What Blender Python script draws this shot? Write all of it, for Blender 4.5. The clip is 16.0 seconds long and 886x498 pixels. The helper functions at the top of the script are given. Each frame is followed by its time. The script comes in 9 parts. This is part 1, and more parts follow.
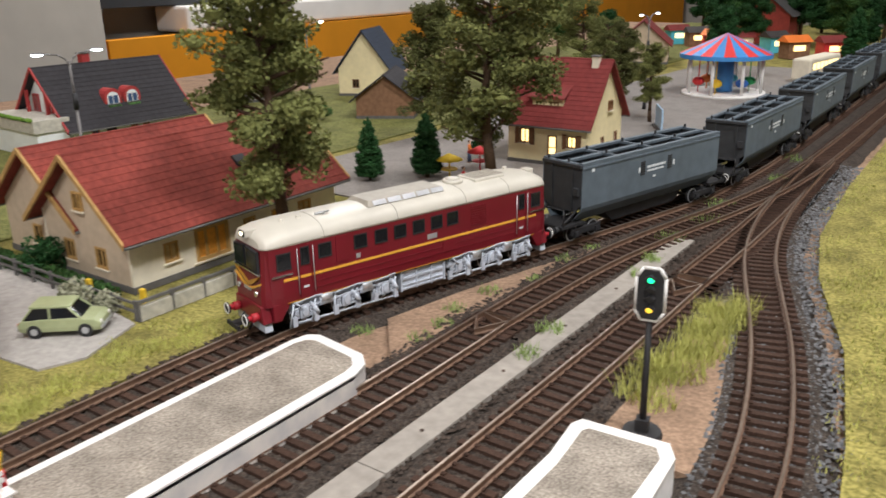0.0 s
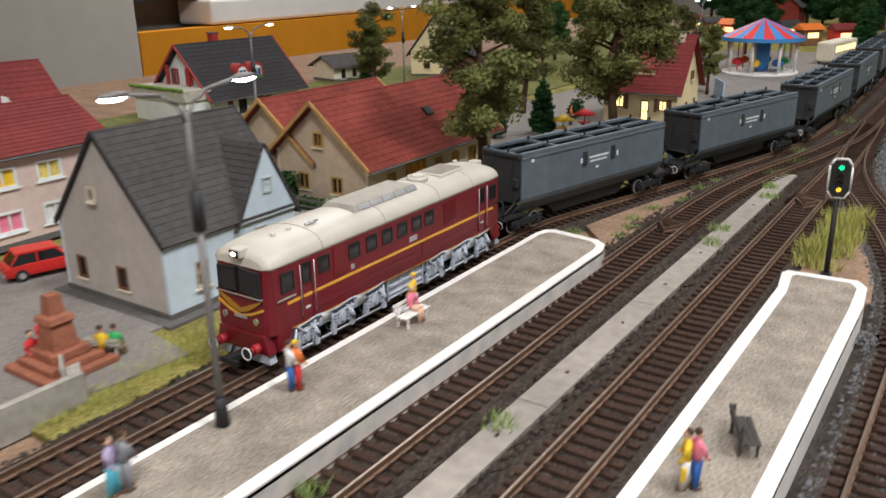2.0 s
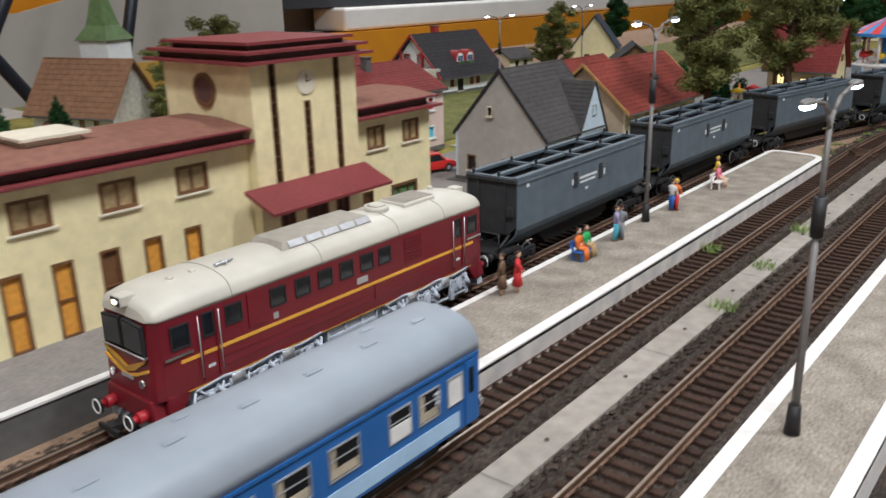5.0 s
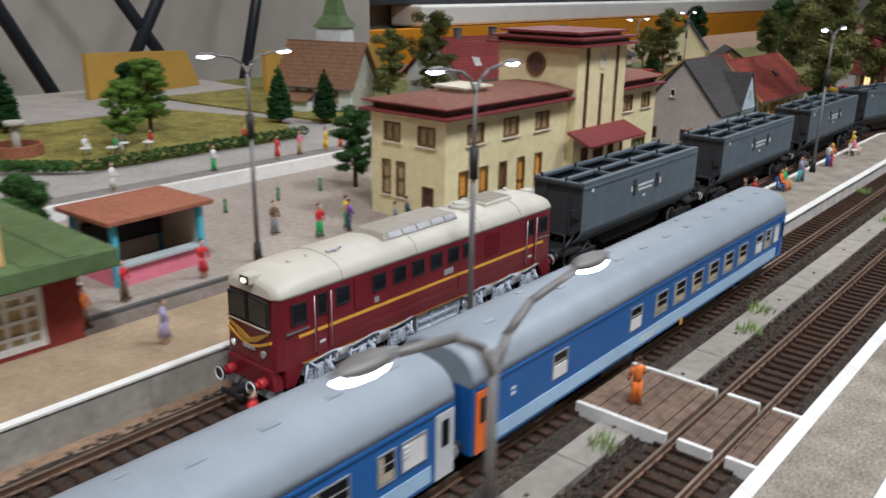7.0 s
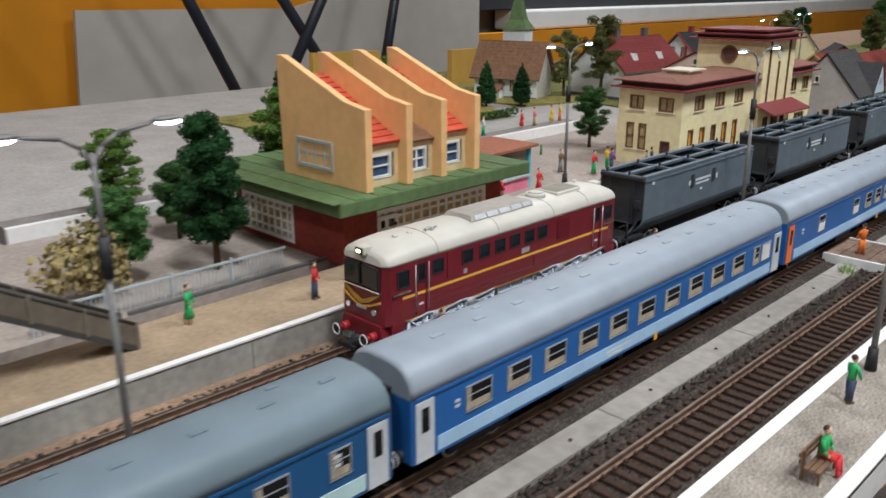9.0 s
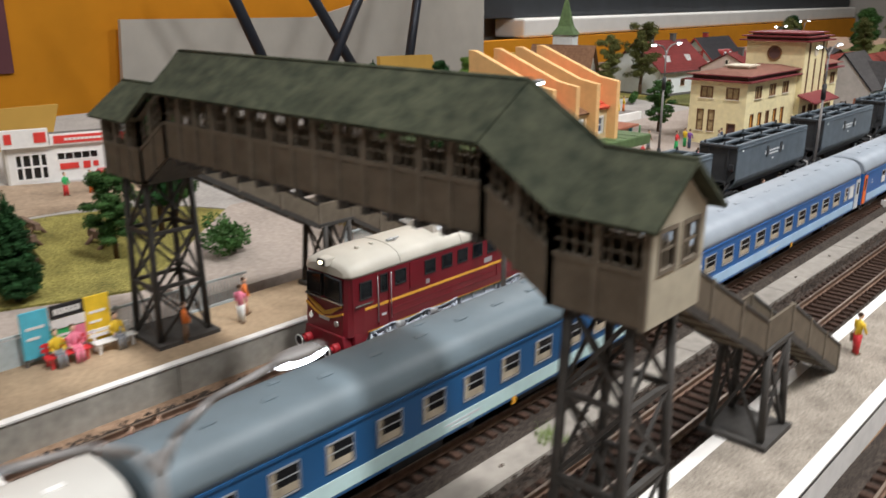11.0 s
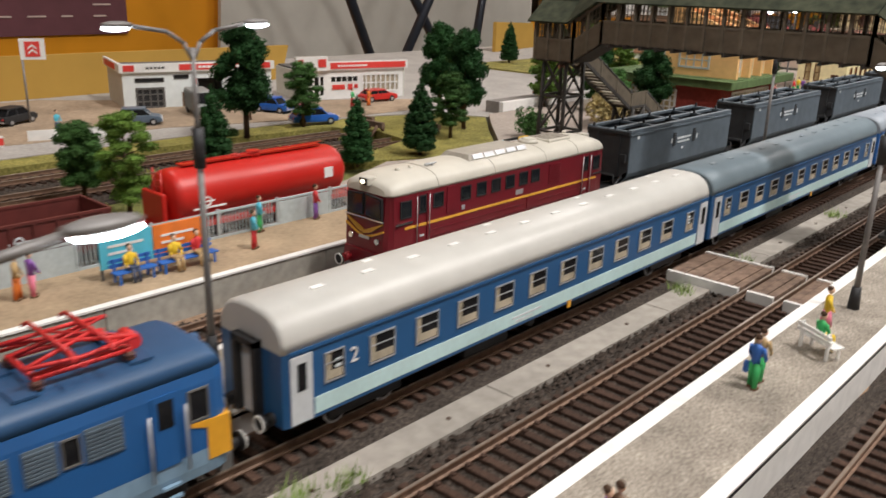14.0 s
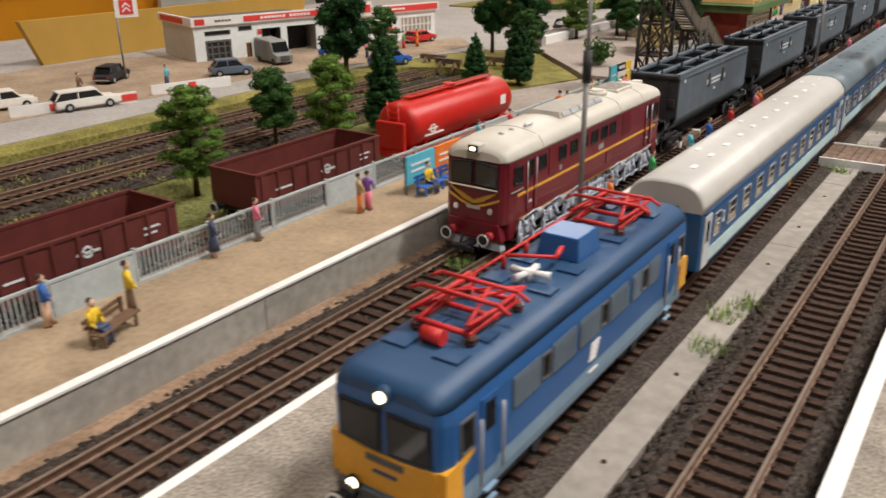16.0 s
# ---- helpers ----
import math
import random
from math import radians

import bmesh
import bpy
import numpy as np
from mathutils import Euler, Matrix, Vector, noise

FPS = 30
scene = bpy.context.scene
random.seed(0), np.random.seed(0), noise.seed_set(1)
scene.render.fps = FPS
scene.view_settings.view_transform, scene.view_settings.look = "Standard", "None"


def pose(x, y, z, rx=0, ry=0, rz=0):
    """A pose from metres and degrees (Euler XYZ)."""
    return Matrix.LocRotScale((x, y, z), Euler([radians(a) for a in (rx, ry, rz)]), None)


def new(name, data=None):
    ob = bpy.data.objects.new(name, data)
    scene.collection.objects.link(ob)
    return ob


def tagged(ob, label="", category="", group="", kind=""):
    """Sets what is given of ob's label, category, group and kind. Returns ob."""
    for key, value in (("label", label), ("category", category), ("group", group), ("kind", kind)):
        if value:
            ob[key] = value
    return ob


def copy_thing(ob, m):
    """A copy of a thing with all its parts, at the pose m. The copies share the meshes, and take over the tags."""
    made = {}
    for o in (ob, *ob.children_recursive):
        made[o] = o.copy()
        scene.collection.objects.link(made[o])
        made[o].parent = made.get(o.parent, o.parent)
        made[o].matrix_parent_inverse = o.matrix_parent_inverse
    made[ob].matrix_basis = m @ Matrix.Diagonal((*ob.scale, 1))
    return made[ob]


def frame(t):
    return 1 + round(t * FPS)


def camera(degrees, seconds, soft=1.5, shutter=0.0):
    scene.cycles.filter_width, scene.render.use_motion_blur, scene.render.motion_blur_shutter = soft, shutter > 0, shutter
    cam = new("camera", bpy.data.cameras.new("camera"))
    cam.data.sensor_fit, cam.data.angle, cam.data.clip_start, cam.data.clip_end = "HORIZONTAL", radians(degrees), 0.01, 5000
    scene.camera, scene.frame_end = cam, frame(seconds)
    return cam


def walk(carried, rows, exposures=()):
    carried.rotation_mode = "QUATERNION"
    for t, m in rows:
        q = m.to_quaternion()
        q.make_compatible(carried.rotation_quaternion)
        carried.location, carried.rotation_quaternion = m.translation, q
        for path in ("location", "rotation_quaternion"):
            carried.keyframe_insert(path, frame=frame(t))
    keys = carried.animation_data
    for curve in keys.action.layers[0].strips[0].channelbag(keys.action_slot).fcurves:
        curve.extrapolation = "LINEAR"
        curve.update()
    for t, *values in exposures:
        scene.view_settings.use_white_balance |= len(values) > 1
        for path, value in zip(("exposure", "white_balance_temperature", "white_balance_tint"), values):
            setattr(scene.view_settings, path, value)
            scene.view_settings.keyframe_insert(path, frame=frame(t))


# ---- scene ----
cam = camera(56.6, 16.0, soft=1.6, shutter=0.5)
METRES, EYE, TILT, LEAN, TURN = 1.81, 0.1763, 0.0, 0.0, 36.1
ROWS = [
    (0.0, 0.0, 0.0, 0.0, -0.34, -18.86, 1.01),
    (0.5, -0.0129, -0.01, 0.0006, 0.79, -18.66, 1.24),
    (1.0, -0.0368, -0.0293, -0.002, 0.01, -18.75, 1.21),
    (1.5, -0.0585, -0.0487, -0.0032, -1.12, -19.05, 1.01),
    (2.0, -0.0777, -0.0685, -0.0042, -2.12, -19.0, 0.9),
    (2.5, -0.1036, -0.0954, -0.0064, -2.71, -18.92, 0.9),
    (3.0, -0.1257, -0.1207, -0.0077, -2.77, -18.72, 0.89),
    (5.5, -0.1909, -0.2249, -0.0111, 3.1, -17.93, 1.23),
    (6.0, -0.2181, -0.259, -0.0127, 2.61, -17.92, 1.06),
    (6.5, -0.2463, -0.2885, -0.0096, 2.52, -18.06, 0.27),
    (7.0, -0.2626, -0.3188, -0.0049, 4.34, -18.05, -0.78),
    (7.5, -0.2801, -0.3555, 0.0, 7.15, -17.87, -0.75),
    (8.0, -0.303, -0.3927, -0.0029, 8.67, -17.88, 0.05),
    (10.5, -0.3788, -0.5346, 0.007, 8.49, -17.49, 0.43),
    (11.0, -0.4046, -0.5584, 0.0036, 6.78, -17.14, 0.58),
    (11.5, -0.4315, -0.5846, -0.0031, 5.33, -17.08, -0.3),
    (12.0, -0.4521, -0.6075, -0.003, 5.77, -17.11, -0.89),
    (12.5, -0.4697, -0.6346, -0.0047, 6.5, -17.12, -1.09),
    (13.0, -0.4881, -0.6595, -0.0087, 5.96, -17.05, -0.5),
    (13.5, -0.5078, -0.6819, -0.0118, 5.21, -17.27, -0.5),
    (14.0, -0.5128, -0.7048, -0.01, 6.69, -18.06, -0.98),
    (14.5, -0.5381, -0.722, -0.0104, 6.34, -18.97, 0.34),
    (15.0, -0.5686, -0.744, -0.0084, 1.43, -20.57, 1.28),
    (15.5, -0.5909, -0.75, -0.0085, -0.9, -21.63, 1.26),
    (16.0, -0.6114, -0.7557, -0.0075, -1.23, -21.76, 1.09),
]
EXPO = [(0.0, -0.1, 6250, 11), (1.5, -0.35, 6250, 11), (3.0, -0.35, 6100, 10), (5.5, -0.5, 5950, 9), (8.0, -0.6, 5800, 8), (10.5, -0.25, 6100, 9), (12.0, -0.25, 6400, 11), (13.5, -0.3, 6450, 11), (16.0, -0.2, 6700, 12)]
# the far end of the walk, turned and lowered a little so that both ends share one level
MID = Vector((-0.2, -1.2, 0.02))
LATE = Matrix.Translation(MID + Vector((-0.0054, 0.0093, -0.0069))) @ pose(0, 0, 0, 0.32, -0.43, -0.14) @ Matrix.Translation(-MID)
walk(cam, [(t, (LATE if t > 9 else Matrix()) @ pose(0, 0, EYE, TILT, LEAN, TURN) @ pose(METRES * x, METRES * y, METRES * z, 90 + pitch, roll, yaw)) for t, x, y, z, yaw, pitch, roll in ROWS], EXPO)

# ---- light: unseen ceiling lamps assumed for the exhibition room ----
world = bpy.data.worlds.new("room_air")
scene.world = world
world.use_nodes = True
world.node_tree.nodes["Background"].inputs[0].default_value = (0.9, 0.93, 1.0, 1)
world.node_tree.nodes["Background"].inputs[1].default_value = 0.05
CEIL = 1.75
# rows at x -1.25 and -1.90 are added to brighten garages, board and bench
LAMPS = ((0.55, -2.3, 20), (0.55, -1.00, 40), (0.55, 0.2, 30), (0.55, 1.3, 14), (-1.25, -1.2, 8), (-1.25, 0.2, 2), (-1.90, 2.1, 38), (-1.90, 4.0, 28))
for lx, ly, lp in LAMPS:
    la = bpy.data.lights.new("ceiling_tube", "AREA")
    la.shape, la.size, la.size_y, la.energy, la.color = "RECTANGLE", 0.5, 0.14, lp, (1.0, 0.965, 0.92)
    new("ceiling_tube", la).matrix_basis = pose(lx, ly, CEIL - 0.03)

# ---- materials ----
def mat(name, col, rough=0.6, metal=0.0, var=0.18, scale=400.0, bump=0.0, bscale=None, col2=None, emit=0.0, isle=0.0, big=0.12, spec=0.5):
    """A painted or natural surface: base colour, fine and broad mottling, and a little relief."""
    m = bpy.data.materials.new(name)
    m.use_nodes = True
    nt = m.node_tree
    b = nt.nodes["Principled BSDF"]
    b.inputs["Roughness"].default_value = rough
    b.inputs["Metallic"].default_value = metal
    b.inputs["Specular IOR Level"].default_value = spec if rough < 0.8 else spec * 0.4
    tc = nt.nodes.new("ShaderNodeTexCoord")
    n1 = nt.nodes.new("ShaderNodeTexNoise")
    n1.inputs["Scale"].default_value = scale
    n1.inputs["Detail"].default_value = 6
    n2 = nt.nodes.new("ShaderNodeTexNoise")
    n2.inputs["Scale"].default_value = scale * 0.09
    n2.inputs["Detail"].default_value = 3
    for n in (n1, n2):
        nt.links.new(tc.outputs["Object"], n.inputs["Vector"])
    ramp = nt.nodes.new("ShaderNodeValToRGB")
    ramp.color_ramp.elements[0].position, ramp.color_ramp.elements[1].position = 0.3, 0.72
    lo = [c * (1 - var) for c in col]
    hi = list(col2) if col2 else [min(1, c * (1 + var)) for c in col]
    ramp.color_ramp.elements[0].color = (*lo, 1)
    ramp.color_ramp.elements[1].color = (*hi, 1)
    nt.links.new(n1.outputs["Fac"], ramp.inputs["Fac"])
    mr = nt.nodes.new("ShaderNodeMapRange")
    mr.inputs["From Min"].default_value, mr.inputs["From Max"].default_value = 0.25, 0.75
    mr.inputs["To Min"].default_value, mr.inputs["To Max"].default_value = 1 - big, 1 + big
    nt.links.new(n2.outputs["Fac"], mr.inputs["Value"])
    mul = nt.nodes.new("ShaderNodeVectorMath")
    mul.operation = "SCALE"
    nt.links.new(ramp.outputs["Color"], mul.inputs[0])
    nt.links.new(mr.outputs["Result"], mul.inputs["Scale"])
    out = mul.outputs["Vector"]
    if isle:
        ge = nt.nodes.new("ShaderNodeNewGeometry")
        oi = nt.nodes.new("ShaderNodeObjectInfo")
        ad = nt.nodes.new("ShaderNodeMath")
        ad.operation = "ADD"
        nt.links.new(ge.outputs["Random Per Island"], ad.inputs[0])
        nt.links.new(oi.outputs["Random"], ad.inputs[1])
        m2 = nt.nodes.new("ShaderNodeMapRange")
        m2.inputs["From Max"].default_value = 2
        m2.inputs["To Min"].default_value, m2.inputs["To Max"].default_value = 1 - isle, 1 + isle
        nt.links.new(ad.outputs[0], m2.inputs["Value"])
        mu = nt.nodes.new("ShaderNodeVectorMath")
        mu.operation = "SCALE"
        nt.links.new(out, mu.inputs[0])
        nt.links.new(m2.outputs["Result"], mu.inputs["Scale"])
        out = mu.outputs["Vector"]
    nt.links.new(out, b.inputs["Base Color"])
    rr = nt.nodes.new("ShaderNodeMapRange")
    rr.inputs["To Min"].default_value, rr.inputs["To Max"].default_value = max(0.02, rough - 0.1), min(1, rough + 0.1)
    nt.links.new(n2.outputs["Fac"], rr.inputs["Value"])
    nt.links.new(rr.outputs["Result"], b.inputs["Roughness"])
    if bump:
        nb = nt.nodes.new("ShaderNodeTexNoise")
        nb.inputs["Scale"].default_value = bscale or scale
        nb.inputs["Detail"].default_value = 5
        nt.links.new(tc.outputs["Object"], nb.inputs["Vector"])
        bp = nt.nodes.new("ShaderNodeBump")
        bp.inputs["Strength"].default_value = bump
        bp.inputs["Distance"].default_value = 0.001
        nt.links.new(nb.outputs["Fac"], bp.inputs["Height"])
        nt.links.new(bp.outputs["Normal"], b.inputs["Normal"])
    if emit:
        b.inputs["Emission Color"].default_value = (*col, 1)
        b.inputs["Emission Strength"].default_value = emit
    return m


def glass(name, tint=(0.9, 0.95, 1.0), rough=0.03):
    m = bpy.data.materials.new(name)
    m.use_nodes = True
    b = m.node_tree.nodes["Principled BSDF"]
    b.inputs["Base Color"].default_value = (*tint, 1)
    b.inputs["Roughness"].default_value = rough
    b.inputs["Transmission Weight"].default_value = 1.0
    b.inputs["IOR"].default_value = 1.2
    return m


M = {}
def dm(name, *a, **k):
    M[name] = mat(name, *a, **k)

dm("ballast", (0.030, 0.024, 0.020), 0.95, var=0.6, scale=900, bump=1.0, bscale=700, col2=(0.105, 0.084, 0.070), big=0.35)
dm("stone", (0.062, 0.047, 0.038), 0.95, var=0.4, scale=300, isle=0.75)
dm("greystone", (0.19, 0.19, 0.195), 0.95, var=0.3, scale=300, isle=0.6)
dm("sleeper", (0.060, 0.034, 0.024), 0.85, var=0.35, scale=700, bump=0.4, isle=0.35)
dm("rail", (0.17, 0.10, 0.065), 0.6, metal=0.2, var=0.3, scale=300)
dm("railtop", (0.34, 0.28, 0.23), 0.42, metal=0.8, var=0.15, scale=200)
dm("plat_gravel", (0.31, 0.265, 0.215), 0.95, var=0.45, scale=900, bump=0.6, col2=(0.45, 0.40, 0.34), big=0.3)
dm("plat_white", (0.80, 0.78, 0.75), 0.7, var=0.08, scale=150, bump=0.15, big=0.06)
dm("plat_side", (0.68, 0.66, 0.66), 0.75, var=0.25, scale=90, bump=0.2, big=0.1, col2=(0.78, 0.72, 0.66))
dm("plat_sand", (0.35, 0.26, 0.17), 0.9, var=0.14, scale=350, bump=0.15, big=0.26)
dm("asphalt", (0.24, 0.22, 0.205), 0.92, var=0.2, scale=700, bump=0.25)
dm("forecourt", (0.37, 0.315, 0.275), 0.92, var=0.16, scale=260, bump=0.2, big=0.14)
dm("yard_tan", (0.36, 0.27, 0.19), 0.92, var=0.18, scale=260, bump=0.2, big=0.25)
dm("road", (0.40, 0.375, 0.35), 0.92, var=0.14, scale=300, bump=0.15)
dm("concrete", (0.36, 0.34, 0.30), 0.9, var=0.16, scale=220, bump=0.2, big=0.2)
dm("strip", (0.33, 0.30, 0.265), 0.9, var=0.16, scale=160, bump=0.15, big=0.18)
dm("grass", (0.20, 0.19, 0.045), 0.95, var=0.45, scale=500, bump=0.8, col2=(0.38, 0.33, 0.10), big=0.4)
dm("grassdark", (0.11, 0.13, 0.035), 0.95, var=0.4, scale=600, bump=0.8, col2=(0.26, 0.26, 0.09), big=0.3)
dm("blade", (0.36, 0.36, 0.10), 0.9, var=0.2, scale=60, isle=0.4)
dm("bladegreen", (0.22, 0.31, 0.09), 0.9, var=0.2, scale=60, isle=0.4)
dm("earth", (0.30, 0.20, 0.135), 0.95, var=0.3, scale=500, bump=0.5, big=0.25)
dm("board_base", (0.28, 0.23, 0.17), 0.9, var=0.3, scale=120, bump=0.3)
dm("loco_red", (0.165, 0.010, 0.018), 0.32, var=0.08, scale=60, big=0.08)
dm("loco_cream", (0.57, 0.54, 0.47), 0.45, var=0.06, scale=80, big=0.07)
dm("loco_grey", (0.47, 0.51, 0.58), 0.5, var=0.18, scale=200)
dm("roof_grey", (0.37, 0.34, 0.29), 0.6, var=0.1, scale=200)
dm("yellow_line", (0.78, 0.40, 0.05), 0.45, var=0.06)
dm("gold", (0.55, 0.30, 0.04), 0.4, metal=0.3, var=0.1)
dm("black", (0.018, 0.018, 0.02), 0.6, var=0.25, scale=300)
dm("blackgloss", (0.012, 0.014, 0.018), 0.15, var=0.1, scale=100)
dm("chrome", (0.72, 0.72, 0.74), 0.18, metal=1.0, var=0.05)
dm("silver", (0.55, 0.56, 0.58), 0.4, metal=0.6, var=0.06)
dm("buffer_red", (0.40, 0.02, 0.03), 0.45)
dm("white", (0.80, 0.79, 0.77), 0.55, var=0.05, scale=200)
dm("hopper", (0.10, 0.128, 0.155), 0.62, var=0.12, scale=120, big=0.12)
dm("hopper_dark", (0.032, 0.034, 0.038), 0.7, var=0.2, scale=160)
dm("marks", (0.62, 0.66, 0.68), 0.6, var=0.1)
dm("blue_a", (0.022, 0.12, 0.37), 0.35, var=0.06, scale=60, big=0.06)
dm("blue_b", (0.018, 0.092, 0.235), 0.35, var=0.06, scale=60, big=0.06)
dm("stripe_a", (0.40, 0.58, 0.78), 0.4, var=0.05)
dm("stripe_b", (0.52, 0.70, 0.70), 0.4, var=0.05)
dm("roof_a", (0.29, 0.33, 0.38), 0.5, var=0.07, scale=70)
# grey-blue coach roof with the footbridge's shade put into the colour
dm("roof_shade", (0.145, 0.19, 0.22), 0.5, var=0.08, scale=70)
dm("roof_d", (0.52, 0.51, 0.48), 0.42, var=0.05, scale=70)
dm("door_grey", (0.58, 0.60, 0.62), 0.45, var=0.06)
dm("door_orange", (0.85, 0.17, 0.02), 0.45, var=0.05)
dm("interior", (0.42, 0.36, 0.27), 0.8, var=0.3, scale=120)
dm("v43_blue", (0.017, 0.105, 0.31), 0.35, var=0.06, scale=60, big=0.06)
dm("v43_roof", (0.018, 0.066, 0.155), 0.5, var=0.1, scale=80)
dm("v43_low", (0.20, 0.31, 0.42), 0.45, var=0.08)
dm("v43_yellow", (0.80, 0.38, 0.03), 0.4, var=0.05)
dm("louver", (0.10, 0.135, 0.17), 0.55, var=0.1)
dm("panto_red", (0.62, 0.03, 0.03), 0.5, var=0.1)
dm("porcelain", (0.10, 0.045, 0.035), 0.35)
dm("lampglow", (1.0, 0.84, 0.55), 0.4, emit=5.0, var=0.0)
dm("st_wall", (0.82, 0.72, 0.43), 0.85, var=0.08, scale=160, bump=0.2, big=0.09)
dm("st_roof", (0.24, 0.115, 0.085), 0.9, var=0.14, scale=200, bump=0.15)
dm("st_trim", (0.20, 0.034, 0.038), 0.6, var=0.1)
dm("st_dark", (0.10, 0.05, 0.045), 0.7, var=0.12)
dm("winframe_brown", (0.16, 0.075, 0.03), 0.6, var=0.15)
dm("curtain", (0.45, 0.34, 0.18), 0.8, var=0.3, scale=300)
dm("curtain_green", (0.10, 0.24, 0.10), 0.8, var=0.3, scale=300)
dm("orange_door", (0.72, 0.33, 0.05), 0.6, var=0.15)
dm("pane", (0.012, 0.013, 0.015), 0.08, var=0.2, scale=80)
dm("pane_lit", (1.0, 0.74, 0.30), 0.4, emit=2.4, var=0.1)
dm("pane_blue", (0.055, 0.10, 0.20), 0.2, var=0.3, scale=400)
dm("wall_grey", (0.46, 0.43, 0.40), 0.85, var=0.08, scale=160, bump=0.15)
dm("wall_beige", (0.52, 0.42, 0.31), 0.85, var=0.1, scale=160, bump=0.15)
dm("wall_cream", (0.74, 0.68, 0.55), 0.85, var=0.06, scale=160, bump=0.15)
dm("wall_yellow", (0.78, 0.68, 0.42), 0.85, var=0.06, scale=160, bump=0.15)
dm("wall_pink", (0.66, 0.52, 0.46), 0.85, var=0.06, scale=160, bump=0.15)
dm("wall_white", (0.74, 0.78, 0.78), 0.8, var=0.05, scale=160, bump=0.1)
dm("wall_blue", (0.60, 0.71, 0.80), 0.8, var=0.06, scale=160, bump=0.1, big=0.07)
dm("curtain_yellow", (0.72, 0.58, 0.16), 0.8, var=0.3, scale=300)
dm("wall_stone", (0.50, 0.48, 0.42), 0.9, var=0.2, scale=240, bump=0.3)
dm("tile_red", (0.215, 0.046, 0.035), 0.85, var=0.2, scale=300, bump=0.3, isle=0.1, big=0.32)
dm("tile_maroon", (0.19, 0.036, 0.034), 0.8, var=0.15, scale=220, bump=0.2, isle=0.12, big=0.15)
dm("tile_dark", (0.075, 0.070, 0.070), 0.8, var=0.18, scale=220, bump=0.2, isle=0.12, big=0.2)
dm("tile_black", (0.038, 0.036, 0.04), 0.8, var=0.18, scale=220, bump=0.2, isle=0.12)
dm("tile_navy", (0.04, 0.052, 0.08), 0.8, var=0.18, scale=220, bump=0.2)
dm("trim_red", (0.38, 0.04, 0.04), 0.6, var=0.1)
dm("wood_trim", (0.45, 0.27, 0.09), 0.7, var=0.2, scale=300)
dm("plinth", (0.13, 0.125, 0.12), 0.9, var=0.15, scale=200)
dm("hall_wall", (0.72, 0.56, 0.33), 0.85, var=0.07, scale=160)
dm("hall_fin", (0.82, 0.50, 0.22), 0.8, var=0.06, scale=160)
dm("hall_tile", (0.62, 0.10, 0.05), 0.75, var=0.12, scale=220, isle=0.12)
dm("hall_green", (0.10, 0.16, 0.06), 0.75, var=0.2, scale=160, bump=0.15, big=0.2)
dm("hall_brick", (0.25, 0.045, 0.035), 0.8, var=0.15, scale=300, bump=0.1)
dm("hall_brown", (0.22, 0.12, 0.07), 0.85, var=0.2, scale=200)
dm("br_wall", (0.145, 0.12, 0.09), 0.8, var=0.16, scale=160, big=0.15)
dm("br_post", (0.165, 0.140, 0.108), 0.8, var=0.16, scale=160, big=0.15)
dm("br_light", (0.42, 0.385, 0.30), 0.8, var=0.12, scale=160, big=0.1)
dm("br_roof", (0.042, 0.052, 0.034), 0.9, var=0.35, scale=160, bump=0.3, big=0.35, col2=(0.072, 0.078, 0.050))
dm("br_steel", (0.05, 0.046, 0.042), 0.75, var=0.2, scale=300)
dm("fence_grey", (0.42, 0.47, 0.48), 0.7, var=0.1)
dm("lamp_pole", (0.21, 0.20, 0.195), 0.55, metal=0.3, var=0.1)
dm("lamp_led", (0.80, 0.92, 1.0), 0.4, emit=40.0, var=0.0)
dm("sig_green", (0.02, 1.0, 0.35), 0.3, emit=2.2, var=0.0)
dm("sig_yellow", (1.0, 0.62, 0.05), 0.3, emit=1.6, var=0.0)
dm("skin", (0.72, 0.47, 0.33), 0.7, var=0.05)
dm("hair", (0.07, 0.04, 0.025), 0.8)
for cn, cc in {"c_red": (0.62, 0.03, 0.035), "c_orange": (0.80, 0.20, 0.03), "c_yellow": (0.82, 0.55, 0.03), "c_green": (0.04, 0.42, 0.12),
               "c_blue": (0.03, 0.13, 0.45), "c_navy": (0.05, 0.07, 0.13), "c_white": (0.76, 0.76, 0.74), "c_pink": (0.80, 0.22, 0.32),
               "c_purple": (0.22, 0.08, 0.36), "c_brown": (0.16, 0.09, 0.05), "c_grey": (0.24, 0.25, 0.27), "c_cyan": (0.10, 0.50, 0.65),
               "c_lilac": (0.42, 0.36, 0.55), "c_tan": (0.50, 0.34, 0.16)}.items():
    dm(cn, cc, 0.6, var=0.1, scale=200)
dm("tank_red", (0.52, 0.018, 0.012), 0.38, var=0.07, scale=60, big=0.1)
dm("wagon_brown", (0.115, 0.022, 0.018), 0.6, var=0.14, scale=120, big=0.12)
dm("leaf_dark", (0.018, 0.060, 0.017), 0.85, var=0.3, scale=80, isle=0.55)
dm("leaf_mid", (0.05, 0.115, 0.03), 0.85, var=0.3, scale=80, isle=0.55)
dm("leaf_light", (0.13, 0.23, 0.04), 0.85, var=0.3, scale=80, isle=0.5)
dm("leaf_olive", (0.13, 0.14, 0.045), 0.85, var=0.3, scale=80, isle=0.6)
dm("leaf_tan", (0.45, 0.36, 0.16), 0.85, var=0.3, scale=80, isle=0.4)
dm("leaf_cream", (0.42, 0.42, 0.30), 0.85, var=0.3, scale=80, isle=0.4)
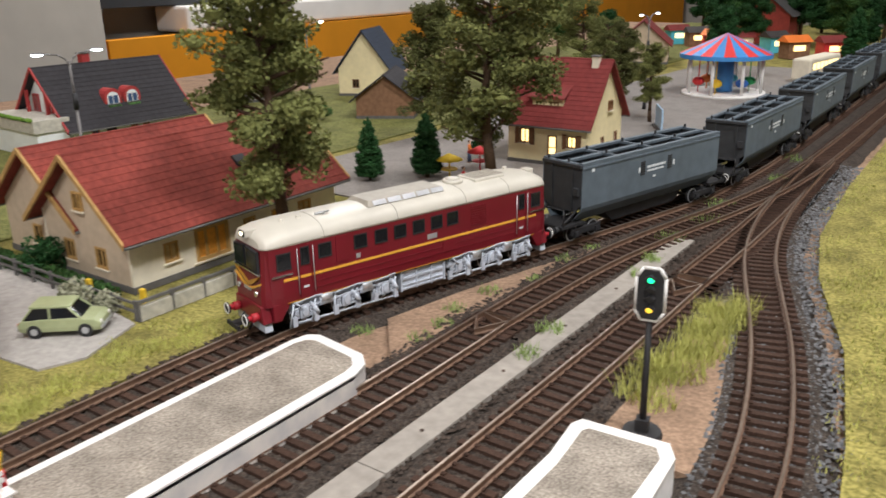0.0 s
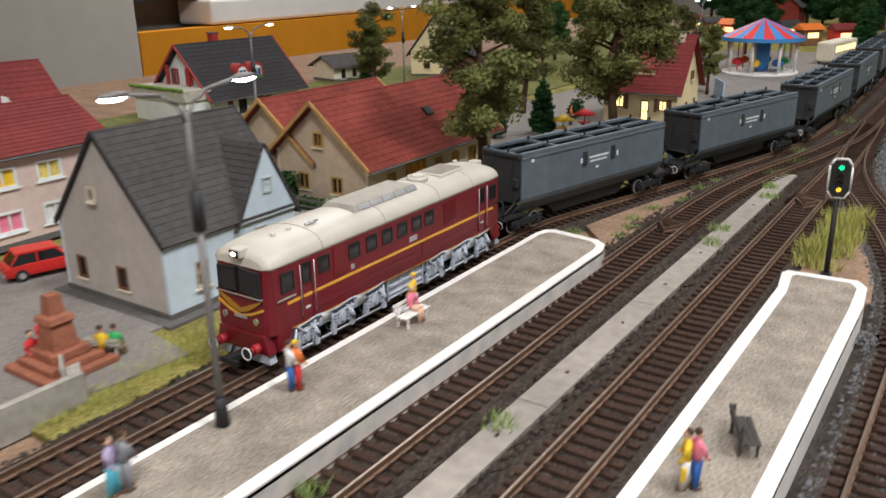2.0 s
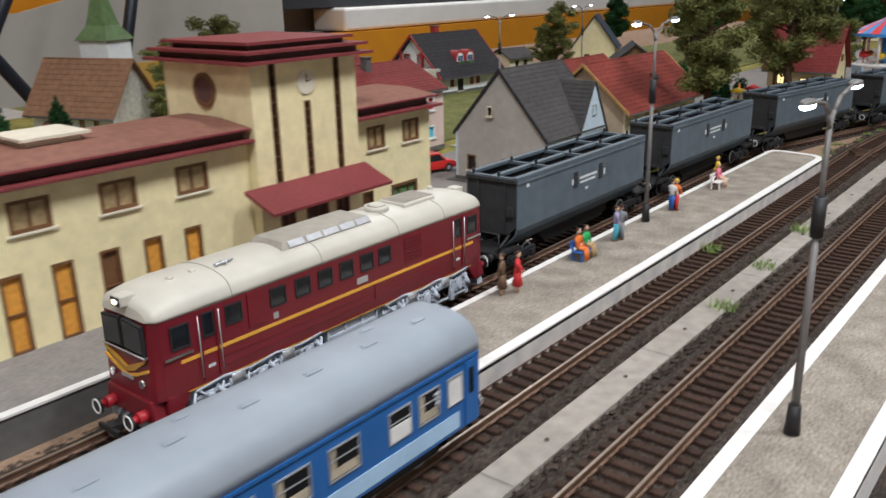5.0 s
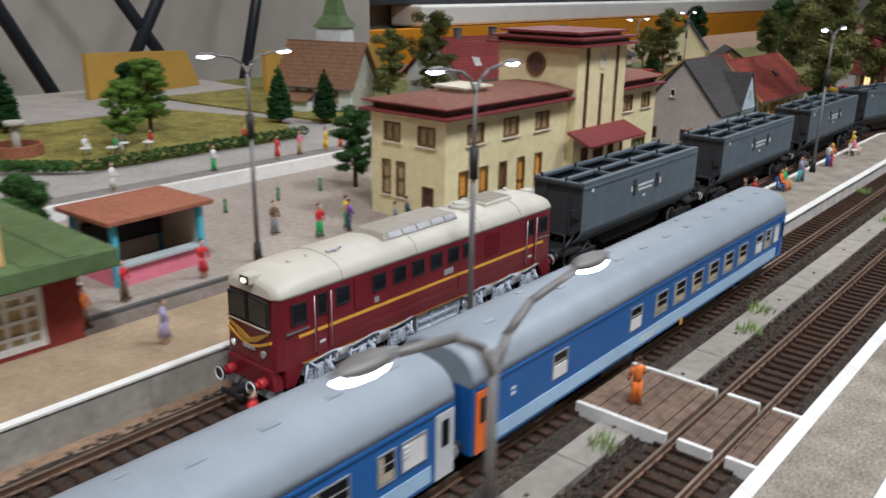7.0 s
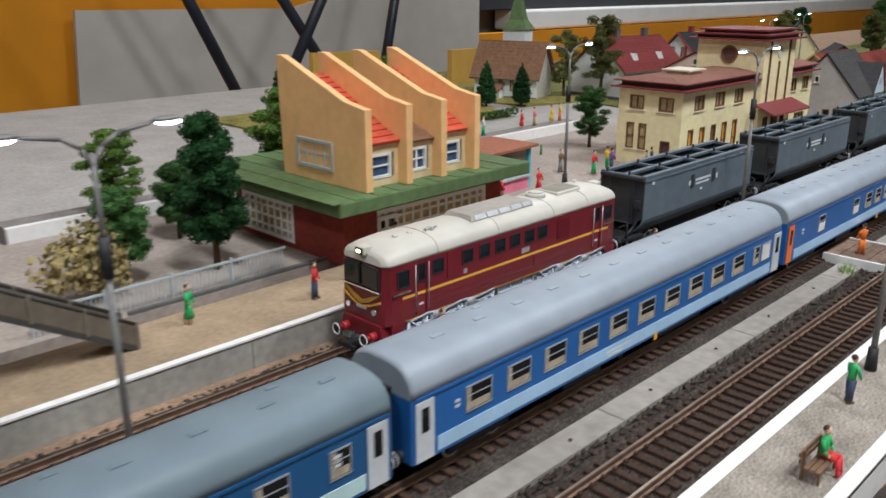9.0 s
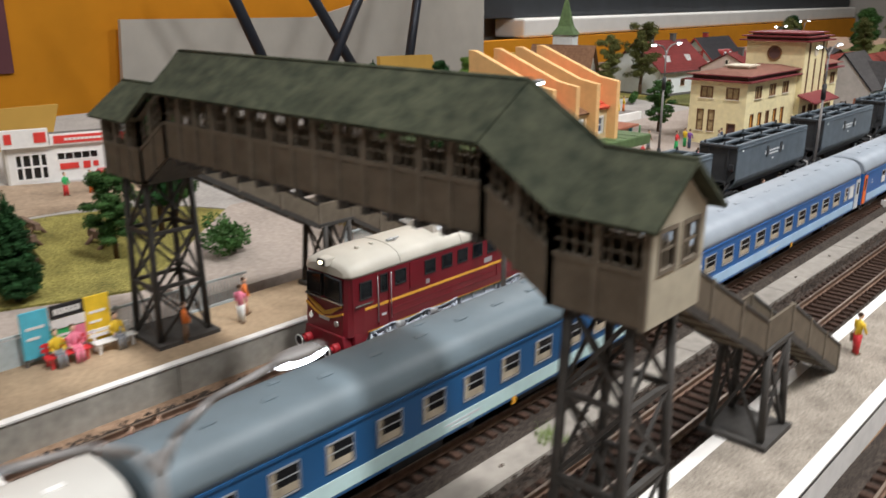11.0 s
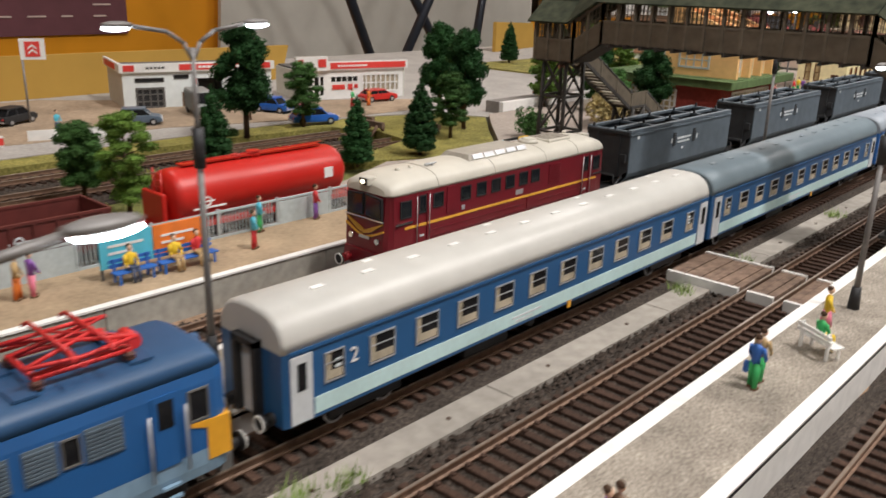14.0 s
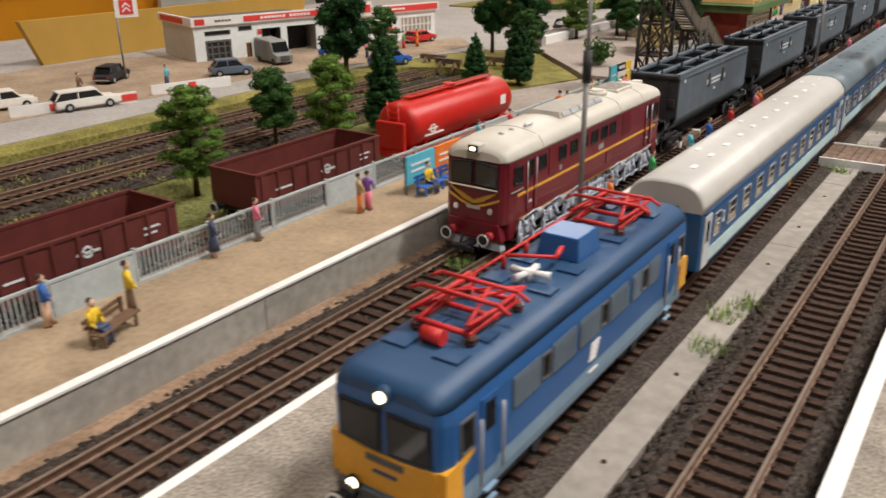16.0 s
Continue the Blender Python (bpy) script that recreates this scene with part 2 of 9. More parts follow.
dm("bark", (0.10, 0.062, 0.04), 0.9, var=0.3, scale=300, bump=0.5)
dm("trabant", (0.36, 0.40, 0.22), 0.4, var=0.06)
dm("carpaint_red", (0.55, 0.025, 0.02), 0.3, var=0.05)
dm("carpaint_blue", (0.02, 0.12, 0.48), 0.3, var=0.05)
dm("carpaint_white", (0.78, 0.76, 0.70), 0.35, var=0.05)
dm("carpaint_grey", (0.10, 0.14, 0.19), 0.35, var=0.05)
dm("truck_grey", (0.26, 0.27, 0.26), 0.5, var=0.08)
dm("gar_red", (0.70, 0.05, 0.04), 0.5, var=0.05)
dm("gar_wall", (0.62, 0.60, 0.55), 0.8, var=0.07, scale=160)
dm("planks", (0.20, 0.135, 0.10), 0.85, var=0.35, scale=260, bump=0.3, isle=0.3)
dm("brickred", (0.33, 0.13, 0.08), 0.85, var=0.2, scale=300)
dm("carousel_red", (0.72, 0.05, 0.05), 0.5, var=0.05)
dm("carousel_blue", (0.06, 0.26, 0.62), 0.5, var=0.05)
dm("orange_wall", (0.72, 0.29, 0.015), 0.8, var=0.06, scale=9, big=0.08)
dm("board_grey", (0.52, 0.49, 0.44), 0.85, var=0.06, scale=12, big=0.12)
dm("ochre", (0.48, 0.29, 0.065), 0.85, var=0.08, scale=20, big=0.1)
dm("poster", (0.14, 0.045, 0.055), 0.7, var=0.1, scale=20)
dm("tube_dark", (0.035, 0.042, 0.058), 0.4, metal=0.3, var=0.1, scale=40)
dm("white_panel", (0.86, 0.84, 0.80), 0.6, var=0.05, scale=10)
dm("dark_shelf", (0.03, 0.034, 0.04), 0.6, var=0.2, scale=10)
dm("ceiling_grey", (0.36, 0.35, 0.34), 0.9, var=0.05, scale=8)
dm("room_wall", (0.36, 0.34, 0.31), 0.9, var=0.05, scale=8)
dm("room_floor", (0.25, 0.23, 0.21), 0.7, var=0.1, scale=8)
M["glass"] = glass("glass")


# ---- building helpers ----
def box(bm, x0, x1, y0, y1, z0, z1):
    v = [bm.verts.new(p) for p in ((x0, y0, z0), (x1, y0, z0), (x1, y1, z0), (x0, y1, z0), (x0, y0, z1), (x1, y0, z1), (x1, y1, z1), (x0, y1, z1))]
    return [bm.faces.new([v[i] for i in f]) for f in ((3, 2, 1, 0), (4, 5, 6, 7), (0, 1, 5, 4), (1, 2, 6, 5), (2, 3, 7, 6), (3, 0, 4, 7))]


def prism(bm, poly, axis, a, b):
    """The polygon poly, in the two other axes in x, y, z order, drawn out along axis from a to b."""
    def at(p, s):
        return {"x": (s, p[0], p[1]), "y": (p[0], s, p[1]), "z": (p[0], p[1], s)}[axis]
    lo, hi = [bm.verts.new(at(p, a)) for p in poly], [bm.verts.new(at(p, b)) for p in poly]
    n = len(poly)
    fs = [bm.faces.new(lo), bm.faces.new(hi)] + [bm.faces.new((lo[i], lo[(i + 1) % n], hi[(i + 1) % n], hi[i])) for i in range(n)]
    bmesh.ops.recalc_face_normals(bm, faces=fs)
    return fs


def rod(bm, p, q, r, r2=None, n=8):
    """A round bar from p to q."""
    p, q = Vector(p), Vector(q)
    d = (q - p).normalized()
    u = d.orthogonal().normalized()
    w = d.cross(u)
    r2 = r if r2 is None else r2
    a = [bm.verts.new(p + r * (math.cos(2 * math.pi * i / n) * u + math.sin(2 * math.pi * i / n) * w)) for i in range(n)]
    b = [bm.verts.new(q + r2 * (math.cos(2 * math.pi * i / n) * u + math.sin(2 * math.pi * i / n) * w)) for i in range(n)]
    fs = [bm.faces.new((a[i], a[(i + 1) % n], b[(i + 1) % n], b[i])) for i in range(n)]
    for f in fs:
        f.smooth = True
    fs += [bm.faces.new(a[::-1]), bm.faces.new(b)]
    return fs


def bar(bm, p, q, s):
    """A square bar from p to q."""
    return rod(bm, p, q, s * 0.7071, n=4)


def blob(bm, c, rx, ry, rz, n=8, m=5):
    """A rounded lump."""
    rows = []
    for j in range(1, m):
        th = math.pi * j / m
        rows.append([bm.verts.new((c[0] + rx * math.sin(th) * math.cos(2 * math.pi * i / n), c[1] + ry * math.sin(th) * math.sin(2 * math.pi * i / n), c[2] + rz * math.cos(th))) for i in range(n)])
    t, b = bm.verts.new((c[0], c[1], c[2] + rz)), bm.verts.new((c[0], c[1], c[2] - rz))
    fs = []
    for i in range(n):
        k = (i + 1) % n
        fs.append(bm.faces.new((t, rows[0][i], rows[0][k])))
        fs.append(bm.faces.new((b, rows[-1][k], rows[-1][i])))
        for j in range(m - 2):
            fs.append(bm.faces.new((rows[j][i], rows[j + 1][i], rows[j + 1][k], rows[j][k])))
    for f in fs:
        f.smooth = True
    return fs


def ring(bm, c, r, ri, axis, a, b, n=16):
    """A flat ring about axis, from a to b along it."""
    def at(rad, i, s):
        u, v = rad * math.cos(2 * math.pi * i / n), rad * math.sin(2 * math.pi * i / n)
        return {"x": (s, c[0] + u, c[1] + v), "y": (c[0] + u, s, c[1] + v), "z": (c[0] + u, c[1] + v, s)}[axis]
    q = [[bm.verts.new(at(rad, i, s)) for i in range(n)] for rad, s in ((r, a), (r, b), (ri, b), (ri, a))]
    fs = []
    for j in range(4):
        for i in range(n):
            fs.append(bm.faces.new((q[j][i], q[j][(i + 1) % n], q[(j + 1) % 4][(i + 1) % n], q[(j + 1) % 4][i])))
    bmesh.ops.recalc_face_normals(bm, faces=fs)
    return fs


def loft(bm, loops, caps=True, smooth=True):
    """A skin over loops of equally many points."""
    rows = [[bm.verts.new(p) for p in lp] for lp in loops]
    n = len(rows[0])
    fs = []
    for a, b in zip(rows, rows[1:]):
        for i in range(n):
            fs.append(bm.faces.new((a[i], a[(i + 1) % n], b[(i + 1) % n], b[i])))
    for f in fs:
        f.smooth = smooth
    if caps:
        fs += [bm.faces.new(rows[0]), bm.faces.new(rows[-1])]
    bmesh.ops.recalc_face_normals(bm, faces=fs)
    return fs


def mesh_of(name, bm, *materials):
    me = bpy.data.meshes.new(name)
    bm.to_mesh(me)
    bm.free()
    for m in materials:
        me.materials.append(M[m])
    return me


def part(name, bm, material, parent, label="", bevel=0.0, kind=""):
    mats = (material,) if isinstance(material, str) else material
    ob = new(name, mesh_of(name, bm, *mats))
    ob.parent = parent
    if bevel:
        md = ob.modifiers.new("edge", "BEVEL")
        md.width, md.segments, md.limit_method, md.angle_limit = bevel, 2, "ANGLE", 0.7
    return tagged(ob, label, kind=kind)


def loose(ob, name, label=""):
    """Part every separate piece of ob into an object of its own, beside it."""
    bm = bmesh.new()
    bm.from_mesh(ob.data)
    bm.verts.ensure_lookup_table()
    seen = set()
    for v0 in bm.verts:
        if v0.index in seen:
            continue
        stack, isl = [v0], []
        seen.add(v0.index)
        while stack:
            v = stack.pop()
            isl.append(v)
            for e in v.link_edges:
                w = e.other_vert(v)
                if w.index not in seen:
                    seen.add(w.index)
                    stack.append(w)
        num = {v.index: k for k, v in enumerate(isl)}
        fs = {f for v in isl for f in v.link_faces}
        me = bpy.data.meshes.new(name)
        me.from_pydata([v.co[:] for v in isl], [], [[num[v.index] for v in f.verts] for f in sorted(fs, key=lambda f: f.index)])
        for m in ob.data.materials:
            me.materials.append(m)
        pc = new(name, me)
        pc.parent = ob.parent
        tagged(pc, label)
    bm.free()
    bpy.data.objects.remove(ob)


def thing(name, label, category, m=None, group="", kind=""):
    ob = new(name)
    ob.empty_display_size = 0.01
    if m is not None:
        ob.matrix_basis = m
    return tagged(ob, label, category, group, kind)


def solo(name, bm, material, label, category, m=None, group="", kind="", bevel=0.0):
    ob = part(name, bm, material, None, label, bevel, kind)
    if m is not None:
        ob.matrix_basis = m
    return tagged(ob, category=category, group=group)


def single(name, material, parent, fn, label="", bevel=0.0):
    bm = bmesh.new()
    fn(bm)
    return part(name, bm, material, parent, label, bevel)


def soup(name, verts, faces, material, parent=None, label="", kind=""):
    me = bpy.data.meshes.new(name)
    me.from_pydata(verts, [], faces)
    me.materials.append(M[material])
    ob = new(name, me)
    ob.parent = parent
    return tagged(ob, label, kind=kind)

# ---- the room ----
def slab(name, material, x0, x1, y0, y1, z0, z1, label, category, kind="structure", bevel=0.0):
    bm = bmesh.new()
    box(bm, x0, x1, y0, y1, z0, z1)
    return solo(name, bm, material, label, category, kind=kind, bevel=bevel)


slab("floor", "room_floor", -2.45, 2.2, -4.2, 6.4, -0.82, -0.78, "plain brown-grey room floor", "floor")
slab("ceiling", "ceiling_grey", -2.45, 2.2, -4.2, 6.4, CEIL, CEIL + 0.05, "dim grey room ceiling", "ceiling")
slab("wall_west", "orange_wall", -2.40, -2.30, -4.1, 1.42, -0.78, CEIL, "orange painted room wall", "wall")
slab("wall_west_2", "room_wall", -2.60, -2.50, 1.42, 6.3, -0.78, CEIL, "dim room wall behind the orange panel", "wall")
slab("wall_east", "room_wall", 2.1, 2.2, -4.1, 6.3, -0.78, CEIL, "plain beige room wall", "wall")
slab("wall_south", "room_wall", -2.5, 2.2, -4.2, -4.1, -0.78, CEIL, "plain beige room wall", "wall")
slab("wall_north", "room_wall", -2.6, 2.2, 6.3, 6.4, -0.78, CEIL, "plain beige room wall", "wall")
# out-of-view housings to go with the added lights
for lx, ly, lp in LAMPS:
    slab("ceiling_lamp", "lamp_pole", lx - 0.3, lx + 0.3, ly - 0.1, ly + 0.1, CEIL - 0.028, CEIL - 0.002, "unseen long metal ceiling lamp housing, added with the lights", "lamp", kind="")
slab("orange_panel", "orange_wall", -2.33, -2.27, 1.45, 6.2, -0.7, -0.012, "long low orange painted panel", "panel", kind="")
slab("white_bench", "white_panel", -2.45, -2.28, 1.75, 6.2, -0.008, 0.075, "long white bench top above an orange panel", "bench", kind="", bevel=0.01)
slab("dark_cupboard", "dark_shelf", -2.49, -2.34, 1.44, 6.2, 0.078, 0.55, "long dark cupboard against the wall", "cupboard", kind="")

bm = bmesh.new()
prism(bm, [(-0.145, -0.16), (1.42, -0.16), (1.42, 0.30), (0.55, 0.105), (-0.125, 0.112)], "x", -2.25, -2.235)
solo("grey_board", bm, "board_grey", "large pale grey board leaning on the orange wall", "board")
bm = bmesh.new()
box(bm, -2.298, -2.29, -1.35, -0.40, -0.017, 0.45)
po = solo("wall_poster", bm, "poster", "dark maroon poster with rows of small pale marks", "poster")
bm = bmesh.new()
rp = random.Random(4)
for i in range(9):
    for j in range(4):
        if rp.random() < 0.75:
            box(bm, -2.2895, -2.287, -1.20 + i * 0.088, -1.20 + i * 0.088 + 0.02 + 0.03 * rp.random(), 0.03 + j * 0.03, 0.034 + j * 0.03)
part("print_mark", bm, "wall_pink", po)
stand = thing("folding_stand", "dark tubular folding stand with crossed legs", "stand")
for a, b in (((-1.80, 0.02, 0.42), (-1.76, 0.40, -0.16)), ((-1.74, 0.46, 0.42), (-1.78, 0.14, -0.16)), ((-1.9, 0.75, 0.42), (-1.8, 0.52, -0.16)), ((-1.72, -0.22, 0.42), (-1.75, 0.08, -0.16)), ((-1.8, 0.40, -0.16), (-1.8, 0.42, -0.78)), ((-1.8, 0.1, -0.16), (-1.8, 0.1, -0.78))):
    single("tube", "tube_dark", stand, lambda m: rod(m, a, b, 0.014, n=10))
for yy, xx, ww in ((-0.12, -1.12, 0.10), (0.14, -1.02, 0.16)):
    bm = bmesh.new()
    prism(bm, [(-ww, 0.0), (ww, 0.0), (ww * 0.75, 0.055), (-ww, 0.062)], "x", -0.008, 0.0)
    solo("backdrop_card", bm, "ochre", "ochre painted card standing behind the layout", "card", pose(xx, yy, 0.01, 0, 0, 12))

bm = bmesh.new()
prism(bm, [(-1.255, 0.010), (-0.86, 0.010), (-0.845, 0.058), (-1.275, 0.060)], "x", -0.972, -0.964)
solo("backdrop_card", bm, "ochre", "long ochre card standing behind the garage", "card")

# ---- table and ground ----
slab("layout_base", "board_base", -1.25, 0.14, -2.4, 0.30, -0.06, -0.002, "wooden base of the model railway", "table")
slab("layout_base_2", "board_base", -0.915, 0.14, 0.3005, 2.6, -0.06, -0.002, "narrower wooden base of the model village", "table")


def patch(name, material, pts, z, label, category="ground", thick=0.004, kind="structure"):
    bm = bmesh.new()
    prism(bm, pts, "z", z - thick, z)
    return solo(name, bm, material, label, category, kind=kind)


patch("ground", "earth", [(-1.24, -2.39), (0.135, -2.39), (0.135, 2.59), (-1.24, 2.59)], 0.001, "brown earth-coloured ground of the layout", thick=0.0025)


def smooth_path(pts, step=0.004):
    """A curve through pts as points at even steps."""
    out = []
    p = [np.array(q, float) for q in pts]
    p = [2 * p[0] - p[1]] + p + [2 * p[-1] - p[-2]]
    for i in range(1, len(p) - 2):
        n = max(2, int(np.linalg.norm(p[i + 1] - p[i]) / step))
        for j in range(n):
            t = j / n
            out.append(0.5 * (2 * p[i] + (p[i + 1] - p[i - 1]) * t + (2 * p[i - 1] - 5 * p[i] + 4 * p[i + 1] - p[i + 2]) * t * t + (3 * p[i] - p[i - 1] - 3 * p[i + 1] + p[i + 2]) * t ** 3))
    out.append(p[-2])
    return np.array(out)


class Way:
    """A line on the ground with its length, for tracks and trains."""
    def __init__(self, pts):
        self.p = smooth_path(pts)
        self.s = np.concatenate([[0], np.cumsum(np.linalg.norm(np.diff(self.p, axis=0), axis=1))])

    def at(self, s):
        return np.array([np.interp(s, self.s, self.p[:, 0]), np.interp(s, self.s, self.p[:, 1])])

    def s_at_y(self, y):
        return float(np.interp(y, self.p[:, 1], self.s))

    def heading(self, s):
        d = self.at(s + 0.003) - self.at(s - 0.003)
        return math.degrees(math.atan2(d[1], d[0])) - 90


T1X, T2X, T3X = -0.2896, -0.2036, -0.1414
way1 = Way([(T1X, -2.38), (T1X, -1.5), (T1X, -0.5), (T1X, 0.1), (T1X, 0.21), (-0.286, 0.274), (-0.2745, 0.322), (-0.2615, 0.366), (-0.247, 0.418), (-0.222, 0.51), (-0.201, 0.60), (-0.1925, 0.70), (-0.191, 0.80), (-0.193, 1.0), (-0.196, 1.3), (-0.199, 2.58)])
way2 = Way([(T2X, -2.38), (T2X, -1.0), (T2X, 0.2), (T2X, 0.32), (-0.199, 0.42), (-0.1865, 0.50), (-0.169, 0.58), (-0.155, 0.67), (-0.1495, 0.78), (-0.149, 1.0), (-0.15, 1.4), (-0.152, 2.58)])
way3 = Way([(T3X, -2.38), (T3X, -1.0), (T3X, 0.3), (T3X, 0.42), (-0.1405, 0.52), (-0.142, 0.62), (-0.147, 0.76)])
way4 = Way([(-0.052, -2.38), (-0.052, -1.0), (-0.052, 0.1), (-0.053, 0.2), (-0.0605, 0.28), (-0.079, 0.36), (-0.1, 0.425), (-0.1205, 0.489), (-0.1345, 0.56), (-0.1425, 0.65), (-0.1475, 0.78)])
way5 = Way([(-0.408, -2.38), (-0.408, -1.7), (-0.408, -1.3), (-0.408, -1.205)])
way6 = Way([(-0.556, -2.38), (-0.556, -1.7), (-0.556, -1.3), (-0.545, -1.02)])
way7 = Way([(-0.612, -2.38), (-0.612, -1.7), (-0.612, -1.3), (-0.605, -1.02)])


def bed(name, way, half, material, z=0.0050, label=""):
    """The ballast under a track, with sloping shoulders."""
    bm = bmesh.new()
    rows = []
    rb = random.Random(name)
    for i in range(0, len(way.p), 4):
        s = way.s[i]
        h = radians(way.heading(s))
        side = np.array([math.cos(h), math.sin(h)])
        p = way.p[i]
        w1, w2 = half + 0.006 + 0.0025 * rb.random(), half + 0.006 + 0.0025 * rb.random()
        rows.append([bm.verts.new((*(p + side * o), zz)) for o, zz in ((-w1, 0.0012), (-half, z), (half, z), (w2, 0.0012))])
    for a, b in zip(rows, rows[1:]):
        for j in range(3):
            bm.faces.new((a[j], a[j + 1], b[j + 1], b[j]))
    return solo(name, bm, material, label, "ballast", kind="structure")


def stones(name, spans, count, material, z, size, seed, label):
    """Loose stones strewn over strips of the plan: (way, s0, s1, o0, o1)."""
    rs = np.random.RandomState(seed)
    verts, faces = [], []
    area = [(s1 - s0) * (o1 - o0) for _, s0, s1, o0, o1 in spans]
    for (w, s0, s1, o0, o1), a in zip(spans, area):
        n = int(count * a / sum(area))
        ss, oo = rs.uniform(s0, s1, n), rs.uniform(o0, o1, n)
        for s, o in zip(ss, oo):
            h = radians(w.heading(s))
            c = w.at(s) + np.array([math.cos(h), math.sin(h)]) * o
            r = size * rs.uniform(0.55, 1.25, 6)
            b = len(verts)
            q = rs.uniform(0, 1.57)
            cx, sx = math.cos(q), math.sin(q)
            verts += [(c[0] + r[0] * cx, c[1] + r[0] * sx, z), (c[0] - r[1] * sx, c[1] + r[1] * cx, z), (c[0] - r[2] * cx, c[1] - r[2] * sx, z), (c[0] + r[3] * sx, c[1] - r[3] * cx, z), (c[0], c[1], z + 0.75 * r[4])]
            faces += [(b, b + 1, b + 4), (b + 1, b + 2, b + 4), (b + 2, b + 3, b + 4), (b + 3, b, b + 4)]
    return tagged(soup(name, verts, faces, material, None, label, "stuff"), category="gravel")


SL_STEP = 0.0072
bm = bmesh.new()
box(bm, -0.0150, 0.0150, -0.00155, 0.00155, 0.0035, 0.0066)
for sx in (-0.0083, 0.0083):
    box(bm, sx - 0.0022, sx + 0.0022, -0.0009, 0.0009, 0.0066, 0.0073)
sleeper_mesh = mesh_of("sleeper", bm, "sleeper")


def railway(name, way, s0, s1, near0, near1, label, bedmat="ballast"):
    """A track: two rails with worn heads, sleepers one by one."""
    bed("ballast_" + name, way, 0.0185, bedmat, label="dark brown-grey ballast under a track")
    t = thing("railway_track", label, "track", group="tracks of the layout", kind="structure")
    for o in (-0.00875, 0.00875):
        for nm, prof, mt in (("rail", [(-0.0011, 0.0066), (0.0011, 0.0066), (0.0011, 0.0071), (0.0004, 0.0075), (0.0004, 0.0090), (0.0007, 0.0093), (0.0007, 0.0098), (-0.0007, 0.0098), (-0.0007, 0.0093), (-0.0004, 0.0090), (-0.0004, 0.0075), (-0.0011, 0.0071)], "rail"),
                             ("rail_head", [(-0.0005, 0.00975), (0.0005, 0.00975), (0.0004, 0.0100), (-0.0004, 0.0100)], "railtop")):
            bm = bmesh.new()
            loops = []
            for i in [*range(0, len(way.p), 5), len(way.p) - 1]:
                s = way.s[i]
                if s < s0 or s > s1:
                    continue
                h = radians(way.heading(s))
                side = np.array([math.cos(h), math.sin(h)])
                loops.append([(*(way.p[i] + side * (o + a)), z) for a, z in prof])
            loft(bm, loops, smooth=False)
            part(nm, bm, mt, t, "worn shining rail head" if nm == "rail_head" else "")
    far = []
    ns = 0
    n = int((s1 - s0) / SL_STEP)
    for i in range(n):
        s = s0 + (i + 0.5) * SL_STEP
        p = way.at(s)
        m = pose(p[0], p[1], 0, 0, 0, way.heading(s))
        if near0 <= p[1] <= near1 and ns < 300:
            ns += 1
            ob = new("sleeper", sleeper_mesh)
            ob.parent = t
            ob.matrix_basis = m
        else:
            far.append(m)
    if far:
        bm = bmesh.new()
        verts, faces = [], []
        for m in far:
            b = len(verts)
            verts += [m @ Vector(q) for q in ((-0.015, -0.00155, 0.004), (0.015, -0.00155, 0.004), (0.015, 0.00155, 0.004), (-0.015, 0.00155, 0.004), (-0.015, -0.00155, 0.0066), (0.015, -0.00155, 0.0066), (0.015, 0.00155, 0.0066), (-0.015, 0.00155, 0.0066))]
            faces += [tuple(b + k for k in f) for f in ((4, 5, 6, 7), (0, 1, 5, 4), (1, 2, 6, 5), (2, 3, 7, 6), (3, 0, 4, 7))]
        bm.free()
        soup("sleeper_row", verts, faces, "sleeper", t, "", "stuff")
    return t


railway("1", way1, 0, way1.s[-1], -1.62, 0.5, "single model track with rusty rails and dark sleepers")
railway("2", way2, 0, way2.s[-1], -0.28, 0.75, "model track with rusty rails beside a narrow platform")
railway("3", way3, 0, way3.s[-1], -1.66, 0.45, "model track with worn shining rails")
railway("4", way4, 0, way4.s[-1], -0.1, 0.75, "curved model track with brown rails beside grey ballast")
railway("5", way5, 0, way5.s[-1], -1.6, -1.45, "siding behind the platform fence")
railway("6", way6, 0, way6.s[-1], -1.55, -1.0, "old weathered siding in dark ballast")
railway("7", way7, 0, way7.s[-1], -1.55, -1.0, "old weathered siding in dark ballast")
patch("ballast_yard", "ballast", [(T2X - 0.024, -2.38), (-0.118, -2.38), (-0.118, 0.40), (-0.13, 0.62), (-0.125, 2.58), (-0.222, 2.58), (-0.215, 0.70), (-0.2, 0.58), (T2X - 0.024, 0.3)], 0.0036, "dark ballast between the tracks", thick=0.003)
patch("ballast_siding", "ballast", [(-0.64, -2.38), (-0.525, -2.38), (-0.525, -1.3), (-0.51, -1.0), (-0.63, -1.0)], 0.0036, "dark ballast between old sidings", thick=0.003)
stones("loose_ballast", [(way1, 0.7, 3.2, -0.022, 0.020), (way2, 2.0, 3.1, -0.024, 0.028), (way3, 0.6, 3.0, -0.034, 0.022)], 62000, "stone", 0.0049, 0.0013, 3, "loose dark ballast stones between the sleepers")
stones("grey_ballast", [(way4, 2.4, 3.3, -0.021, 0.036)], 11000, "greystone", 0.0046, 0.0013, 5, "loose blue-grey ballast stones")
stones("siding_ballast", [(way6, 0.8, 1.3, -0.03, 0.03), (way7, 0.8, 1.3, -0.03, 0.03)], 9000, "stone", 0.0049, 0.0013, 6, "loose dark stones on old sidings")

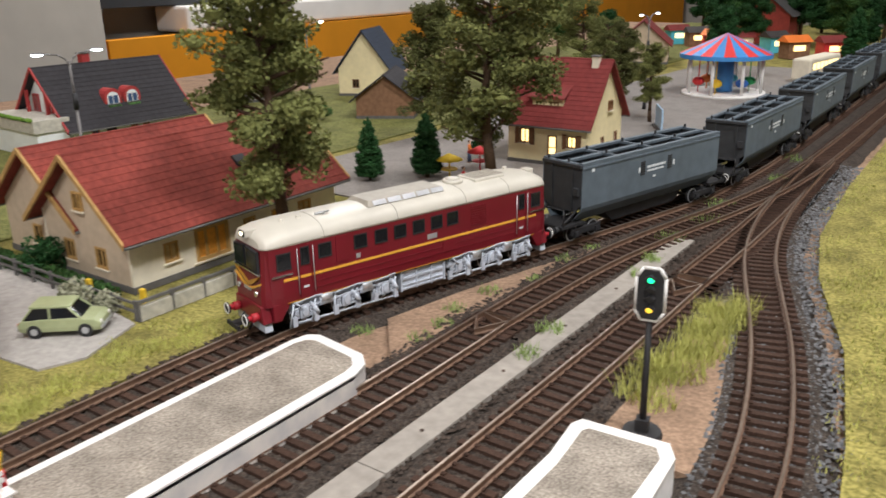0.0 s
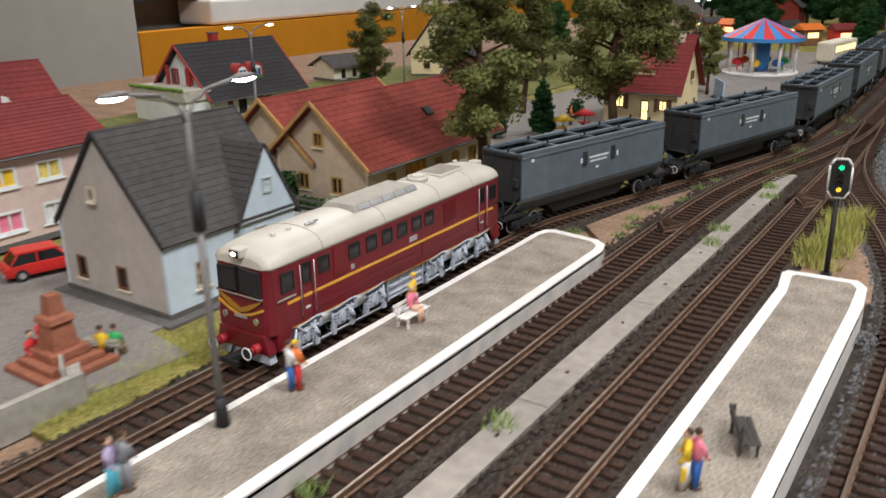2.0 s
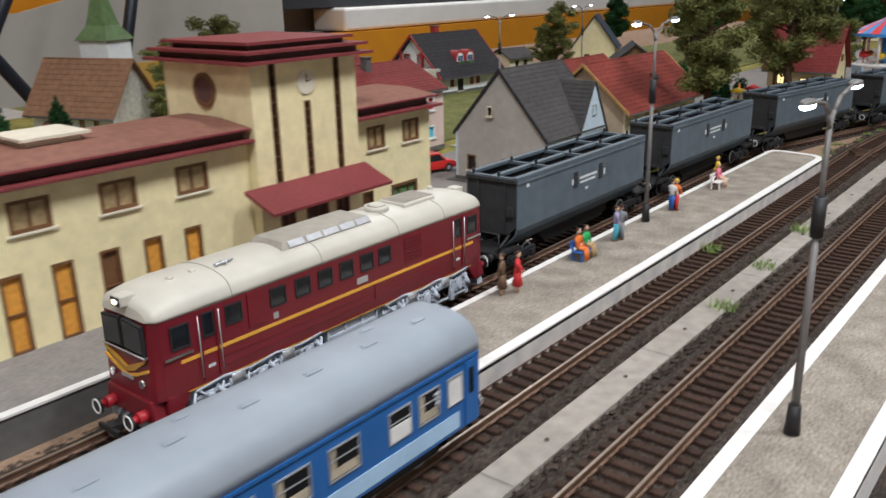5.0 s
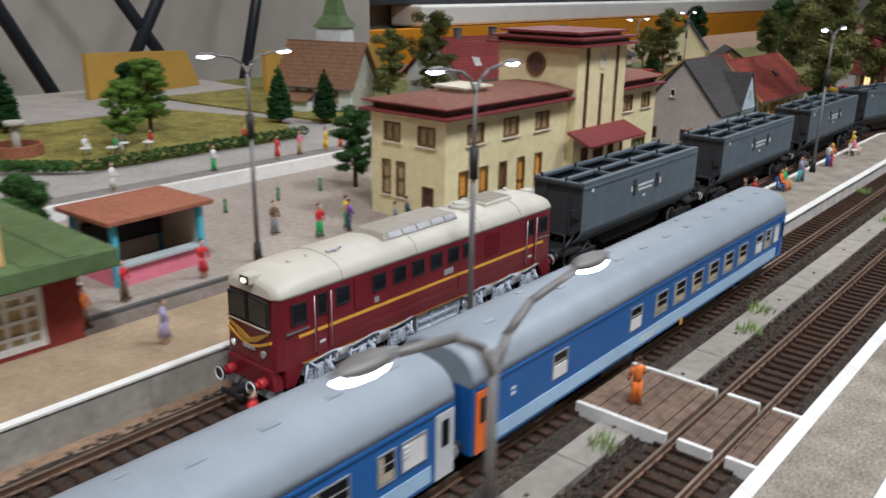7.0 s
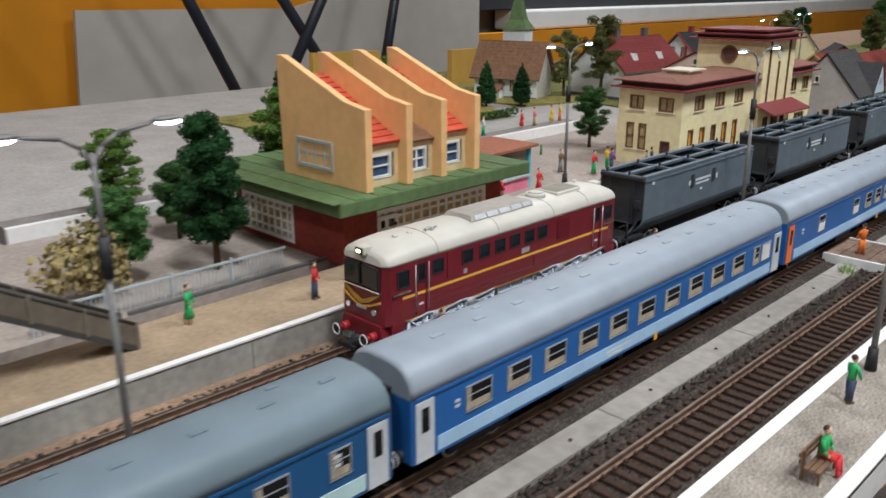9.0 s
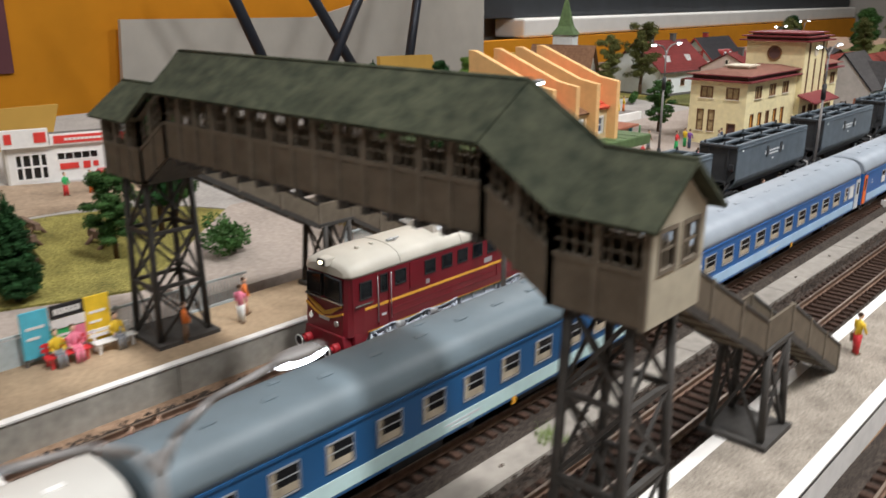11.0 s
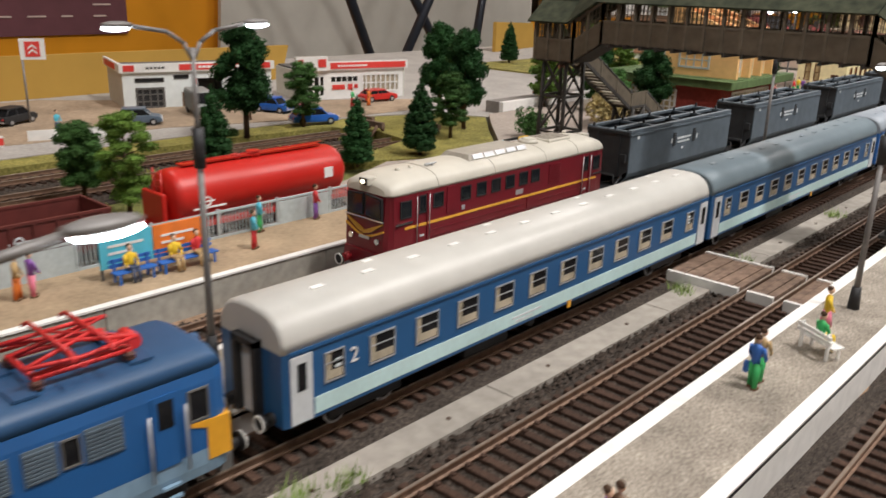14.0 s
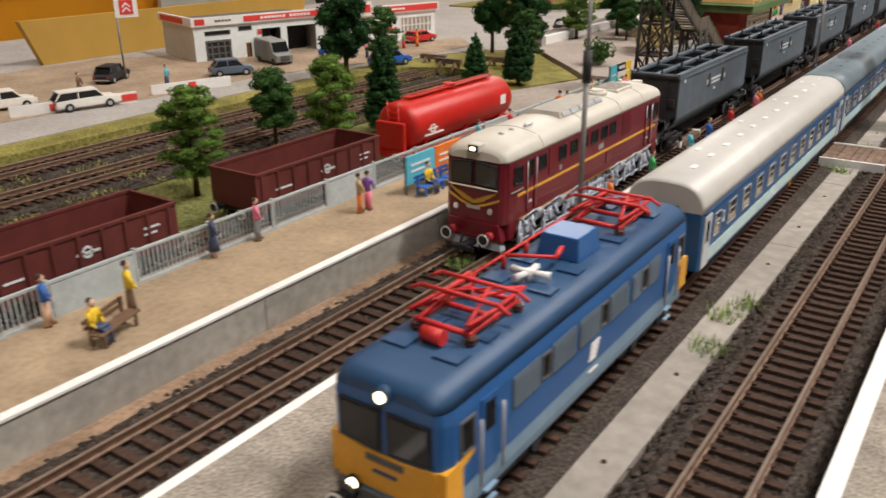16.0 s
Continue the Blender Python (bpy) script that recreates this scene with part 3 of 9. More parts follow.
# concrete cable strip between the tracks
st = thing("cable_duct", "flat pale concrete duct cover between two tracks", "duct", kind="structure")
for i in range(24):
    y = -2.3 + i * 0.1186
    single("duct_cover", "strip", st, lambda b: box(b, -0.1795, -0.1660, y, min(y + 0.118, 0.505), 0.003, 0.0062))
    for d in (0.03, 0.09):
        single("bolt", "sleeper", st, lambda b: rod(b, (-0.1727, y + d, 0.0058), (-0.1727, y + d, 0.0066), 0.0009, n=7))

# ---- platforms ----
def platform(name, poly, inner, z, top, side, edge, label):
    """A raised platform with a white kerb round a gravel top."""
    t = thing(name, label, "platform", kind="structure")
    bm = bmesh.new()
    prism(bm, poly, "z", 0.001, z - 0.0004)
    part("platform_body", bm, side, t, bevel=0.0004)
    bm = bmesh.new()
    vo = [bm.verts.new((*p, z)) for p in poly]
    vi = [bm.verts.new((*p, z)) for p in inner]
    vo2 = [bm.verts.new((*p, z - 0.0022)) for p in poly]
    vi2 = [bm.verts.new((*p, z - 0.0022)) for p in inner]
    n = len(poly)
    for i in range(n):
        k = (i + 1) % n
        bm.faces.new((vo[i], vo[k], vi[k], vi[i]))
        bm.faces.new((vo2[i], vo2[k], vo[k], vo[i]))
        bm.faces.new((vi[i], vi[k], vi2[k], vi2[i]))
    part("kerb", bm, edge, t, "white painted kerb")
    bm = bmesh.new()
    prism(bm, inner, "z", z - 0.0016, z - 0.0001)
    part("platform_surface", bm, top, t)
    return t


PZ = 0.0168
E1 = 0.0052
a0, a1 = -0.2595, -0.2115
platform("island_platform", [(a0, -2.38), (a1, -2.38), (a1, 0.226), (a1 - 0.003, 0.236), (a1 - 0.010, 0.2425), (a0 + 0.008, 0.247), (a0 + 0.003, 0.244), (a0 + 0.001, 0.236)],
         [(a0 + E1 * .7, -2.37), (a1 - E1, -2.37), (a1 - E1, 0.225), (a1 - E1 - 0.0015, 0.232), (a1 - 0.012, 0.2375), (a0 + 0.010, 0.2415), (a0 + 0.0065, 0.2395), (a0 + E1 * .9, 0.234)], PZ, "plat_gravel", "plat_side", "plat_white", "long island platform with a gravel top and white kerbs")
b0, b1 = -0.1165, -0.0775
platform("outer_platform", [(b0, -2.38), (b1, -2.38), (b1, 0.215), (b1 - 0.002, 0.241), (b1 - 0.007, 0.249), (b0 - 0.001, 0.247), (b0 - 0.003, 0.242), (b0, 0.22)],
         [(b0 + E1, -2.37), (b1 - E1, -2.37), (b1 - E1, 0.211), (b1 - E1 - 0.001, 0.238), (b1 - 0.010, 0.244), (b0 + 0.004, 0.2425), (b0 + 0.0025, 0.2395), (b0 + E1, 0.216)], PZ, "plat_gravel", "plat_white", "plat_white", "outer platform with a gravel top and white kerbs")
# main platform: grey before the station house, sand-coloured further on
t = thing("main_platform", "main platform with concrete wall and white edge line", "platform", kind="structure")
P1 = -0.3235
for y0, y1, mt, wall in ((-0.42, -0.062, "asphalt", "plinth"), (-2.38, -0.42, "plat_sand", "concrete")):
    yy = y0
    while yy < y1 - 1e-6:
        ye = min(yy + 0.119, y1)
        single("wall_panel", wall, t, lambda b, s=yy, e=ye: box(b, P1 - 0.004, P1, s, e - 0.0005, 0.001, PZ - 0.0006))
        yy = ye
    single("platform_surface", mt, t, lambda b, s=y0, e=y1: box(b, -0.377 if s < -0.99 else -0.3935 if s < -0.5 else -0.378, P1 - 0.0041, s, e, 0.004, PZ))
    single("edge_line", "plat_white", t, lambda b, s=y0, e=y1: box(b, P1 - 0.0035, P1 + 0.0006, s, e, PZ - 0.0005, PZ + 0.0005))
# forecourt, roads and village ground
FZ = 0.0155
patch("forecourt", "forecourt", [(-0.3936, -1.02), (-0.3936, -0.42), (-0.378, -0.42), (-0.378, -0.062), (-0.565, -0.062), (-0.565, -0.885), (-0.515, -0.940), (-0.471, -0.986), (-0.440, -1.02)], FZ, "pale grey-brown station forecourt", "pavement", thick=0.014)
patch("kerb_line", "plinth", [(-0.3965, -0.86), (-0.3938, -0.86), (-0.3938, -0.42), (-0.3965, -0.42)], PZ + 0.0006, "dark kerb behind the platform", "kerb", thick=0.006)
patch("upper_road", "road", [(-1.2, -1.9), (-0.665, -1.9), (-0.665, -1.1), (-0.648, -0.984), (-0.62, -0.914), (-0.5655, -0.886), (-0.5655, -0.06), (-0.78, 0.0), (-1.2, 0.02)], 0.0125, "pale grey street of the model town", "road", thick=0.011)
patch("verge", "grass", [(-0.664, -2.0), (-0.638, -2.0), (-0.634, -1.16), (-0.622, -1.055), (-0.58, -1.035), (-0.53, -1.045), (-0.515, -1.09), (-0.495, -1.16), (-0.478, -1.12), (-0.456, -1.065), (-0.442, -1.024), (-0.473, -0.9885), (-0.517, -0.9425), (-0.567, -0.8875), (-0.62, -0.915), (-0.648, -0.985), (-0.664, -1.1)], 0.0120, "yellow-green verge beside the old sidings", "grass", thick=0.009)
patch("verge_fence", "grassdark", [(-0.522, -2.0), (-0.4275, -2.0), (-0.4275, -1.20), (-0.48, -1.10), (-0.51, -1.08)], 0.0058, "dull green strip between the sidings", "grass", thick=0.005)
patch("service_way", "forecourt", [(-0.392, -2.0), (-0.3772, -2.0), (-0.3772, -1.0205), (-0.4395, -1.0205), (-0.455, -1.065), (-0.476, -1.12), (-0.44, -1.21), (-0.392, -1.21)], 0.0110, "pale strip behind the platform fence", "pavement", thick=0.008)
patch("lawn_village", "grass", [(-0.312, -0.045), (-0.312, 0.22), (-0.301, 0.30), (-0.27, 0.40), (-0.235, 0.52), (-0.215, 0.62), (-0.21, 2.55), (-0.56, 2.55), (-0.56, -0.045)], 0.0040, "yellow-green lawn along the track", "grass", thick=0.003)
patch("lawn_back", "grassdark", [(-0.5601, 0.02), (-0.5601, 2.55), (-0.91, 2.55), (-0.91, 0.31), (-1.22, 0.29), (-1.22, 0.03)], 0.0055, "dull green lawn of the village", "grass", thick=0.005)
patch("yard_house", "asphalt", [(-0.335, -0.06), (-0.325, 0.03), (-0.36, 0.035), (-0.36, 0.15), (-0.52, 0.16), (-0.52, -0.06)], 0.0052, "grey gravel yard beside a house", "pavement", thick=0.004)
patch("lane", "road", [(-0.352, 0.165), (-0.345, 0.185), (-0.36, 0.222), (-0.44, 0.232), (-0.54, 0.235), (-0.54, 0.16), (-0.44, 0.155)], 0.0052, "grey curved lane", "road", thick=0.004)
patch("village_square", "asphalt", [(-0.30, 0.47), (-0.29, 0.62), (-0.27, 1.0), (-0.25, 1.5), (-0.5, 1.5), (-0.55, 0.47)], 0.0052, "grey-brown village square", "pavement", thick=0.004)
patch("garage_yard", "yard_tan", [(-0.95, -1.46), (-0.735, -1.455), (-0.712, -1.30), (-0.712, -1.18), (-0.656, -1.01), (-0.648, -0.89), (-0.70, -0.84), (-0.80, -1.0), (-0.95, -1.2)], 0.0130, "sandy tan yard before the garage", "pavement", thick=0.002)
# lawn beyond the curved track
gx = [(-0.012, 0.05), (-0.022, 0.20), (-0.036, 0.30), (-0.053, 0.385), (-0.085, 0.48), (-0.102, 0.56), (-0.112, 0.70), (-0.118, 0.95), (-0.12, 1.5), (-0.12, 2.5), (0.13, 2.5), (0.13, 0.05)]
patch("lawn_curve", "grass", gx, 0.0055, "bright yellow-green lawn beside the curved track", "grass", thick=0.005)
patch("sand_wedge", "earth", [(-0.215, 0.262), (-0.2225, 0.262), (-0.255, 0.30), (-0.235, 0.40), (-0.212, 0.49), (-0.208, 0.40)], 0.0046, "sandy wedge between two tracks", "ground", thick=0.003)
patch("sand_signal", "earth", [(-0.117, 0.252), (-0.078, 0.252), (-0.082, 0.30), (-0.105, 0.40), (-0.121, 0.455), (-0.119, 0.33)], 0.0046, "sandy patch round the signal", "ground", thick=0.003)

# ---- buildings ----
def wall_cells(bm, W, H, holes, put):
    """Fills W x H round rectangular holes (u0, u1, v0, v1); put(u0, u1, v0, v1) adds one block."""
    us = sorted({0.0, W, *[h[0] for h in holes], *[h[1] for h in holes]})
    for u0, u1 in zip(us, us[1:]):
        cuts = sorted([h for h in holes if h[0] < u1 - 1e-7 and h[1] > u0 + 1e-7], key=lambda h: h[2])
        v = 0.0
        for h in cuts:
            if h[2] > v + 1e-7:
                put(u0, u1, v, h[2])
            v = h[3]
        if v < H - 1e-7:
            put(u0, u1, v, H)


def window(parent, side, c, w, h, frame_mat, pane_mat, off, nx=2, ny=1, sill="", t=0.0025, name="window", depth=0.0012):
    """A window or door in a wall: side 'x+', 'x-', 'y+', 'y-'; c = (u, v) of its lower left, off = the wall's outer face."""
    sg = 1 if side[1] == "+" else -1
    def bx(bm, u0, u1, v0, v1, d0, d1):
        a, b = sorted((off + sg * d0, off + sg * d1))
        if side[0] == "x":
            box(bm, a, b, u0, u1, v0, v1)
        else:
            box(bm, u0, u1, a, b, v0, v1)
    u, v = c
    f = min(w, h) * 0.09 + 0.0003
    bm = bmesh.new()
    bx(bm, u, u + f, v, v + h, -depth, 0.0004)
    bx(bm, u + w - f, u + w, v, v + h, -depth, 0.0004)
    bx(bm, u + f, u + w - f, v + h - f, v + h, -depth, 0.0004)
    bx(bm, u + f, u + w - f, v, v + f, -depth, 0.0004)
    win = part(name, bm, frame_mat, parent)
    bm = bmesh.new()
    for i in range(1, nx):
        x = u + w * i / nx
        bx(bm, x - f * 0.35, x + f * 0.35, v + f, v + h - f, -depth + 0.0001, -0.0001)
    for j in range(1, ny):
        y = v + h * j / ny
        bx(bm, u + f, u + w - f, y - f * 0.3, y + f * 0.3, -depth + 0.0002, -0.0002)
    if nx > 1 or ny > 1:
        part("glazing_bar", bm, frame_mat, win)
    else:
        bm.free()
    bm = bmesh.new()
    bx(bm, u + f * 0.5, u + w - f * 0.5, v + f * 0.5, v + h - f * 0.5, -depth - 0.0006, -depth)
    part("pane", bm, pane_mat, win)
    if sill:
        bm = bmesh.new()
        bx(bm, u - f, u + w + f, v - 0.0009, v, -0.0005, 0.0013)
        part("sill", bm, sill, win)
    return win


def roof_slope(bm, e0, e1, r0, r1, n, th=0.0012, step=0.00032):
    """A roof slope of n overlapping courses from the eave e0-e1 up to the ridge r0-r1."""
    e0, e1, r0, r1 = (Vector(p) for p in (e0, e1, r0, r1))
    nor = (e1 - e0).cross(r0 - e0).normalized()
    if nor.z < 0:
        nor = -nor
    for i in range(n):
        a, b = i / n, min(1.0, (i + 1.12) / n)
        p = [e0.lerp(r0, a), e1.lerp(r1, a), e1.lerp(r1, b), e0.lerp(r0, b)]
        lift = [step, step, 0, 0]
        top = [q + nor * (th + l) for q, l in zip(p, lift)]
        vs = [bm.verts.new(q) for q in p] + [bm.verts.new(q) for q in top]
        fs = [bm.faces.new([vs[k] for k in f]) for f in ((3, 2, 1, 0), (4, 5, 6, 7), (0, 1, 5, 4), (1, 2, 6, 5), (2, 3, 7, 6), (3, 0, 4, 7))]
        bmesh.ops.recalc_face_normals(bm, faces=fs)


def house(name, label, m, W, L, H, R, wall, roof, wins, over=0.006, courses=14, gable_wall=None, frame="winframe_brown", pane="pane", sill="wall_cream", barge="", plinth="plinth", gutter=True):
    """A gabled house: W across (x), L along the ridge (y), eaves at H, ridge at R. wins: (side, u, v, w, h, nx, ny[, pane, frame])."""
    t = thing(name, label, "house", m)
    x0, x1, y0, y1, th = -W / 2, W / 2, -L / 2, L / 2, 0.002
    sides = {"x+": [], "x-": [], "y+": [], "y-": []}
    for wn in wins:
        sides[wn[0]].append(wn)
    for sd, ws in sides.items():
        ln = L if sd[0] == "x" else W
        o = y0 if sd[0] == "x" else x0
        holes = [(w[1], w[1] + w[3], w[2], w[2] + w[4]) for w in ws if w[2] + w[4] <= H]
        bm = bmesh.new()
        if sd[0] == "x":
            a, b = (x1 - th, x1) if sd == "x+" else (x0, x0 + th)
            wall_cells(bm, ln, H, holes, lambda u0, u1, v0, v1: box(bm, a, b, o + u0, o + u1, v0, v1))
            off = x1 if sd == "x+" else x0
        else:
            a, b = (y1 - th, y1) if sd == "y+" else (y0, y0 + th)
            wall_cells(bm, ln, H, holes, lambda u0, u1, v0, v1: box(bm, o + u0 + (th if u0 == 0 else 0), o + u1 - (th if abs(u1 - ln) < 1e-7 else 0), a, b, v0, v1))
            prism(bm, [(x0 + th, H), (x1 - th, H), (x1 - th, H + 0.001), (0, R - 0.001), (x0 + th, H + 0.001)], "y", a, b)
            off = y1 if sd == "y+" else y0
        wm = gable_wall if (gable_wall and sd[0] == "y") else wall
        wl = part("wall", bm, wm, t)
        for w in ws:
            proud = w[2] + w[4] > H
            window(wl, sd, (o + w[1], w[2]), w[3], w[4], w[8] if len(w) > 8 else frame, w[7] if len(w) > 7 else pane, off + (0.0012 if proud else 0) * (1 if sd[1] == "+" else -1), w[5], w[6], sill, name="door" if w[2] < 0.002 else "window")
    sl = (R - H) / (W / 2)
    for sg, nm in ((1, "roof"), (-1, "roof")):
        bm = bmesh.new()
        ex = sg * (W / 2 + over)
        ez = H - sl * over
        roof_slope(bm, (ex, y0 - over, ez), (ex, y1 + over, ez), (0, y0 - over, R), (0, y1 + over, R), courses)
        rf = part(nm, bm, roof, t)
        if gutter:
            single("gutter", "plinth", t, lambda b: rod(b, (ex + sg * 0.0006, y0 - over, ez - 0.0003), (ex + sg * 0.0006, y1 + over, ez - 0.0003), 0.0009, n=6))
        loose(rf, "tile_course")
    single("ridge_cap", roof, t, lambda b: rod(b, (0, y0 - over, R + 0.0008), (0, y1 + over, R + 0.0008), 0.0012, n=6))
    if barge:
        for yy in (y0 - over, y1 + over):
            bm = bmesh.new()
            for sg in (1, -1):
                ex, ez = sg * (W / 2 + over), H - sl * over
                prism(bm, [(ex, ez - 0.001), (0, R - 0.001), (0, R + 0.0022), (ex, ez + 0.0022)], "y", yy - 0.0008, yy + 0.0008)
            part("bargeboard", bm, barge, t)
    if plinth:
        bm = bmesh.new()
        box(bm, x0 - 0.0006, x1 + 0.0006, y0 - 0.0006, y0, 0, 0.004)
        box(bm, x1, x1 + 0.0006, y0, y1, 0, 0.004)
        part("plinth", bm, plinth, t)
    return t


def chimney(parent, x, y, z0, z1, s, material):
    ch = single("chimney", material, parent, lambda b: box(b, x - s, x + s, y - s, y + s, z0, z1))
    single("chimney_cap", "plinth", ch, lambda b: box(b, x - s * 1.25, x + s * 1.25, y - s * 1.25, y + s * 1.25, z1, z1 + 0.001))


GZ = 0.0045
# grey house with a white front gable
gh = house("grey_house", "grey plastered house with dark tiled roof and white front gable", pose(-0.404, 0.094, GZ) @ Matrix.Diagonal((0.95, 0.95, 0.97, 1)), 0.090, 0.094, 0.041, 0.092, "wall_blue", "tile_dark",
           [("y-", 0.012, 0.010, 0.009, 0.013, 1, 1), ("y-", 0.048, 0.010, 0.009, 0.013, 1, 1), ("y-", 0.033, 0.056, 0.006, 0.008, 1, 1, "wall_cream", "wall_cream"),
            ("x+", 0.018, 0.012, 0.009, 0.015, 2, 2, "curtain", "wall_grey"), ("x+", 0.062, 0.020, 0.009, 0.014, 2, 2, "curtain_yellow", "wall_grey")], over=0.0012, courses=17, gable_wall="wall_grey", barge="tile_black", gutter=False)
bm = bmesh.new()
prism(bm, [(0.0035, 0.0385), (0.0470, 0.0385), (0.0252, 0.0785)], "x", 0.012, 0.0466)
dg = part("front_gable", bm, "wall_blue", gh)
bm = bmesh.new()
for s in (-1, 1):
    roof_slope(bm, (-0.012, 0.0252 + s * 0.0245, 0.0345), (0.0476, 0.0252 + s * 0.0245, 0.0345), (-0.012, 0.0252, 0.0792), (0.0476, 0.0252, 0.0792), 14)
part("gable_roof", bm, "tile_dark", gh)
window(dg, "x+", (0.0217, 0.052), 0.007, 0.009, "fence_grey", "pane_blue", 0.0469, 2, 2)
single("base_plate", "plinth", gh, lambda b: box(b, -0.050, 0.052, -0.054, 0.049, -0.001, 0.0012))

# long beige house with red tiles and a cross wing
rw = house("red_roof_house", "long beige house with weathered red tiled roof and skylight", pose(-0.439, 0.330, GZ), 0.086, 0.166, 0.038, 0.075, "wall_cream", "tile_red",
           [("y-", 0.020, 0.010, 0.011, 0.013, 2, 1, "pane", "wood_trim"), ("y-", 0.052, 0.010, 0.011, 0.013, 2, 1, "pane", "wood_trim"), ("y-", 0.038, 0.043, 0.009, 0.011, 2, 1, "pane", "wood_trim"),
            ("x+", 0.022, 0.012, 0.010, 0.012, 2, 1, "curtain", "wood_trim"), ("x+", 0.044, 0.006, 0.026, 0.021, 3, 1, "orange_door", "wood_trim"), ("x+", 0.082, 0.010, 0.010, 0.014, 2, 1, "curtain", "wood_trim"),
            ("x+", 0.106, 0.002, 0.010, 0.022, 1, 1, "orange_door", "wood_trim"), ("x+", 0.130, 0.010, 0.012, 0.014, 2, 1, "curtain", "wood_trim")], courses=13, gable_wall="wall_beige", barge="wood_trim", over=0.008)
single("skylight", "black", rw, lambda b: prism(b, [(0.0215, 0.0585), (0.0275, 0.0533), (0.0285, 0.0547), (0.0225, 0.060)], "y", 0.012, 0.021))
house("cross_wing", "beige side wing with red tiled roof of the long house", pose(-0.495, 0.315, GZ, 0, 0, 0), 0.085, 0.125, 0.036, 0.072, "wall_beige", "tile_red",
      [("y-", 0.03, 0.01, 0.011, 0.013, 2, 1, "pane", "wood_trim")], courses=13, barge="wood_trim", over=0.008)
# low garden wall and posts in front of it
fw = thing("garden_fence", "low pale stone wall with dark rails and posts", "fence", pose(0, 0, GZ))
for i in range(9):
    y0 = 0.226 + i * 0.021
    single("wall_block", "wall_stone", fw, lambda b, y0=y0: box(b, -0.3625, -0.3595, y0, y0 + 0.0195, 0, 0.008))
    single("post", "plinth", fw, lambda b, y0=y0: box(b, -0.3620, -0.3598, y0 - 0.0012, y0 + 0.0004, 0, 0.0115))
single("rail", "plinth", fw, lambda b: box(b, -0.3618, -0.3602, 0.226, 0.415, 0.0095, 0.0112))
for i in range(10):
    x0 = -0.363 - i * 0.02
    single("post", "plinth", fw, lambda b, x0=x0: box(b, x0 - 0.0008, x0 + 0.0008, 0.2245, 0.226, 0, 0.0115))
single("rail", "plinth", fw, lambda b: box(b, -0.555, -0.3635, 0.2247, 0.2257, 0.0092, 0.0105))
single("rail", "plinth", fw, lambda b: box(b, -0.555, -0.3635, 0.2247, 0.2257, 0.0045, 0.0058))
# cream house with lit windows
yh = house("cream_house", "cream house with dark red tiled roof and lit windows", pose(-0.357, 0.688, GZ, 0, 0, -87), 0.080, 0.078, 0.043, 0.091, "wall_yellow", "tile_maroon",
           [("x+", 0.012, 0.019, 0.010, 0.014, 2, 1, "pane_lit", "winframe_brown"), ("x+", 0.040, 0.006, 0.009, 0.022, 1, 2, "pane_lit", "winframe_brown"), ("x+", 0.059, 0.018, 0.009, 0.011, 2, 1, "pane_lit", "winframe_brown"),
            ("y-", 0.012, 0.012, 0.007, 0.013, 1, 1, "pane_lit", "winframe_brown"), ("y-", 0.038, 0.012, 0.007, 0.013, 1, 1, "pane_lit", "winframe_brown"),
            ("y+", 0.010, 0.010, 0.007, 0.014, 1, 1, "wall_pink", "winframe_brown"), ("y+", 0.042, 0.010, 0.007, 0.014, 1, 1, "wall_pink", "winframe_brown"), ("y+", 0.026, 0.046, 0.009, 0.009, 2, 1, "wall_pink", "winframe_brown")], courses=15, gable_wall="wall_yellow")
chimney(yh, 0.004, 0.030, 0.070, 0.095, 0.003, "wall_cream")
bm = bmesh.new()
for u0, u1, v0, v1 in ((-0.0315, -0.0275, 0.018, 0.034), (-0.0165, -0.0125, 0.018, 0.034), (0.0155, 0.0195, 0.017, 0.030), (0.0295, 0.0335, 0.017, 0.030)):
    single("shutter", "winframe_brown", yh, lambda b: box(b, 0.0401, 0.0410, u0, u1, v0, v1))
box(bm, 0.012, 0.033, -0.018, 0.012, 0.045, 0.060)
dgm = part("dormer", bm, "wall_yellow", yh)
window(dgm, "x+", (-0.014, 0.048), 0.008, 0.009, "winframe_brown", "pane_lit", 0.0335, 2, 1)
window(dgm, "x+", (0.000, 0.048), 0.008, 0.009, "winframe_brown", "pane_lit", 0.0335, 2, 1)
single("dormer_roof", "tile_maroon", dgm, lambda b: prism(b, [(0.004, 0.0760), (0.037, 0.0595), (0.037, 0.0610), (0.004, 0.0785)], "y", -0.021, 0.015))
# chalet with a dark roof, balcony and red dormer
ch = house("dark_roof_chalet", "white chalet with black roof, red trim and balcony flowers", pose(-0.826, 0.512, 0.005, 0, 0, -3), 0.10, 0.130, 0.032, 0.082, "wall_white", "tile_black",
           [("x+", 0.020, 0.010, 0.008, 0.012, 2, 1, "pane_blue", "trim_red"), ("x+", 0.036, 0.003, 0.012, 0.020, 1, 1, "black", "black"), ("x+", 0.064, 0.010, 0.008, 0.012, 2, 1, "curtain", "trim_red"), ("x+", 0.078, 0.010, 0.008, 0.012, 2, 1, "curtain", "trim_red"),
            ("y-", 0.030, 0.034, 0.012, 0.022, 2, 1, "pane", "trim_red"), ("y-", 0.056, 0.034, 0.012, 0.022, 2, 1, "pane", "trim_red")], courses=14, barge="trim_red", over=0.009)
chimney(ch, -0.010, -0.01, 0.065, 0.092, 0.0045, "trim_red")
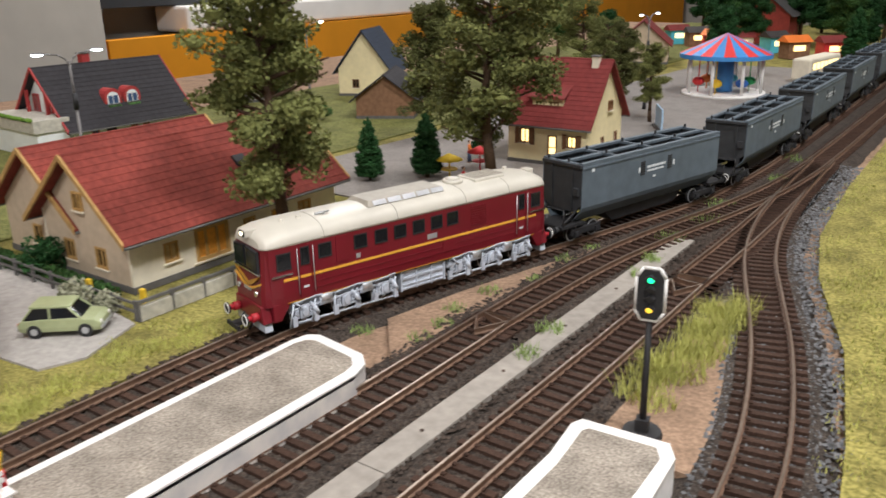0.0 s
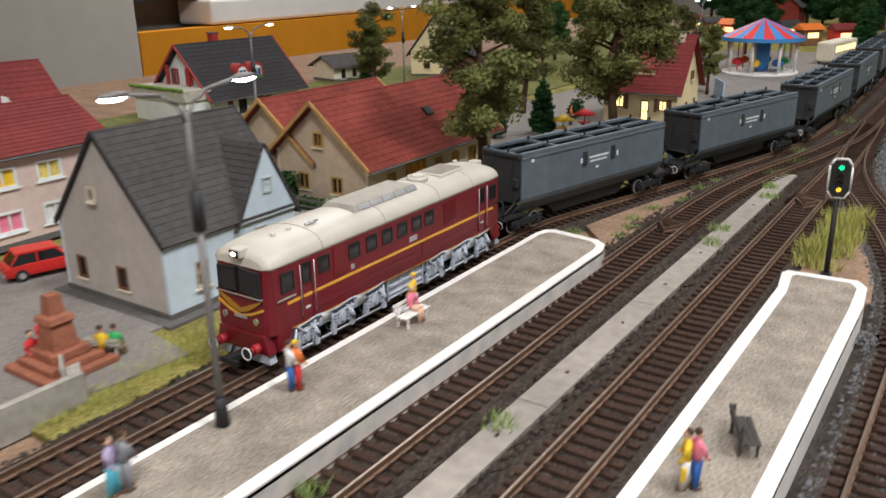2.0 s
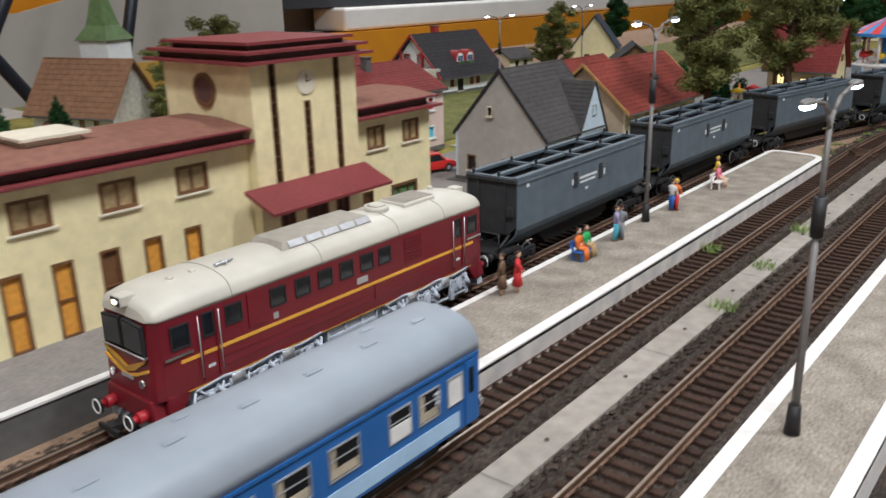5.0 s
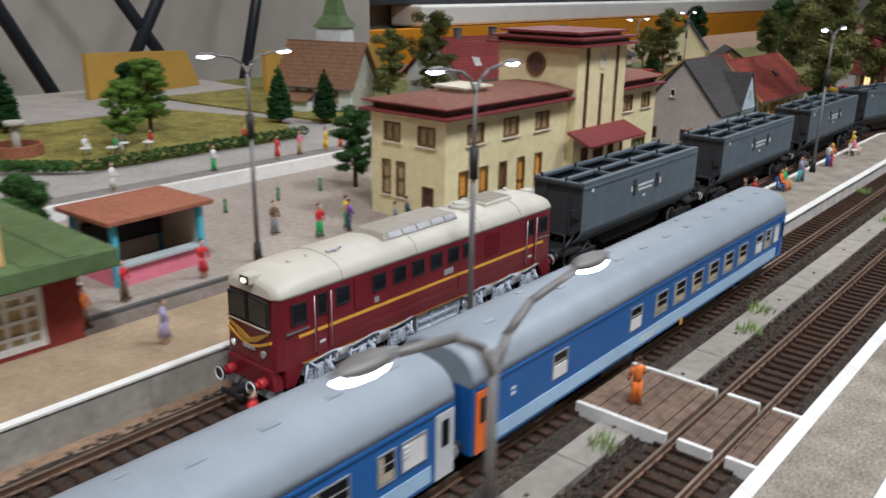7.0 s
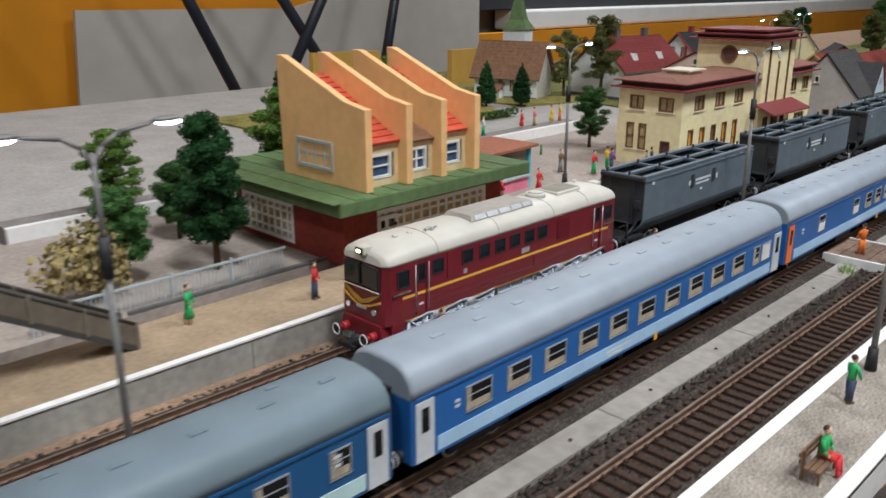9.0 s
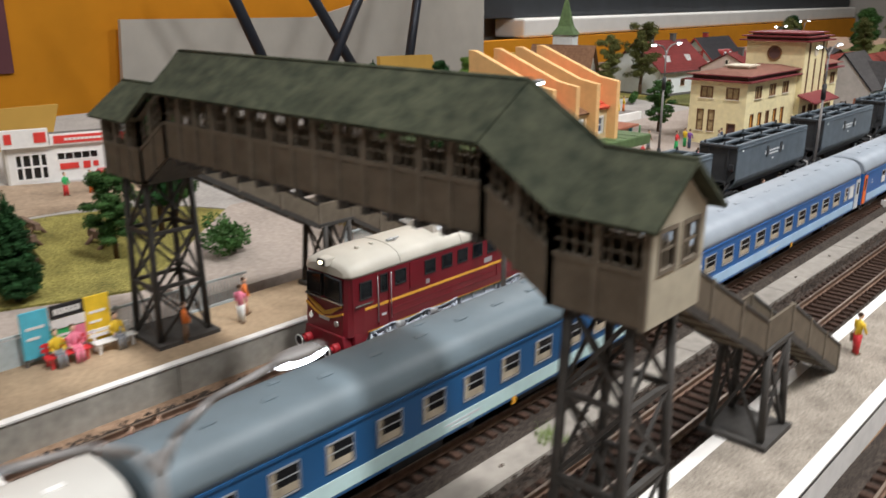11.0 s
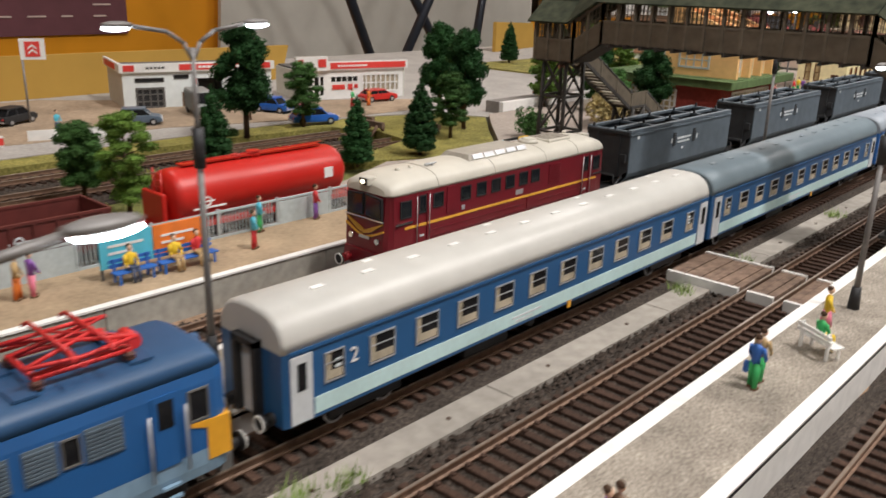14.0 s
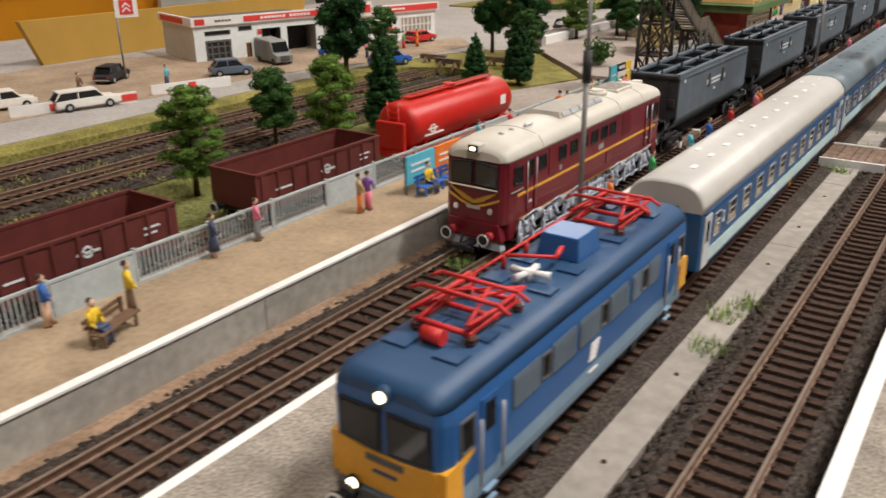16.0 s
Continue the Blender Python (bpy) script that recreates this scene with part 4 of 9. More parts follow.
for dy in (-0.021, 0.001):
    arch = [(dy + 0.0095 - 0.0095 * math.cos(math.pi * k / 8), 0.0505 + 0.0085 * math.sin(math.pi * k / 8)) for k in range(9)]
    bm = bmesh.new()
    prism(bm, [(dy, 0.038), (dy + 0.019, 0.038)] + arch[::-1], "x", 0.004, 0.0405)
    d = part("dormer", bm, "trim_red", ch, "red arched dormer")
    single("arched_window", "wall_white", d, lambda b: prism(b, [(dy + 0.003, 0.042), (dy + 0.016, 0.042)] + [(dy + 0.0095 + 0.0065 * math.cos(math.pi * k / 8), 0.0495 + 0.006 * math.sin(math.pi * k / 8)) for k in range(9)], "x", 0.0404, 0.0409))
    for k in range(2):
        single("pane", "pane_blue", d, lambda b: box(b, 0.0408, 0.0412, dy + 0.0042 + k * 0.0058, dy + 0.009 + k * 0.0058, 0.0435, 0.0515))
    single("window_box", "leaf_mid", d, lambda b: [blob(b, (0.0425, dy + 0.004 + k * 0.0028, 0.0405), 0.002, 0.0018, 0.0018, 5, 4) for k in range(5)], "green window box")
single("balcony", "wall_stone", ch, lambda b: box(b, -0.05, 0.05, -0.103, -0.0665, 0.026, 0.038))
single("balcony_base", "wall_white", ch, lambda b: box(b, -0.048, 0.048, -0.100, -0.0670, 0, 0.0255))
bm = bmesh.new()
rq = random.Random(8)
for i in range(26):
    blob(bm, (-0.048 + i * 0.0038, -0.1035 + rq.uniform(-.001, .001), 0.039), 0.0022, 0.002, 0.0022, 5, 4)
part("balcony_flowers", bm, "leaf_light", ch, "green flower boxes")
single("balcony_post", "trim_red", ch, lambda b: [box(b, x - 0.0015, x + 0.0015, -0.0735, -0.0705, 0.038, 0.060) for x in (-0.02, 0.02)])
# pink house and a further one behind
pk = house("pink_house", "pale pink two-storey house with dark red roof", pose(-0.5780, 0.095, 0.006, 0, 0, 0), 0.086, 0.098, 0.058, 0.081, "wall_pink", "tile_maroon",
           [("x+", 0.014, 0.038, 0.018, 0.013, 2, 1, "c_yellow", "wall_white"), ("x+", 0.045, 0.038, 0.017, 0.013, 2, 1, "curtain_yellow", "wall_white"), ("x+", 0.074, 0.038, 0.010, 0.013, 1, 1, "c_red", "wall_white"),
            ("x+", 0.014, 0.010, 0.018, 0.014, 2, 1, "c_pink", "wall_white"), ("x+", 0.045, 0.010, 0.017, 0.014, 2, 1, "c_white", "wall_white"), ("x+", 0.074, 0.012, 0.010, 0.012, 1, 1, "c_cyan", "wall_white"),
            ("y-", 0.040, 0.064, 0.006, 0.008, 1, 1, "wall_cream", "wall_cream")], courses=13, gable_wall="wall_pink", sill="wall_white", over=0.003)
chimney(pk, 0.008, -0.018, 0.070, 0.089, 0.0035, "plinth")
mh = house("maroon_house", "white house with maroon roof and small dormers", pose(-0.752, 0.150, 0.006, 0, 0, -8), 0.11, 0.14, 0.046, 0.090, "wall_white", "tile_maroon",
           [("x+", 0.02, 0.016, 0.012, 0.013, 2, 1), ("x+", 0.06, 0.016, 0.012, 0.013, 2, 1), ("x+", 0.1, 0.016, 0.012, 0.013, 2, 1)], courses=13)
for dy in (-0.04, 0.02):
    single("dormer", "wall_white", mh, lambda b, dy=dy: prism(b, [(dy, 0.052), (dy + 0.018, 0.052), (dy + 0.009, 0.068)], "x", 0.01, 0.043))
chimney(mh, 0.0, -0.03, 0.080, 0.102, 0.004, "plinth")
chimney(mh, 0.0, 0.035, 0.080, 0.102, 0.004, "plinth")
# far houses
house("navy_roof_house", "pale yellow house with dark navy roof", pose(-0.80, 0.93, 0.005, 0, 0, 24), 0.075, 0.085, 0.040, 0.090, "wall_yellow", "tile_navy",
      [("y-", 0.02, 0.012, 0.01, 0.012, 2, 1), ("x+", 0.02, 0.012, 0.01, 0.012, 2, 1), ("x+", 0.05, 0.004, 0.01, 0.018, 1, 1)], courses=10)
house("dark_barn", "dark timber barn with black roof and lit opening", pose(-0.66, 0.80, 0.005, 0, 0, 30), 0.07, 0.09, 0.026, 0.052, "hall_brown", "tile_black",
      [("x+", 0.03, 0.002, 0.02, 0.018, 1, 1, "pane_lit", "winframe_brown")], courses=9)
house("cream_hut", "small cream hut with dark roof", pose(-0.90, 0.80, 0.005, 0, 0, -10), 0.05, 0.06, 0.024, 0.036, "wall_cream", "tile_dark",
      [("x+", 0.012, 0.003, 0.012, 0.016, 1, 1, "pane", "wall_cream"), ("x+", 0.034, 0.003, 0.012, 0.016, 1, 1, "pane", "wall_cream")], courses=6)
house("farm_house", "dim brown farmhouse with lit windows", pose(-0.62, 1.50, 0.005, 0, 0, 20), 0.09, 0.12, 0.036, 0.075, "wall_beige", "tile_maroon",
      [("x+", 0.02, 0.012, 0.012, 0.013, 1, 1, "pane_lit"), ("x+", 0.07, 0.012, 0.012, 0.013, 1, 1, "pane_lit")], courses=9)
house("brick_villa", "dark red brick villa", pose(-0.52, 1.95, 0.005, 0, 0, 5), 0.11, 0.13, 0.065, 0.11, "hall_brick", "tile_dark",
      [("x+", 0.02, 0.012, 0.012, 0.016, 1, 1, "pane_lit"), ("x+", 0.07, 0.012, 0.012, 0.016, 1, 1), ("y-", 0.03, 0.04, 0.012, 0.014, 1, 1, "pane_lit")], courses=9)
# church
cu = house("village_church", "small pale stone church with red-brown roof", pose(-0.828, -0.046, 0.0125, 0, 0, -72), 0.062, 0.10, 0.038, 0.081, "wall_white", "hall_brown",
           [("x+", 0.022, 0.012, 0.006, 0.016, 1, 1, "curtain"), ("x+", 0.040, 0.012, 0.006, 0.016, 1, 1, "curtain"), ("x+", 0.058, 0.012, 0.006, 0.016, 1, 1, "curtain"), ("x+", 0.076, 0.012, 0.006, 0.016, 1, 1, "curtain"), ("y-", 0.028, 0.040, 0.006, 0.012, 1, 1)], courses=11, gable_wall="wall_stone")
bm = bmesh.new()
box(bm, -0.052, -0.018, -0.025, 0.010, 0, 0.098)
tw = part("tower", bm, "wall_white", cu)
bm = bmesh.new()
loft(bm, [[(-0.055, -0.028, 0.098), (-0.015, -0.028, 0.098), (-0.015, 0.013, 0.098), (-0.055, 0.013, 0.098)], [(-0.046, -0.019, 0.112), (-0.024, -0.019, 0.112), (-0.024, 0.004, 0.112), (-0.046, 0.004, 0.112)], [(-0.0355, -0.008, 0.165), (-0.0345, -0.008, 0.165), (-0.0345, -0.007, 0.165), (-0.0355, -0.007, 0.165)]], smooth=False)
part("spire", bm, "hall_green", tw, "dark green spire")
window(tw, "y-", (-0.038, 0.075), 0.007, 0.013, "wall_stone", "black", -0.0255)
single("side_porch", "hall_brown", cu, lambda b: prism(b, [(0.031, 0.022), (0.052, 0.013), (0.052, 0.0145), (0.031, 0.0245)], "y", -0.035, 0.0))
single("porch_wall", "wall_white", cu, lambda b: box(b, 0.0315, 0.048, -0.033, -0.002, 0, 0.0135))

# ---- the old station house ----
SX, SY0, SY1, SZ = -0.3715, -0.3575, -0.0745, FZ
stn = thing("station_house", "yellow two-storey station with flat red-brown roof and clock tower", "station")
def st_wall(side, off, u0, u1, z0, z1, wins, mt="st_wall"):
    bm = bmesh.new()
    th = 0.0022
    holes = [(w[0] - u0, w[0] - u0 + w[2], w[1] - z0, w[1] - z0 + w[3]) for w in wins]
    if side[0] == "x":
        wall_cells(bm, u1 - u0, z1 - z0, holes, lambda a, b, c, d: box(bm, off - th, off, u0 + a, u0 + b, z0 + c, z0 + d))
    else:
        wall_cells(bm, u1 - u0, z1 - z0, holes, lambda a, b, c, d: box(bm, u0 + a, u0 + b, off, off + th, z0 + c, z0 + d))
    wl = part("wall", bm, mt, stn)
    for w in wins:
        window(wl, side, (w[0], w[1]), w[2], w[3], "winframe_brown", w[4], off, w[5], w[6], "wall_cream" if w[1] > SZ + 0.004 else "", name="window" if w[1] > SZ + 0.004 else "door")
    return wl
up, lo = 0.0665, SZ + 0.001
ws = []
for yw in (-0.336, -0.297, -0.259):
    ws.append((yw, up, 0.0175, 0.0135, "curtain", 2, 1))
for i, yw in enumerate((-0.344, -0.3225, -0.301, -0.2795, -0.258)):
    ws.append((yw, lo, 0.0095, 0.034, "orange_door" if i != 2 else "winframe_brown", 1, 2))
st_wall("x+", SX, SY0, -0.2165, SZ, 0.0855, ws)
st_wall("x+", SX, -0.144, SY1, SZ, 0.0855, [(-0.131, up, 0.015, 0.0135, "curtain", 2, 1), (-0.100, up, 0.015, 0.0135, "curtain", 2, 1), (-0.137, lo, 0.009, 0.026, "winframe_brown", 1, 2), (-0.112, 0.026, 0.024, 0.016, "curtain_green", 3, 2)])
st_wall("y-", SY0, -0.437, SX - 0.0022, SZ, 0.0855, [(-0.425, up, 0.015, 0.013, "curtain", 2, 1), (-0.395, up, 0.015, 0.013, "curtain", 2, 1), (-0.427, 0.030, 0.008, 0.024, "curtain", 1, 2), (-0.414, 0.030, 0.008, 0.024, "curtain", 1, 2), (-0.391, lo, 0.010, 0.024, "st_dark", 1, 2)])
single("wall", "st_wall", stn, lambda b: (box(b, -0.437, -0.4348, SY0 + 0.0022, SY1, SZ, 0.0855), box(b, -0.4348, SX - 0.0022, SY1 - 0.0022, SY1, SZ, 0.0855)))
for y0, y1 in ((SY0, -0.2165), (-0.144, SY1)):
    bm = bmesh.new()
    e = 0.0065
    box(bm, -0.437 - e, SX + e, y0 - (e if y0 == SY0 else 0), y1 + (e if y1 == SY1 else 0), 0.0855, 0.0872)
    part("cornice", bm, "st_trim", stn, "dark red cornice", bevel=0.0003)
    bm = bmesh.new()
    box(bm, -0.437 + 0.001, SX - 0.001, y0 + 0.001, y1 - 0.001, 0.0872, 0.0915)
    part("attic_band", bm, "st_dark", stn)
    bm = bmesh.new()
    box(bm, -0.437 - e * .7, SX + e * .7, y0 - (e * .7 if y0 == SY0 else 0), y1 + (e * .7 if y1 == SY1 else 0), 0.0915, 0.0927)
    rf = part("roof", bm, "st_trim", stn, bevel=0.0003)
    bm = bmesh.new()
    q0, q1 = y0 - (e * .55 if y0 == SY0 else 0), y1 + (e * .55 if y1 == SY1 else 0)
    loft(bm, [[(-0.437 - e * .55, q0, 0.0928), (SX + e * .55, q0, 0.0928), (SX + e * .55, q1, 0.0928), (-0.437 - e * .55, q1, 0.0928)], [(-0.437 + .02, q0 + .015, 0.0962), (SX - .02, q0 + .015, 0.0962), (SX - .02, q1 - 0.001, 0.0962), (-0.437 + .02, q1 - 0.001, 0.0962)]], smooth=False)
    part("roof_deck", bm, "st_roof", stn, "brown-red flat roof")
single("roof_hatch", "wall_cream", stn, lambda b: (box(b, -0.415, -0.392, -0.315, -0.290, 0.0962, 0.099), box(b, -0.418, -0.389, -0.318, -0.287, 0.099, 0.1003)))
# tower with three tall windows and a clock
TX = -0.3655
bm = bmesh.new()
slots = [(-0.2045, 0.062, 0.0042, 0.062), (-0.1825, 0.062, 0.0042, 0.040), (-0.1605, 0.062, 0.0042, 0.062)]
wall_cells(bm, 0.072, 0.123 - SZ, [(s[0] + 0.216, s[0] + 0.216 + s[2], s[1] - SZ, s[1] - SZ + s[3]) for s in slots] + [(0.012, 0.022, 0.001, 0.032), (0.030, 0.046, 0.001, 0.032), (0.052, 0.062, 0.001, 0.032)],
           lambda a, b, c, d: box(bm, TX - 0.0022, TX, -0.216 + a, -0.216 + b, SZ + c, SZ + d))
box(bm, -0.437, TX - 0.0022, -0.216, -0.2138, 0.0855, 0.123)
box(bm, -0.437, TX - 0.0022, -0.1462, -0.144, 0.0855, 0.123)
box(bm, -0.437, -0.4348, -0.2138, -0.1462, 0.0855, 0.123)
box(bm, SX - 0.001, TX - 0.0022, -0.216, -0.2138, SZ, 0.0855)
box(bm, SX - 0.001, TX - 0.0022, -0.1462, -0.144, SZ, 0.0855)
tow = part("tower", bm, "st_wall", stn)
for s in slots:
    window(tow, "x+", (s[0], s[1]), s[2], s[3], "winframe_brown", "pane", TX, 1, 9, "")
for u, w in ((0.012, 0.010), (0.030, 0.016), (0.052, 0.010)):
    window(tow, "x+", (-0.216 + u, SZ + 0.001), w, 0.031, "winframe_brown", "st_dark", TX, 2, 2, "", name="door")
rosette = single("round_window", "winframe_brown", tow, lambda b: ring(b, (-0.402, 0.109), 0.0088, 0.0068, "y", -0.2172, -0.2158, 24), "round brown window")
single("pane", "st_dark", rosette, lambda b: rod(b, (-0.402, -0.2164, 0.109), (-0.402, -0.2156, 0.109), 0.0070, n=24))
clock = single("clock", "wall_cream", tow, lambda b: rod(b, (TX - 0.0002, -0.1805, 0.1115), (TX + 0.0007, -0.1805, 0.1115), 0.0062, n=24), "cream clock face")
single("clock_hand", "black", clock, lambda b: (bar(b, (TX + 0.0009, -0.1805, 0.1115), (TX + 0.0009, -0.1805, 0.1158), 0.0004), bar(b, (TX + 0.0009, -0.1805, 0.1115), (TX + 0.0009, -0.1775, 0.1125), 0.0004)))
for z, e, mt in ((0.123, 0.0075, "st_trim"), (0.1245, 0.001, "st_dark"), (0.1278, 0.0055, "st_trim"), (0.1290, -0.004, "st_dark"), (0.1318, 0.0, "st_trim")):
    single("tower_cornice", mt, tow, lambda b: box(b, -0.437 - e, TX + e, -0.216 - e, -0.144 + e, z, z + (0.0015 if mt == "st_trim" else 0.0033)))
aw = single("awning", "st_trim", stn, lambda b: prism(b, [(TX, 0.0605), (TX + 0.021, 0.0525), (TX + 0.021, 0.054), (TX, 0.0625)], "y", -0.2255, -0.140), "red-brown entrance awning")

# ---- the modern ticket hall with four fins ----
hl = thing("ticket_hall", "brick ticket hall with green roof, orange fins and red tiles", "hall", pose(-0.0145, 0.0102, -0.0005))
HX0, HX1, HY0, HY1, HZ = -0.478, -0.362, -0.745, -0.605, FZ
bm = bmesh.new()
wall_cells(bm, HY1 - HY0, 0.036, [(0.026, 0.124, 0.004, 0.030)], lambda a, b, c, d: box(bm, HX1 - 0.002, HX1, HY0 + a, HY0 + b, HZ + c, HZ + d))
wall_cells(bm, HX1 - HX0, 0.036, [(0.008, 0.066, 0.004, 0.030)], lambda a, b, c, d: box(bm, HX0 + a, HX0 + b - (0.002 if b > 0.11 else 0), HY0, HY0 + 0.002, HZ + c, HZ + d))
box(bm, HX0, HX0 + 0.002, HY0 + 0.002, HY1, HZ, HZ + 0.036)
box(bm, HX0 + 0.002, HX1 - 0.002, HY1 - 0.002, HY1, HZ, HZ + 0.036)
hw = part("wall", bm, "hall_brick", hl)
window(hw, "x+", (HY0 + 0.026, HZ + 0.004), 0.098, 0.026, "white", "curtain", HX1, 13, 4)
window(hw, "y-", (HX0 + 0.008, HZ + 0.004), 0.058, 0.026, "white", "curtain", HY0, 8, 4)
window(hw, "x+", (HY0 + 0.0262, HZ + 0.002), 0.016, 0.024, "white", "pane", HX1 + 0.0008, 2, 2, name="door")
single("canopy_roof", "hall_green", hl, lambda b: prism(b, [(-0.502, -0.760), (-0.345, -0.760), (-0.345, -0.594), (-0.502, -0.594)], "z", HZ + 0.036, HZ + 0.0445), "mossy green canopy roof", bevel=0.0008)
bm = bmesh.new()
for i in range(10):
    box(bm, -0.5015, -0.3455, -0.757 + i * 0.0165, -0.7645 + i * 0.0165, HZ + 0.0445, HZ + 0.0449)
loose(part("roof_seam", bm, "hall_green", hl), "roof_seam")
UZ = HZ + 0.0446
fy = (-0.7335, -0.7015, -0.672, -0.6415)
for y in fy:
    bm = bmesh.new()
    prism(bm, [(-0.436, UZ), (-0.3535, UZ), (-0.3535, 0.1085), (-0.372, 0.1115), (-0.432, 0.1345), (-0.438, 0.1345)], "y", y, y + 0.0052)
    part("fin", bm, "hall_fin", hl, "orange-edged cream fin wall", bevel=0.0004)
for i, (y, z) in enumerate(zip(fy[:3], fy[1:])):
    bm = bmesh.new()
    wall_cells(bm, z - y - 0.0052, 0.025, [(0.003, z - y - 0.0082, 0.005, 0.020)], lambda a, b, c, d: box(bm, -0.3635, -0.362, y + 0.0052 + a, y + 0.0052 + b, UZ + c, UZ + d))
    fwl = part("wall", bm, "hall_wall", hl)
    window(fwl, "x+", (y + 0.0082, UZ + 0.005), z - y - 0.0134, 0.015, "white", "pane_blue", -0.362, 1 if i != 1 else 2, 2)
    bm = bmesh.new()
    if i == 1:
        roof_slope(bm, (-0.360, y + 0.0054, 0.0835), (-0.360, z - 0.0002, 0.0835), (-0.430, y + 0.0054, 0.112), (-0.430, z - 0.0002, 0.112), 3)
        part("roof", bm, "hall_brown", hl, "brown unfinished roof")
    else:
        roof_slope(bm, (-0.360, y + 0.0054, 0.0855), (-0.360, z - 0.0002, 0.0855), (-0.432, y + 0.0054, 0.1205), (-0.432, z - 0.0002, 0.1205), 13, step=0.0009)
        part("roof", bm, "hall_tile", hl, "bright red tiled roof")
swl = single("wall", "hall_wall", hl, lambda b: (box(b, -0.436, -0.4345, fy[0] + 0.0052, fy[3], UZ, 0.110),))
window(swl, "y-", (-0.420, UZ + 0.008), 0.036, 0.018, "fence_grey", "pane_blue", fy[0] - 0.0004, 4, 2)

# ---- kiosk ----
kk = thing("news_kiosk", "open news kiosk with red roof and pink counter", "kiosk", pose(-0.447, -0.527, FZ, 0, 0, 3))
single("roof", "brickred", kk, lambda b: box(b, -0.024, 0.026, -0.032, 0.032, 0.034, 0.0365), "red flat roof", bevel=0.0004)
for x, y in ((-0.018, -0.026), (0.020, -0.026), (-0.018, 0.026), (0.020, 0.026)):
    single("post", "c_cyan", kk, lambda b, x=x, y=y: box(b, x - 0.0015, x + 0.0015, y - 0.0015, y + 0.0015, 0, 0.034))
single("counter", "c_pink", kk, lambda b: (box(b, 0.0196, 0.0215, -0.0245, 0.0245, 0.0, 0.010), box(b, -0.0165, 0.0185, -0.0275, -0.026, 0, 0.010)), "pink counter front")
single("back_wall", "wall_cream", kk, lambda b: (box(b, -0.0195, -0.0185, -0.0245, 0.0245, 0, 0.034), box(b, -0.0165, 0.0185, 0.026, 0.0272, 0, 0.034)))
single("shelf", "fence_grey", kk, lambda b: box(b, 0.0150, 0.0235, -0.0245, 0.0245, 0.0102, 0.0115))
single("display", "black", kk, lambda b: box(b, -0.0183, -0.010, -0.022, 0.022, 0.013, 0.026))

# ---- boundary wall with people behind, park ----
bw = slab("retaining_wall", "white", -0.571, -0.5656, -0.86, -0.235, 0.010, 0.0255, "low white wall along the street", "wall", kind="structure")
slab("wall_walk", "asphalt", -0.590, -0.5712, -0.86, -0.235, 0.010, 0.0252, "dark footway behind the white wall", "pavement")
patch("park_lawn", "grass", [(-0.70, -0.42), (-0.70, -0.20), (-0.80, -0.15), (-0.95, -0.2), (-0.95, -0.5), (-0.80, -0.5)], 0.0150, "yellow-green park lawn with hedge", "grass", thick=0.003)
patch("church_lawn", "grass", [(-0.74, -0.12), (-0.70, 0.02), (-1.05, 0.02), (-1.05, -0.15)], 0.0150, "yellow-green lawn round the church", "grass", thick=0.003)

# ---- garage with showroom ----
gar = thing("car_garage", "white car garage with red and white fascia signs", "garage", pose(-0.834, -1.157, 0.0125, 0, 0, -17))
# local: x towards the street, y along the front
gw = single("wall", "gar_wall", gar, lambda b: (box(b, -0.09, -0.002, 0.0, 0.002, 0, 0.038), box(b, -0.09, -0.088, 0.002, 0.158, 0, 0.038), box(b, -0.088, -0.002, 0.158, 0.16, 0, 0.038)))
bm = bmesh.new()
gho = [(0.012, 0.042, 0.0, 0.022), (0.052, 0.068, 0.0295, 0.0345), (0.076, 0.104, 0.0, 0.030), (0.060, 0.066, 0.0, 0.016), (0.012, 0.042, 0.027, 0.032), (0.112, 0.150, 0.0, 0.030)]
wall_cells(bm, 0.16, 0.038, gho, lambda a, b, c, d: box(bm, -0.002, 0.0, a, b, c, d))
gf = part("front_wall", bm, "wall_white", gar)
window(gf, "x+", (0.012, 0.0), 0.030, 0.022, "plinth", "black", 0, 4, 3, name="garage_door")
window(gf, "x+", (0.012, 0.027), 0.030, 0.005, "plinth", "black", 0, 1, 1)
window(gf, "x+", (0.052, 0.0295), 0.016, 0.005, "plinth", "black", 0, 1, 1)
window(gf, "x+", (0.060, 0.0), 0.006, 0.016, "winframe_brown", "winframe_brown", 0, 1, 1, name="door")
single("door_leaf", "black", gf, lambda b: (box(b, -0.03, -0.028, 0.076, 0.104, 0, 0.030), box(b, -0.03, -0.028, 0.112, 0.15, 0, 0.03)))
fa = single("fascia", "white", gar, lambda b: (box(b, 0.0, 0.003, -0.003, 0.163, 0.038, 0.047), box(b, -0.093, 0.0, -0.003, 0.0, 0.038, 0.047)), "white sign fascia")
single("sign_red", "gar_red", fa, lambda b: (box(b, 0.0028, 0.0036, 0.058, 0.158, 0.0395, 0.0455), box(b, -0.085, -0.02, -0.0036, -0.0028, 0.0395, 0.0455), box(b, 0.0028, 0.0036, 0.001, 0.012, 0.0395, 0.0455)), "red sign panel")
single("sign_mark", "black", fa, lambda b: [box(b, 0.0029, 0.0035, 0.024 + i * 0.004, 0.0265 + i * 0.004, 0.0415, 0.0435) for i in range(5)])
single("sign_lettering", "white", fa, lambda b: [box(b, 0.0035, 0.0039, 0.078 + i * 0.0046, 0.0815 + i * 0.0046, 0.0412, 0.0438) for i in range(14) if i != 7])
